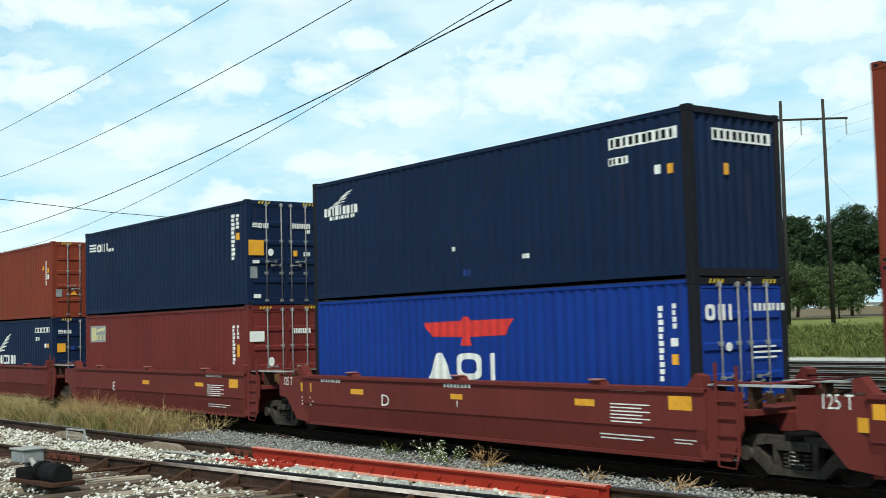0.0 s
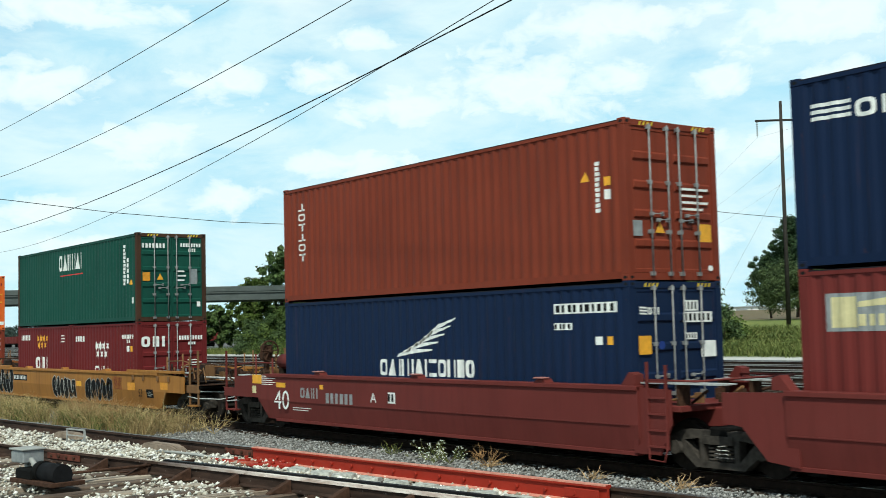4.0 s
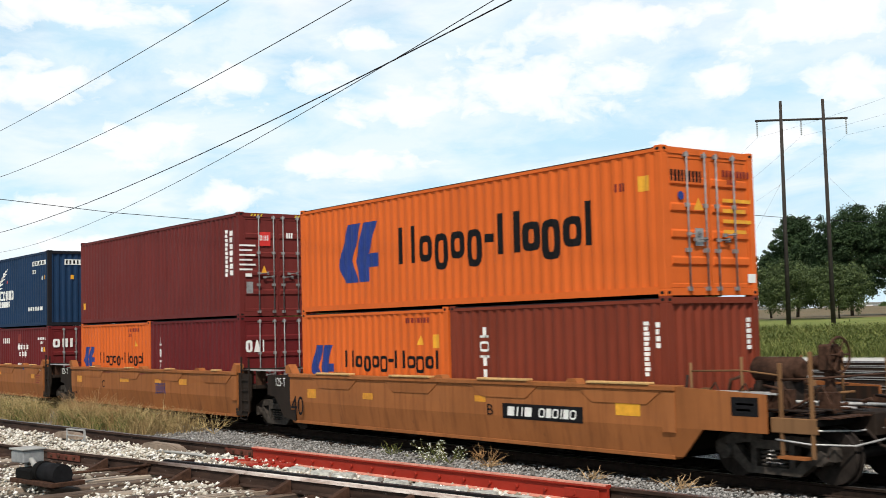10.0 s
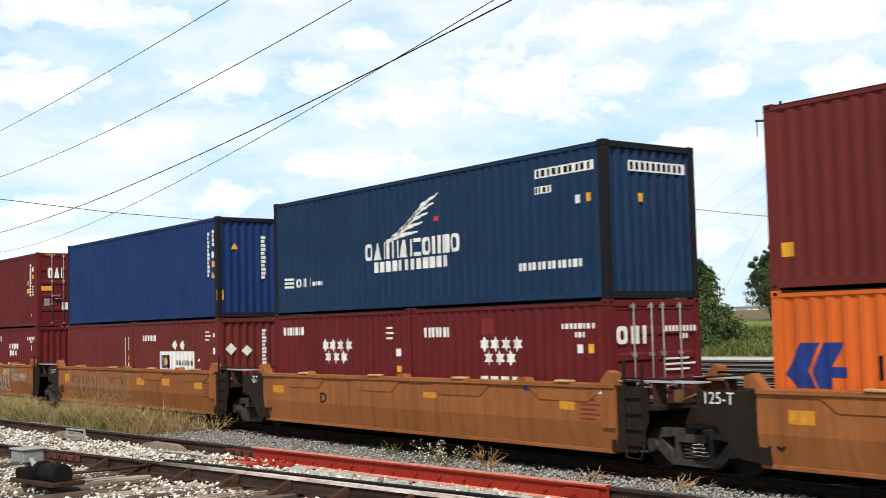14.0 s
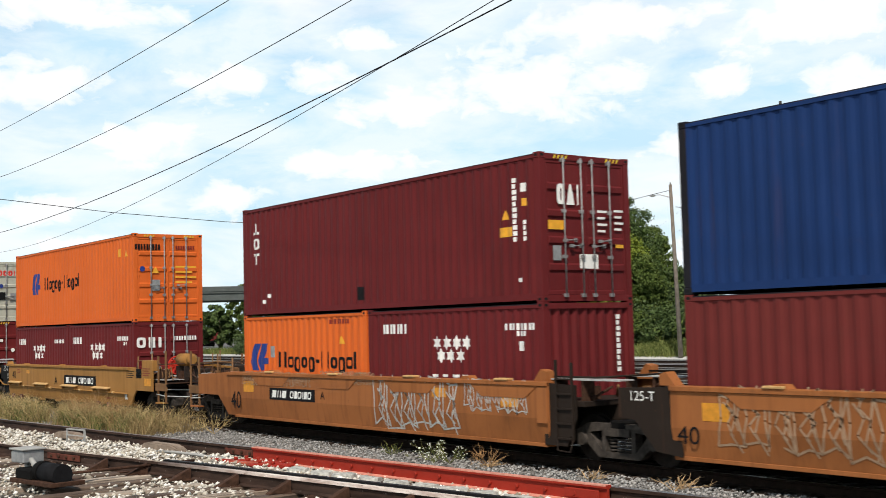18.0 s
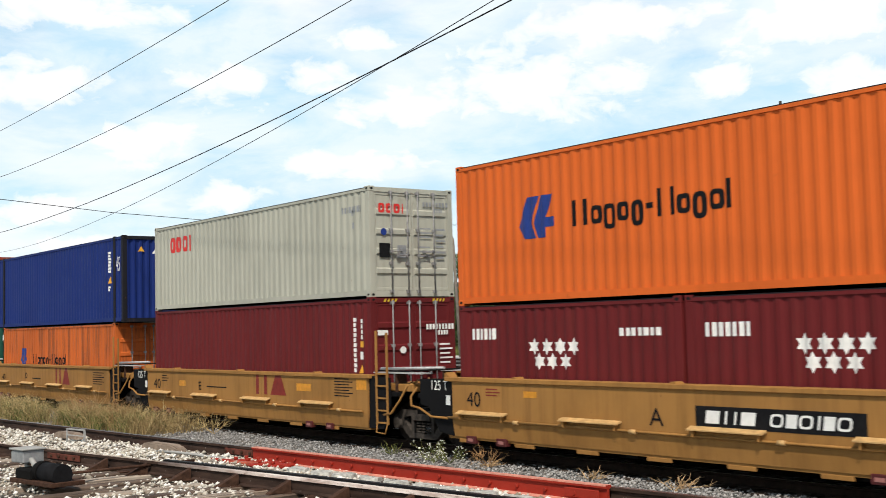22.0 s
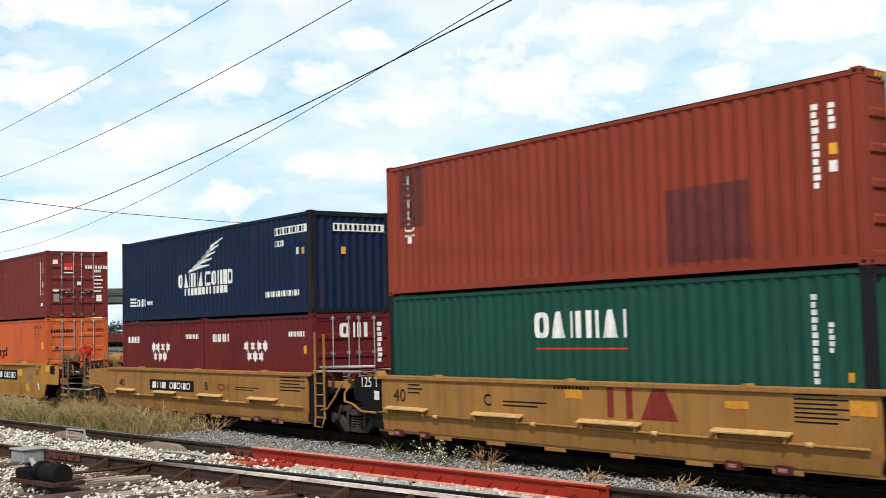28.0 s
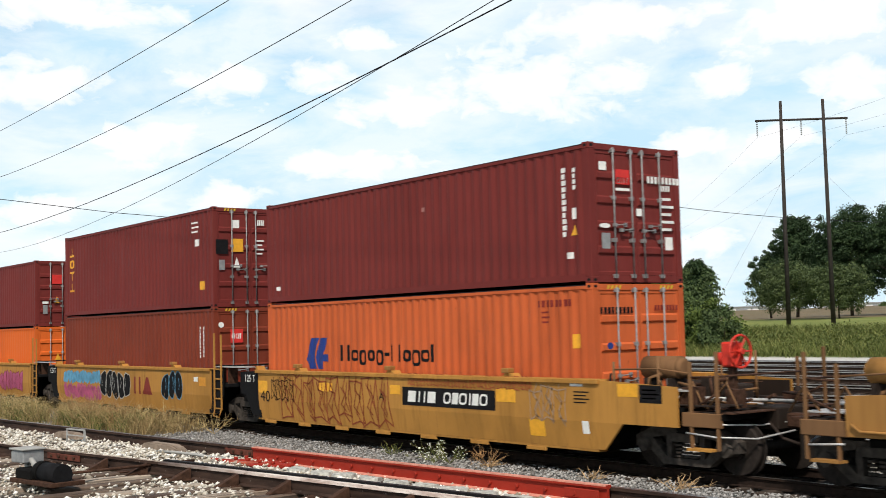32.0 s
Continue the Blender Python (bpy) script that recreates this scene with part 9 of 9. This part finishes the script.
mark(3, "car", "rows", 0.83, 0.55, 0.92, 0.11, WHITE, 2)
mark(3, "car", "bars", 2.46, 0.79, 1.25, 0.24, GREYM, 6)
mark(3, "car", "text", 4.41, 0.86, 0.20, 0.22, WHITE, 0, "A")
mark(3, "car", "plate", 5.08, 0.88, 0.28, 0.24, WHITE, 2)
mark(4, "car", "graf", 5.03, 0.33, 2.41, 0.81, BLACK, 11)
mark(4, "car", "grafline", 5.03, 0.33, 2.41, 0.81, WHITE, 12)
mark(4, "car", "graf", 8.39, 0.30, 2.43, 0.85, BLACK, 13)
mark(4, "car", "grafline", 8.39, 0.30, 2.43, 0.85, GREYM, 14)
mark(4, "car", "grafline", 10.92, 0.76, 0.74, 0.43, DKRED, 15)
mark(4, "car", "text", 13.01, 0.58, 0.36, 0.24, BLACK, 0, "53")
mark(4, "car", "rect", 13.63, 0.58, 0.51, 0.26, BLACK, 0)
mark(4, "car", "rows", 13.71, 0.62, 0.36, 0.17, WHITE, 3)
mark(4, "car", "rect", 7.50, 0.80, 0.51, 0.17, YELLOW, 0)
mark(4, "car", "rect", 10.05, 0.85, 0.59, 0.13, YELLOW, 0)
mark(4, "car", "rect", 14.68, 0.86, 0.55, 0.21, ORNG, 0)
mark(4, "car", "rect", 12.14, 0.78, 0.60, 0.24, ORNG, 0)
mark(4, "car", "graf", -1.61, 0.30, 1.99, 1.01, BLACK, 16)
mark(4, "car", "grafline", -1.61, 0.30, 1.99, 1.01, WHITE, 17)
mark(4, "car", "rect", -0.65, 0.89, 0.48, 0.12, YELLOW, 0)
mark(4, "car", "rect", -3.30, 0.90, 0.53, 0.23, ORNG, 0)
mark(4, "car", "board", 0.44, 0.87, 1.68, 0.23, BLACK, 9)
mark(5, "car", "board", 8.16, 0.74, 2.24, 0.29, BLACK, 10)
mark(5, "car", "rect", 11.22, 0.93, 0.58, 0.22, YELLOW, 0)
mark(5, "car", "rect", 13.74, 1.03, 0.52, 0.29, BLACK, 0)
mark(5, "car", "rows", 13.84, 1.09, 0.34, 0.18, WHITE, 2)
mark(5, "car", "text", 7.67, 0.77, 0.22, 0.22, BLACK, 0, "B")
mark(5, "car", "text", -0.09, 0.42, 0.71, 0.48, BLACK, 0, "40")
mark(5, "car", "text", -0.96, 1.12, 0.62, 0.22, WHITE, 0, "125-T")
mark(5, "car", "rect", 0.76, 0.89, 0.40, 0.22, ORNG, 0)
mark(5, "car", "rect", 3.22, 0.94, 0.41, 0.14, ORNG, 0)
mark(5, "car", "rect", 7.30, 1.03, 0.35, 0.12, ORNG, 0)
mark(6, "car", "text", -0.13, 0.51, 0.59, 0.38, BLACK, 0, "40")
mark(6, "car", "text", 2.84, 0.80, 0.22, 0.24, BLACK, 0, "C")
mark(6, "car", "text", -1.25, 1.18, 0.75, 0.20, WHITE, 0, "125-T")
mark(6, "car", "rect", 0.48, 0.95, 0.46, 0.21, ORNG, 0)
mark(6, "car", "rect", 4.38, 1.03, 0.73, 0.13, ORNG, 0)
mark(6, "car", "rect", 7.16, 1.04, 0.47, 0.12, ORNG, 0)
mark(6, "car", "rect", 8.90, 1.04, 0.54, 0.16, ORNG, 0)
mark(6, "car", "rows", 2.81, 1.30, 0.89, 0.06, DKRED, 2)
mark(6, "car", "rows", 5.62, 1.27, 0.83, 0.07, DKRED, 2)
mark(6, "car", "grafline", 7.20, 0.73, 0.73, 0.34, BLUEM, 41)
mark(7, "car", "text", 2.74, 0.79, 0.28, 0.24, BLACK, 0, "D")
mark(7, "car", "text", -0.17, 0.46, 0.50, 0.39, BLACK, 0, "40")
mark(7, "car", "rect", 11.17, 0.97, 0.41, 0.26, ORNG, 0)
mark(7, "car", "rect", 6.94, 1.05, 0.47, 0.12, ORNG, 0)
mark(7, "car", "rect", 0.42, 0.98, 0.56, 0.18, ORNG, 0)
mark(7, "car", "rect", 12.16, 1.28, 0.11, 0.14, WHITE, 0)
mark(7, "car", "rows", 11.73, 0.80, 0.49, 0.42, DKRED, 5)
mark(7, "car", "rect", 10.18, 1.29, 0.28, 0.11, BLUEM, 0)
mark(8, "car", "rect", 11.28, 0.94, 0.53, 0.30, ORNG, 0)
mark(8, "car", "rect", 9.04, 0.99, 0.55, 0.21, ORNG, 0)
mark(8, "car", "rect", 7.11, 0.97, 0.61, 0.22, ORNG, 0)
mark(8, "car", "rect", 12.30, 1.28, 0.10, 0.13, WHITE, 0)
mark(8, "car", "rows", 11.87, 0.71, 0.56, 0.47, DKRED, 5)
mark(8, "car", "rows", 8.85, 1.29, 1.00, 0.13, DKRED, 2)
mark(7, "car", "text", -0.81, 1.18, 0.35, 0.19, WHITE, 0, "125-T")
mark(8, "car", "grafline", 0.91, 0.44, 5.62, 1.06, PALE, 42)
mark(8, "car", "text", 0.00, 0.51, 0.55, 0.30, BLACK, 0, "40")
mark(8, "car", "rect", 0.57, 0.92, 0.55, 0.29, ORNG, 0)
mark(8, "car", "text", -1.12, 1.18, 0.70, 0.17, WHITE, 0, "125-T")
mark(9, "car", "board", 1.96, 0.79, 2.27, 0.30, BLACK, 11)
mark(9, "car", "text", -0.20, 0.46, 0.65, 0.47, BLACK, 0, "40")
mark(9, "car", "text", 4.50, 0.86, 0.17, 0.19, BLACK, 0, "A")
mark(9, "car", "grafline", 6.80, 0.27, 3.08, 1.23, WHITE, 43)
mark(9, "car", "grafline", 10.10, 0.83, 1.91, 0.65, WHITE, 44)
mark(9, "car", "grafline", 0.51, 1.13, 3.51, 0.37, PALE, 45)
mark(9, "car", "grafline", 4.52, 1.25, 2.31, 0.31, PALE, 46)
mark(9, "car", "rect", 8.99, 1.08, 0.48, 0.19, ORNG, 0)
mark(9, "car", "rect", 11.24, 0.96, 0.52, 0.27, ORNG, 0)
mark(9, "car", "rect", 0.55, 0.95, 0.56, 0.28, ORNG, 0)
mark(10, "car", "board", 6.56, 0.82, 3.12, 0.34, BLACK, 11)
mark(10, "car", "text", 5.58, 0.77, 0.27, 0.30, BLACK, 0, "A")
mark(10, "car", "text", 0.58, 0.90, 0.50, 0.31, BLACK, 0, "40")
mark(10, "car", "text", -0.73, 1.20, 0.71, 0.21, WHITE, 0, "125 T")
mark(10, "car", "rect", -0.14, 0.92, 0.19, 0.20, WHITE, 0)
mark(10, "car", "rows", 1.21, 1.14, 0.44, 0.18, DKRED, 3)
mark(10, "car", "rect", 2.34, 1.15, 0.38, 0.12, ORNG, 0)
mark(10, "car", "rows", 12.34, 1.16, 0.64, 0.26, BLACK, 4)
mark(10, "car", "rect", 13.14, 1.17, 0.42, 0.29, BLACK, 0)
mark(10, "car", "rows", 13.19, 1.19, 0.32, 0.22, WHITE, 3)
mark(10, "car", "rows", 13.64, 1.24, 0.59, 0.27, DKRED, 4)
mark(10, "car", "rect", 13.78, 0.94, 0.51, 0.23, ORNG, 0)
mark(10, "car", "rect", 12.20, 0.47, 0.19, 0.19, WHITE, 0)
mark(10, "car", "rows", 10.52, 0.44, 1.03, 0.06, DKRED, 2)
mark(11, "car", "text", 0.56, 0.88, 0.62, 0.29, BLACK, 0, "40")
mark(11, "car", "text", 3.70, 0.91, 0.25, 0.24, BLACK, 0, "E")
mark(11, "car", "blocks", 7.07, 0.91, 1.85, 0.58, DKRED, 3)
mark(11, "car", "rows", 11.05, 0.96, 0.81, 0.46, BLACK, 7)
mark(11, "car", "rows", 4.25, 1.00, 1.53, 0.08, BLACK, 1)
mark(11, "car", "text", -0.81, 1.17, 0.79, 0.22, WHITE, 0, "125 T")
mark(11, "car", "rect", -0.15, 0.90, 0.25, 0.21, WHITE, 0)
mark(11, "car", "rows", 1.21, 1.11, 0.46, 0.23, BLACK, 3)
mark(11, "car", "rect", 9.28, 1.05, 0.70, 0.18, ORNG, 0)
mark(11, "car", "rect", 12.01, 1.14, 0.41, 0.24, ORNG, 0)
mark(11, "car", "rect", 2.44, 1.01, 0.43, 0.16, ORNG, 0)
mark(12, "car", "blocks", 7.20, 0.82, 1.72, 0.60, DKRED, 3)
mark(12, "car", "text", 0.86, 0.84, 0.52, 0.24, BLACK, 0, "40")
mark(12, "car", "rows", 4.69, 0.93, 1.19, 0.11, BLACK, 1)
mark(12, "car", "rows", 11.03, 0.88, 1.02, 0.45, BLACK, 6)
mark(12, "car", "text", -0.80, 1.17, 0.76, 0.22, WHITE, 0, "125 T")
mark(12, "car", "text", 3.81, 0.94, 0.31, 0.23, BLACK, 0, "D")
mark(13, "car", "text", 0.56, 0.92, 0.52, 0.28, BLACK, 0, "40")
mark(13, "car", "text", 3.73, 0.95, 0.21, 0.23, BLACK, 0, "C")
mark(13, "car", "blocks", 7.03, 0.88, 1.90, 0.60, DKRED, 3)
mark(13, "car", "rows", 4.30, 0.96, 1.27, 0.15, BLACK, 2)
mark(13, "car", "rows", 11.03, 0.97, 0.94, 0.47, BLACK, 7)
mark(13, "car", "text", -0.86, 1.20, 0.88, 0.23, WHITE, 0, "125 T")
mark(13, "car", "rect", -0.24, 0.94, 0.25, 0.20, WHITE, 0)
mark(13, "car", "rows", 1.12, 1.11, 0.54, 0.25, BLACK, 3)
mark(13, "car", "rect", 6.07, 1.18, 0.44, 0.16, ORNG, 0)
mark(13, "car", "rect", 9.74, 1.14, 0.46, 0.12, ORNG, 0)
mark(13, "car", "rect", 11.98, 1.12, 0.43, 0.21, ORNG, 0)
mark(13, "car", "bars", 5.77, 1.34, 0.96, 0.06, BLACK, 10)
mark(14, "car", "board", 2.95, 0.84, 3.13, 0.32, BLACK, 11)
mark(14, "car", "text", 6.75, 0.91, 0.28, 0.24, BLACK, 0, "B")
mark(14, "car", "text", 0.49, 0.87, 0.52, 0.25, BLACK, 0, "40")
mark(14, "car", "blocks", 7.60, 0.94, 0.78, 0.18, DKRED, 2)
mark(14, "car", "rows", 8.65, 0.97, 1.34, 0.12, BLACK, 2)
mark(14, "car", "rows", 11.11, 1.01, 1.26, 0.41, BLACK, 5)
mark(15, "car", "board", 6.56, 0.87, 3.16, 0.39, BLACK, 11)
mark(15, "car", "text", 0.04, 0.71, 0.73, 0.29, BLACK, 0, "40")
mark(15, "car", "text", 5.64, 0.94, 0.22, 0.16, BLACK, 0, "A")
mark(15, "car", "grafline", 1.23, 0.30, 4.85, 1.19, RUSTG, 47)
mark(15, "car", "grafline", 0.71, 0.77, 1.16, 0.60, BLACK, 48)
mark(15, "car", "grafline", 10.75, 0.67, 0.99, 0.75, PALE, 49)
mark(15, "car", "grafline", 6.79, 1.28, 4.01, 0.28, REDG, 50)
mark(15, "car", "rect", 13.04, 1.25, 0.48, 0.22, YELLOW, 0)
mark(15, "car", "rect", 9.75, 1.05, 0.58, 0.26, YELLOW, 0)
mark(15, "car", "rect", 0.02, 0.95, 0.49, 0.31, YELLOW, 0)
mark(15, "car", "rect", 3.09, 1.07, 0.59, 0.21, YELLOW, 0)
mark(15, "car", "rect", 10.70, 0.45, 0.43, 0.31, YELLOW, 0)
mark(15, "car", "rect", 6.09, 1.09, 0.39, 0.20, YELLOW, 0)
mark(15, "car", "rect", 13.56, 1.16, 0.51, 0.30, BLACK, 0)
mark(15, "car", "rows", 13.62, 1.21, 0.39, 0.21, WHITE, 3)
mark(15, "car", "rows", 11.94, 1.09, 0.40, 0.25, BLACK, 4)
mark(15, "car", "rect", 12.14, 0.56, 0.17, 0.23, WHITE, 0)
mark(15, "car", "rect", 11.85, 1.40, 0.33, 0.12, WHITE, 0)
mark(16, "car", "graf", 0.74, 0.87, 3.57, 0.49, SKY, 51)
mark(16, "car", "graf", 0.74, 0.33, 3.57, 0.59, PINK, 52)
mark(16, "car", "graf", 4.31, 0.47, 2.53, 0.94, BLACK, 53)
mark(16, "car", "grafline", 4.31, 0.47, 2.53, 0.94, WHITE, 54)
mark(16, "car", "blocks", 7.07, 0.68, 1.63, 0.53, DKRED, 3)
mark(16, "car", "graf", 9.33, 0.54, 1.41, 0.92, BLACK, 55)
mark(16, "car", "grafline", 9.33, 0.54, 1.41, 0.92, SKY, 56)
mark(15, "car", "text", -0.86, 1.20, 0.70, 0.19, WHITE, 0, "125 T")
mark(16, "car", "text", -0.86, 1.20, 0.70, 0.19, WHITE, 0, "125 T")
mark(16, "car", "rect", 11.87, 1.03, 0.44, 0.25, ORNG, 0)
mark(16, "car", "rect", 11.54, 1.15, 0.26, 0.13, WHITE, 0)
mark(17, "car", "graf", 8.75, 0.42, 2.92, 0.83, PINK, 57)
mark(17, "car", "grafline", 8.75, 0.42, 2.92, 0.83, DKRED, 58)


# ---- what moves ----
def motions():
    for thing, rows in MOVERS:
        walk(thing, rows)
    steps = [k / 15 for k in range(481)]
    rolled = np.interp(steps, [i * 0.5 for i in range(len(TRAIN))], TRAIN)
    for w, dx in WHEELS:
        walk(w, [(t, pose(dx, 0, 0.42, 0, math.degrees(s / 0.42), 0)) for t, s in zip(steps, rolled)])


motions()
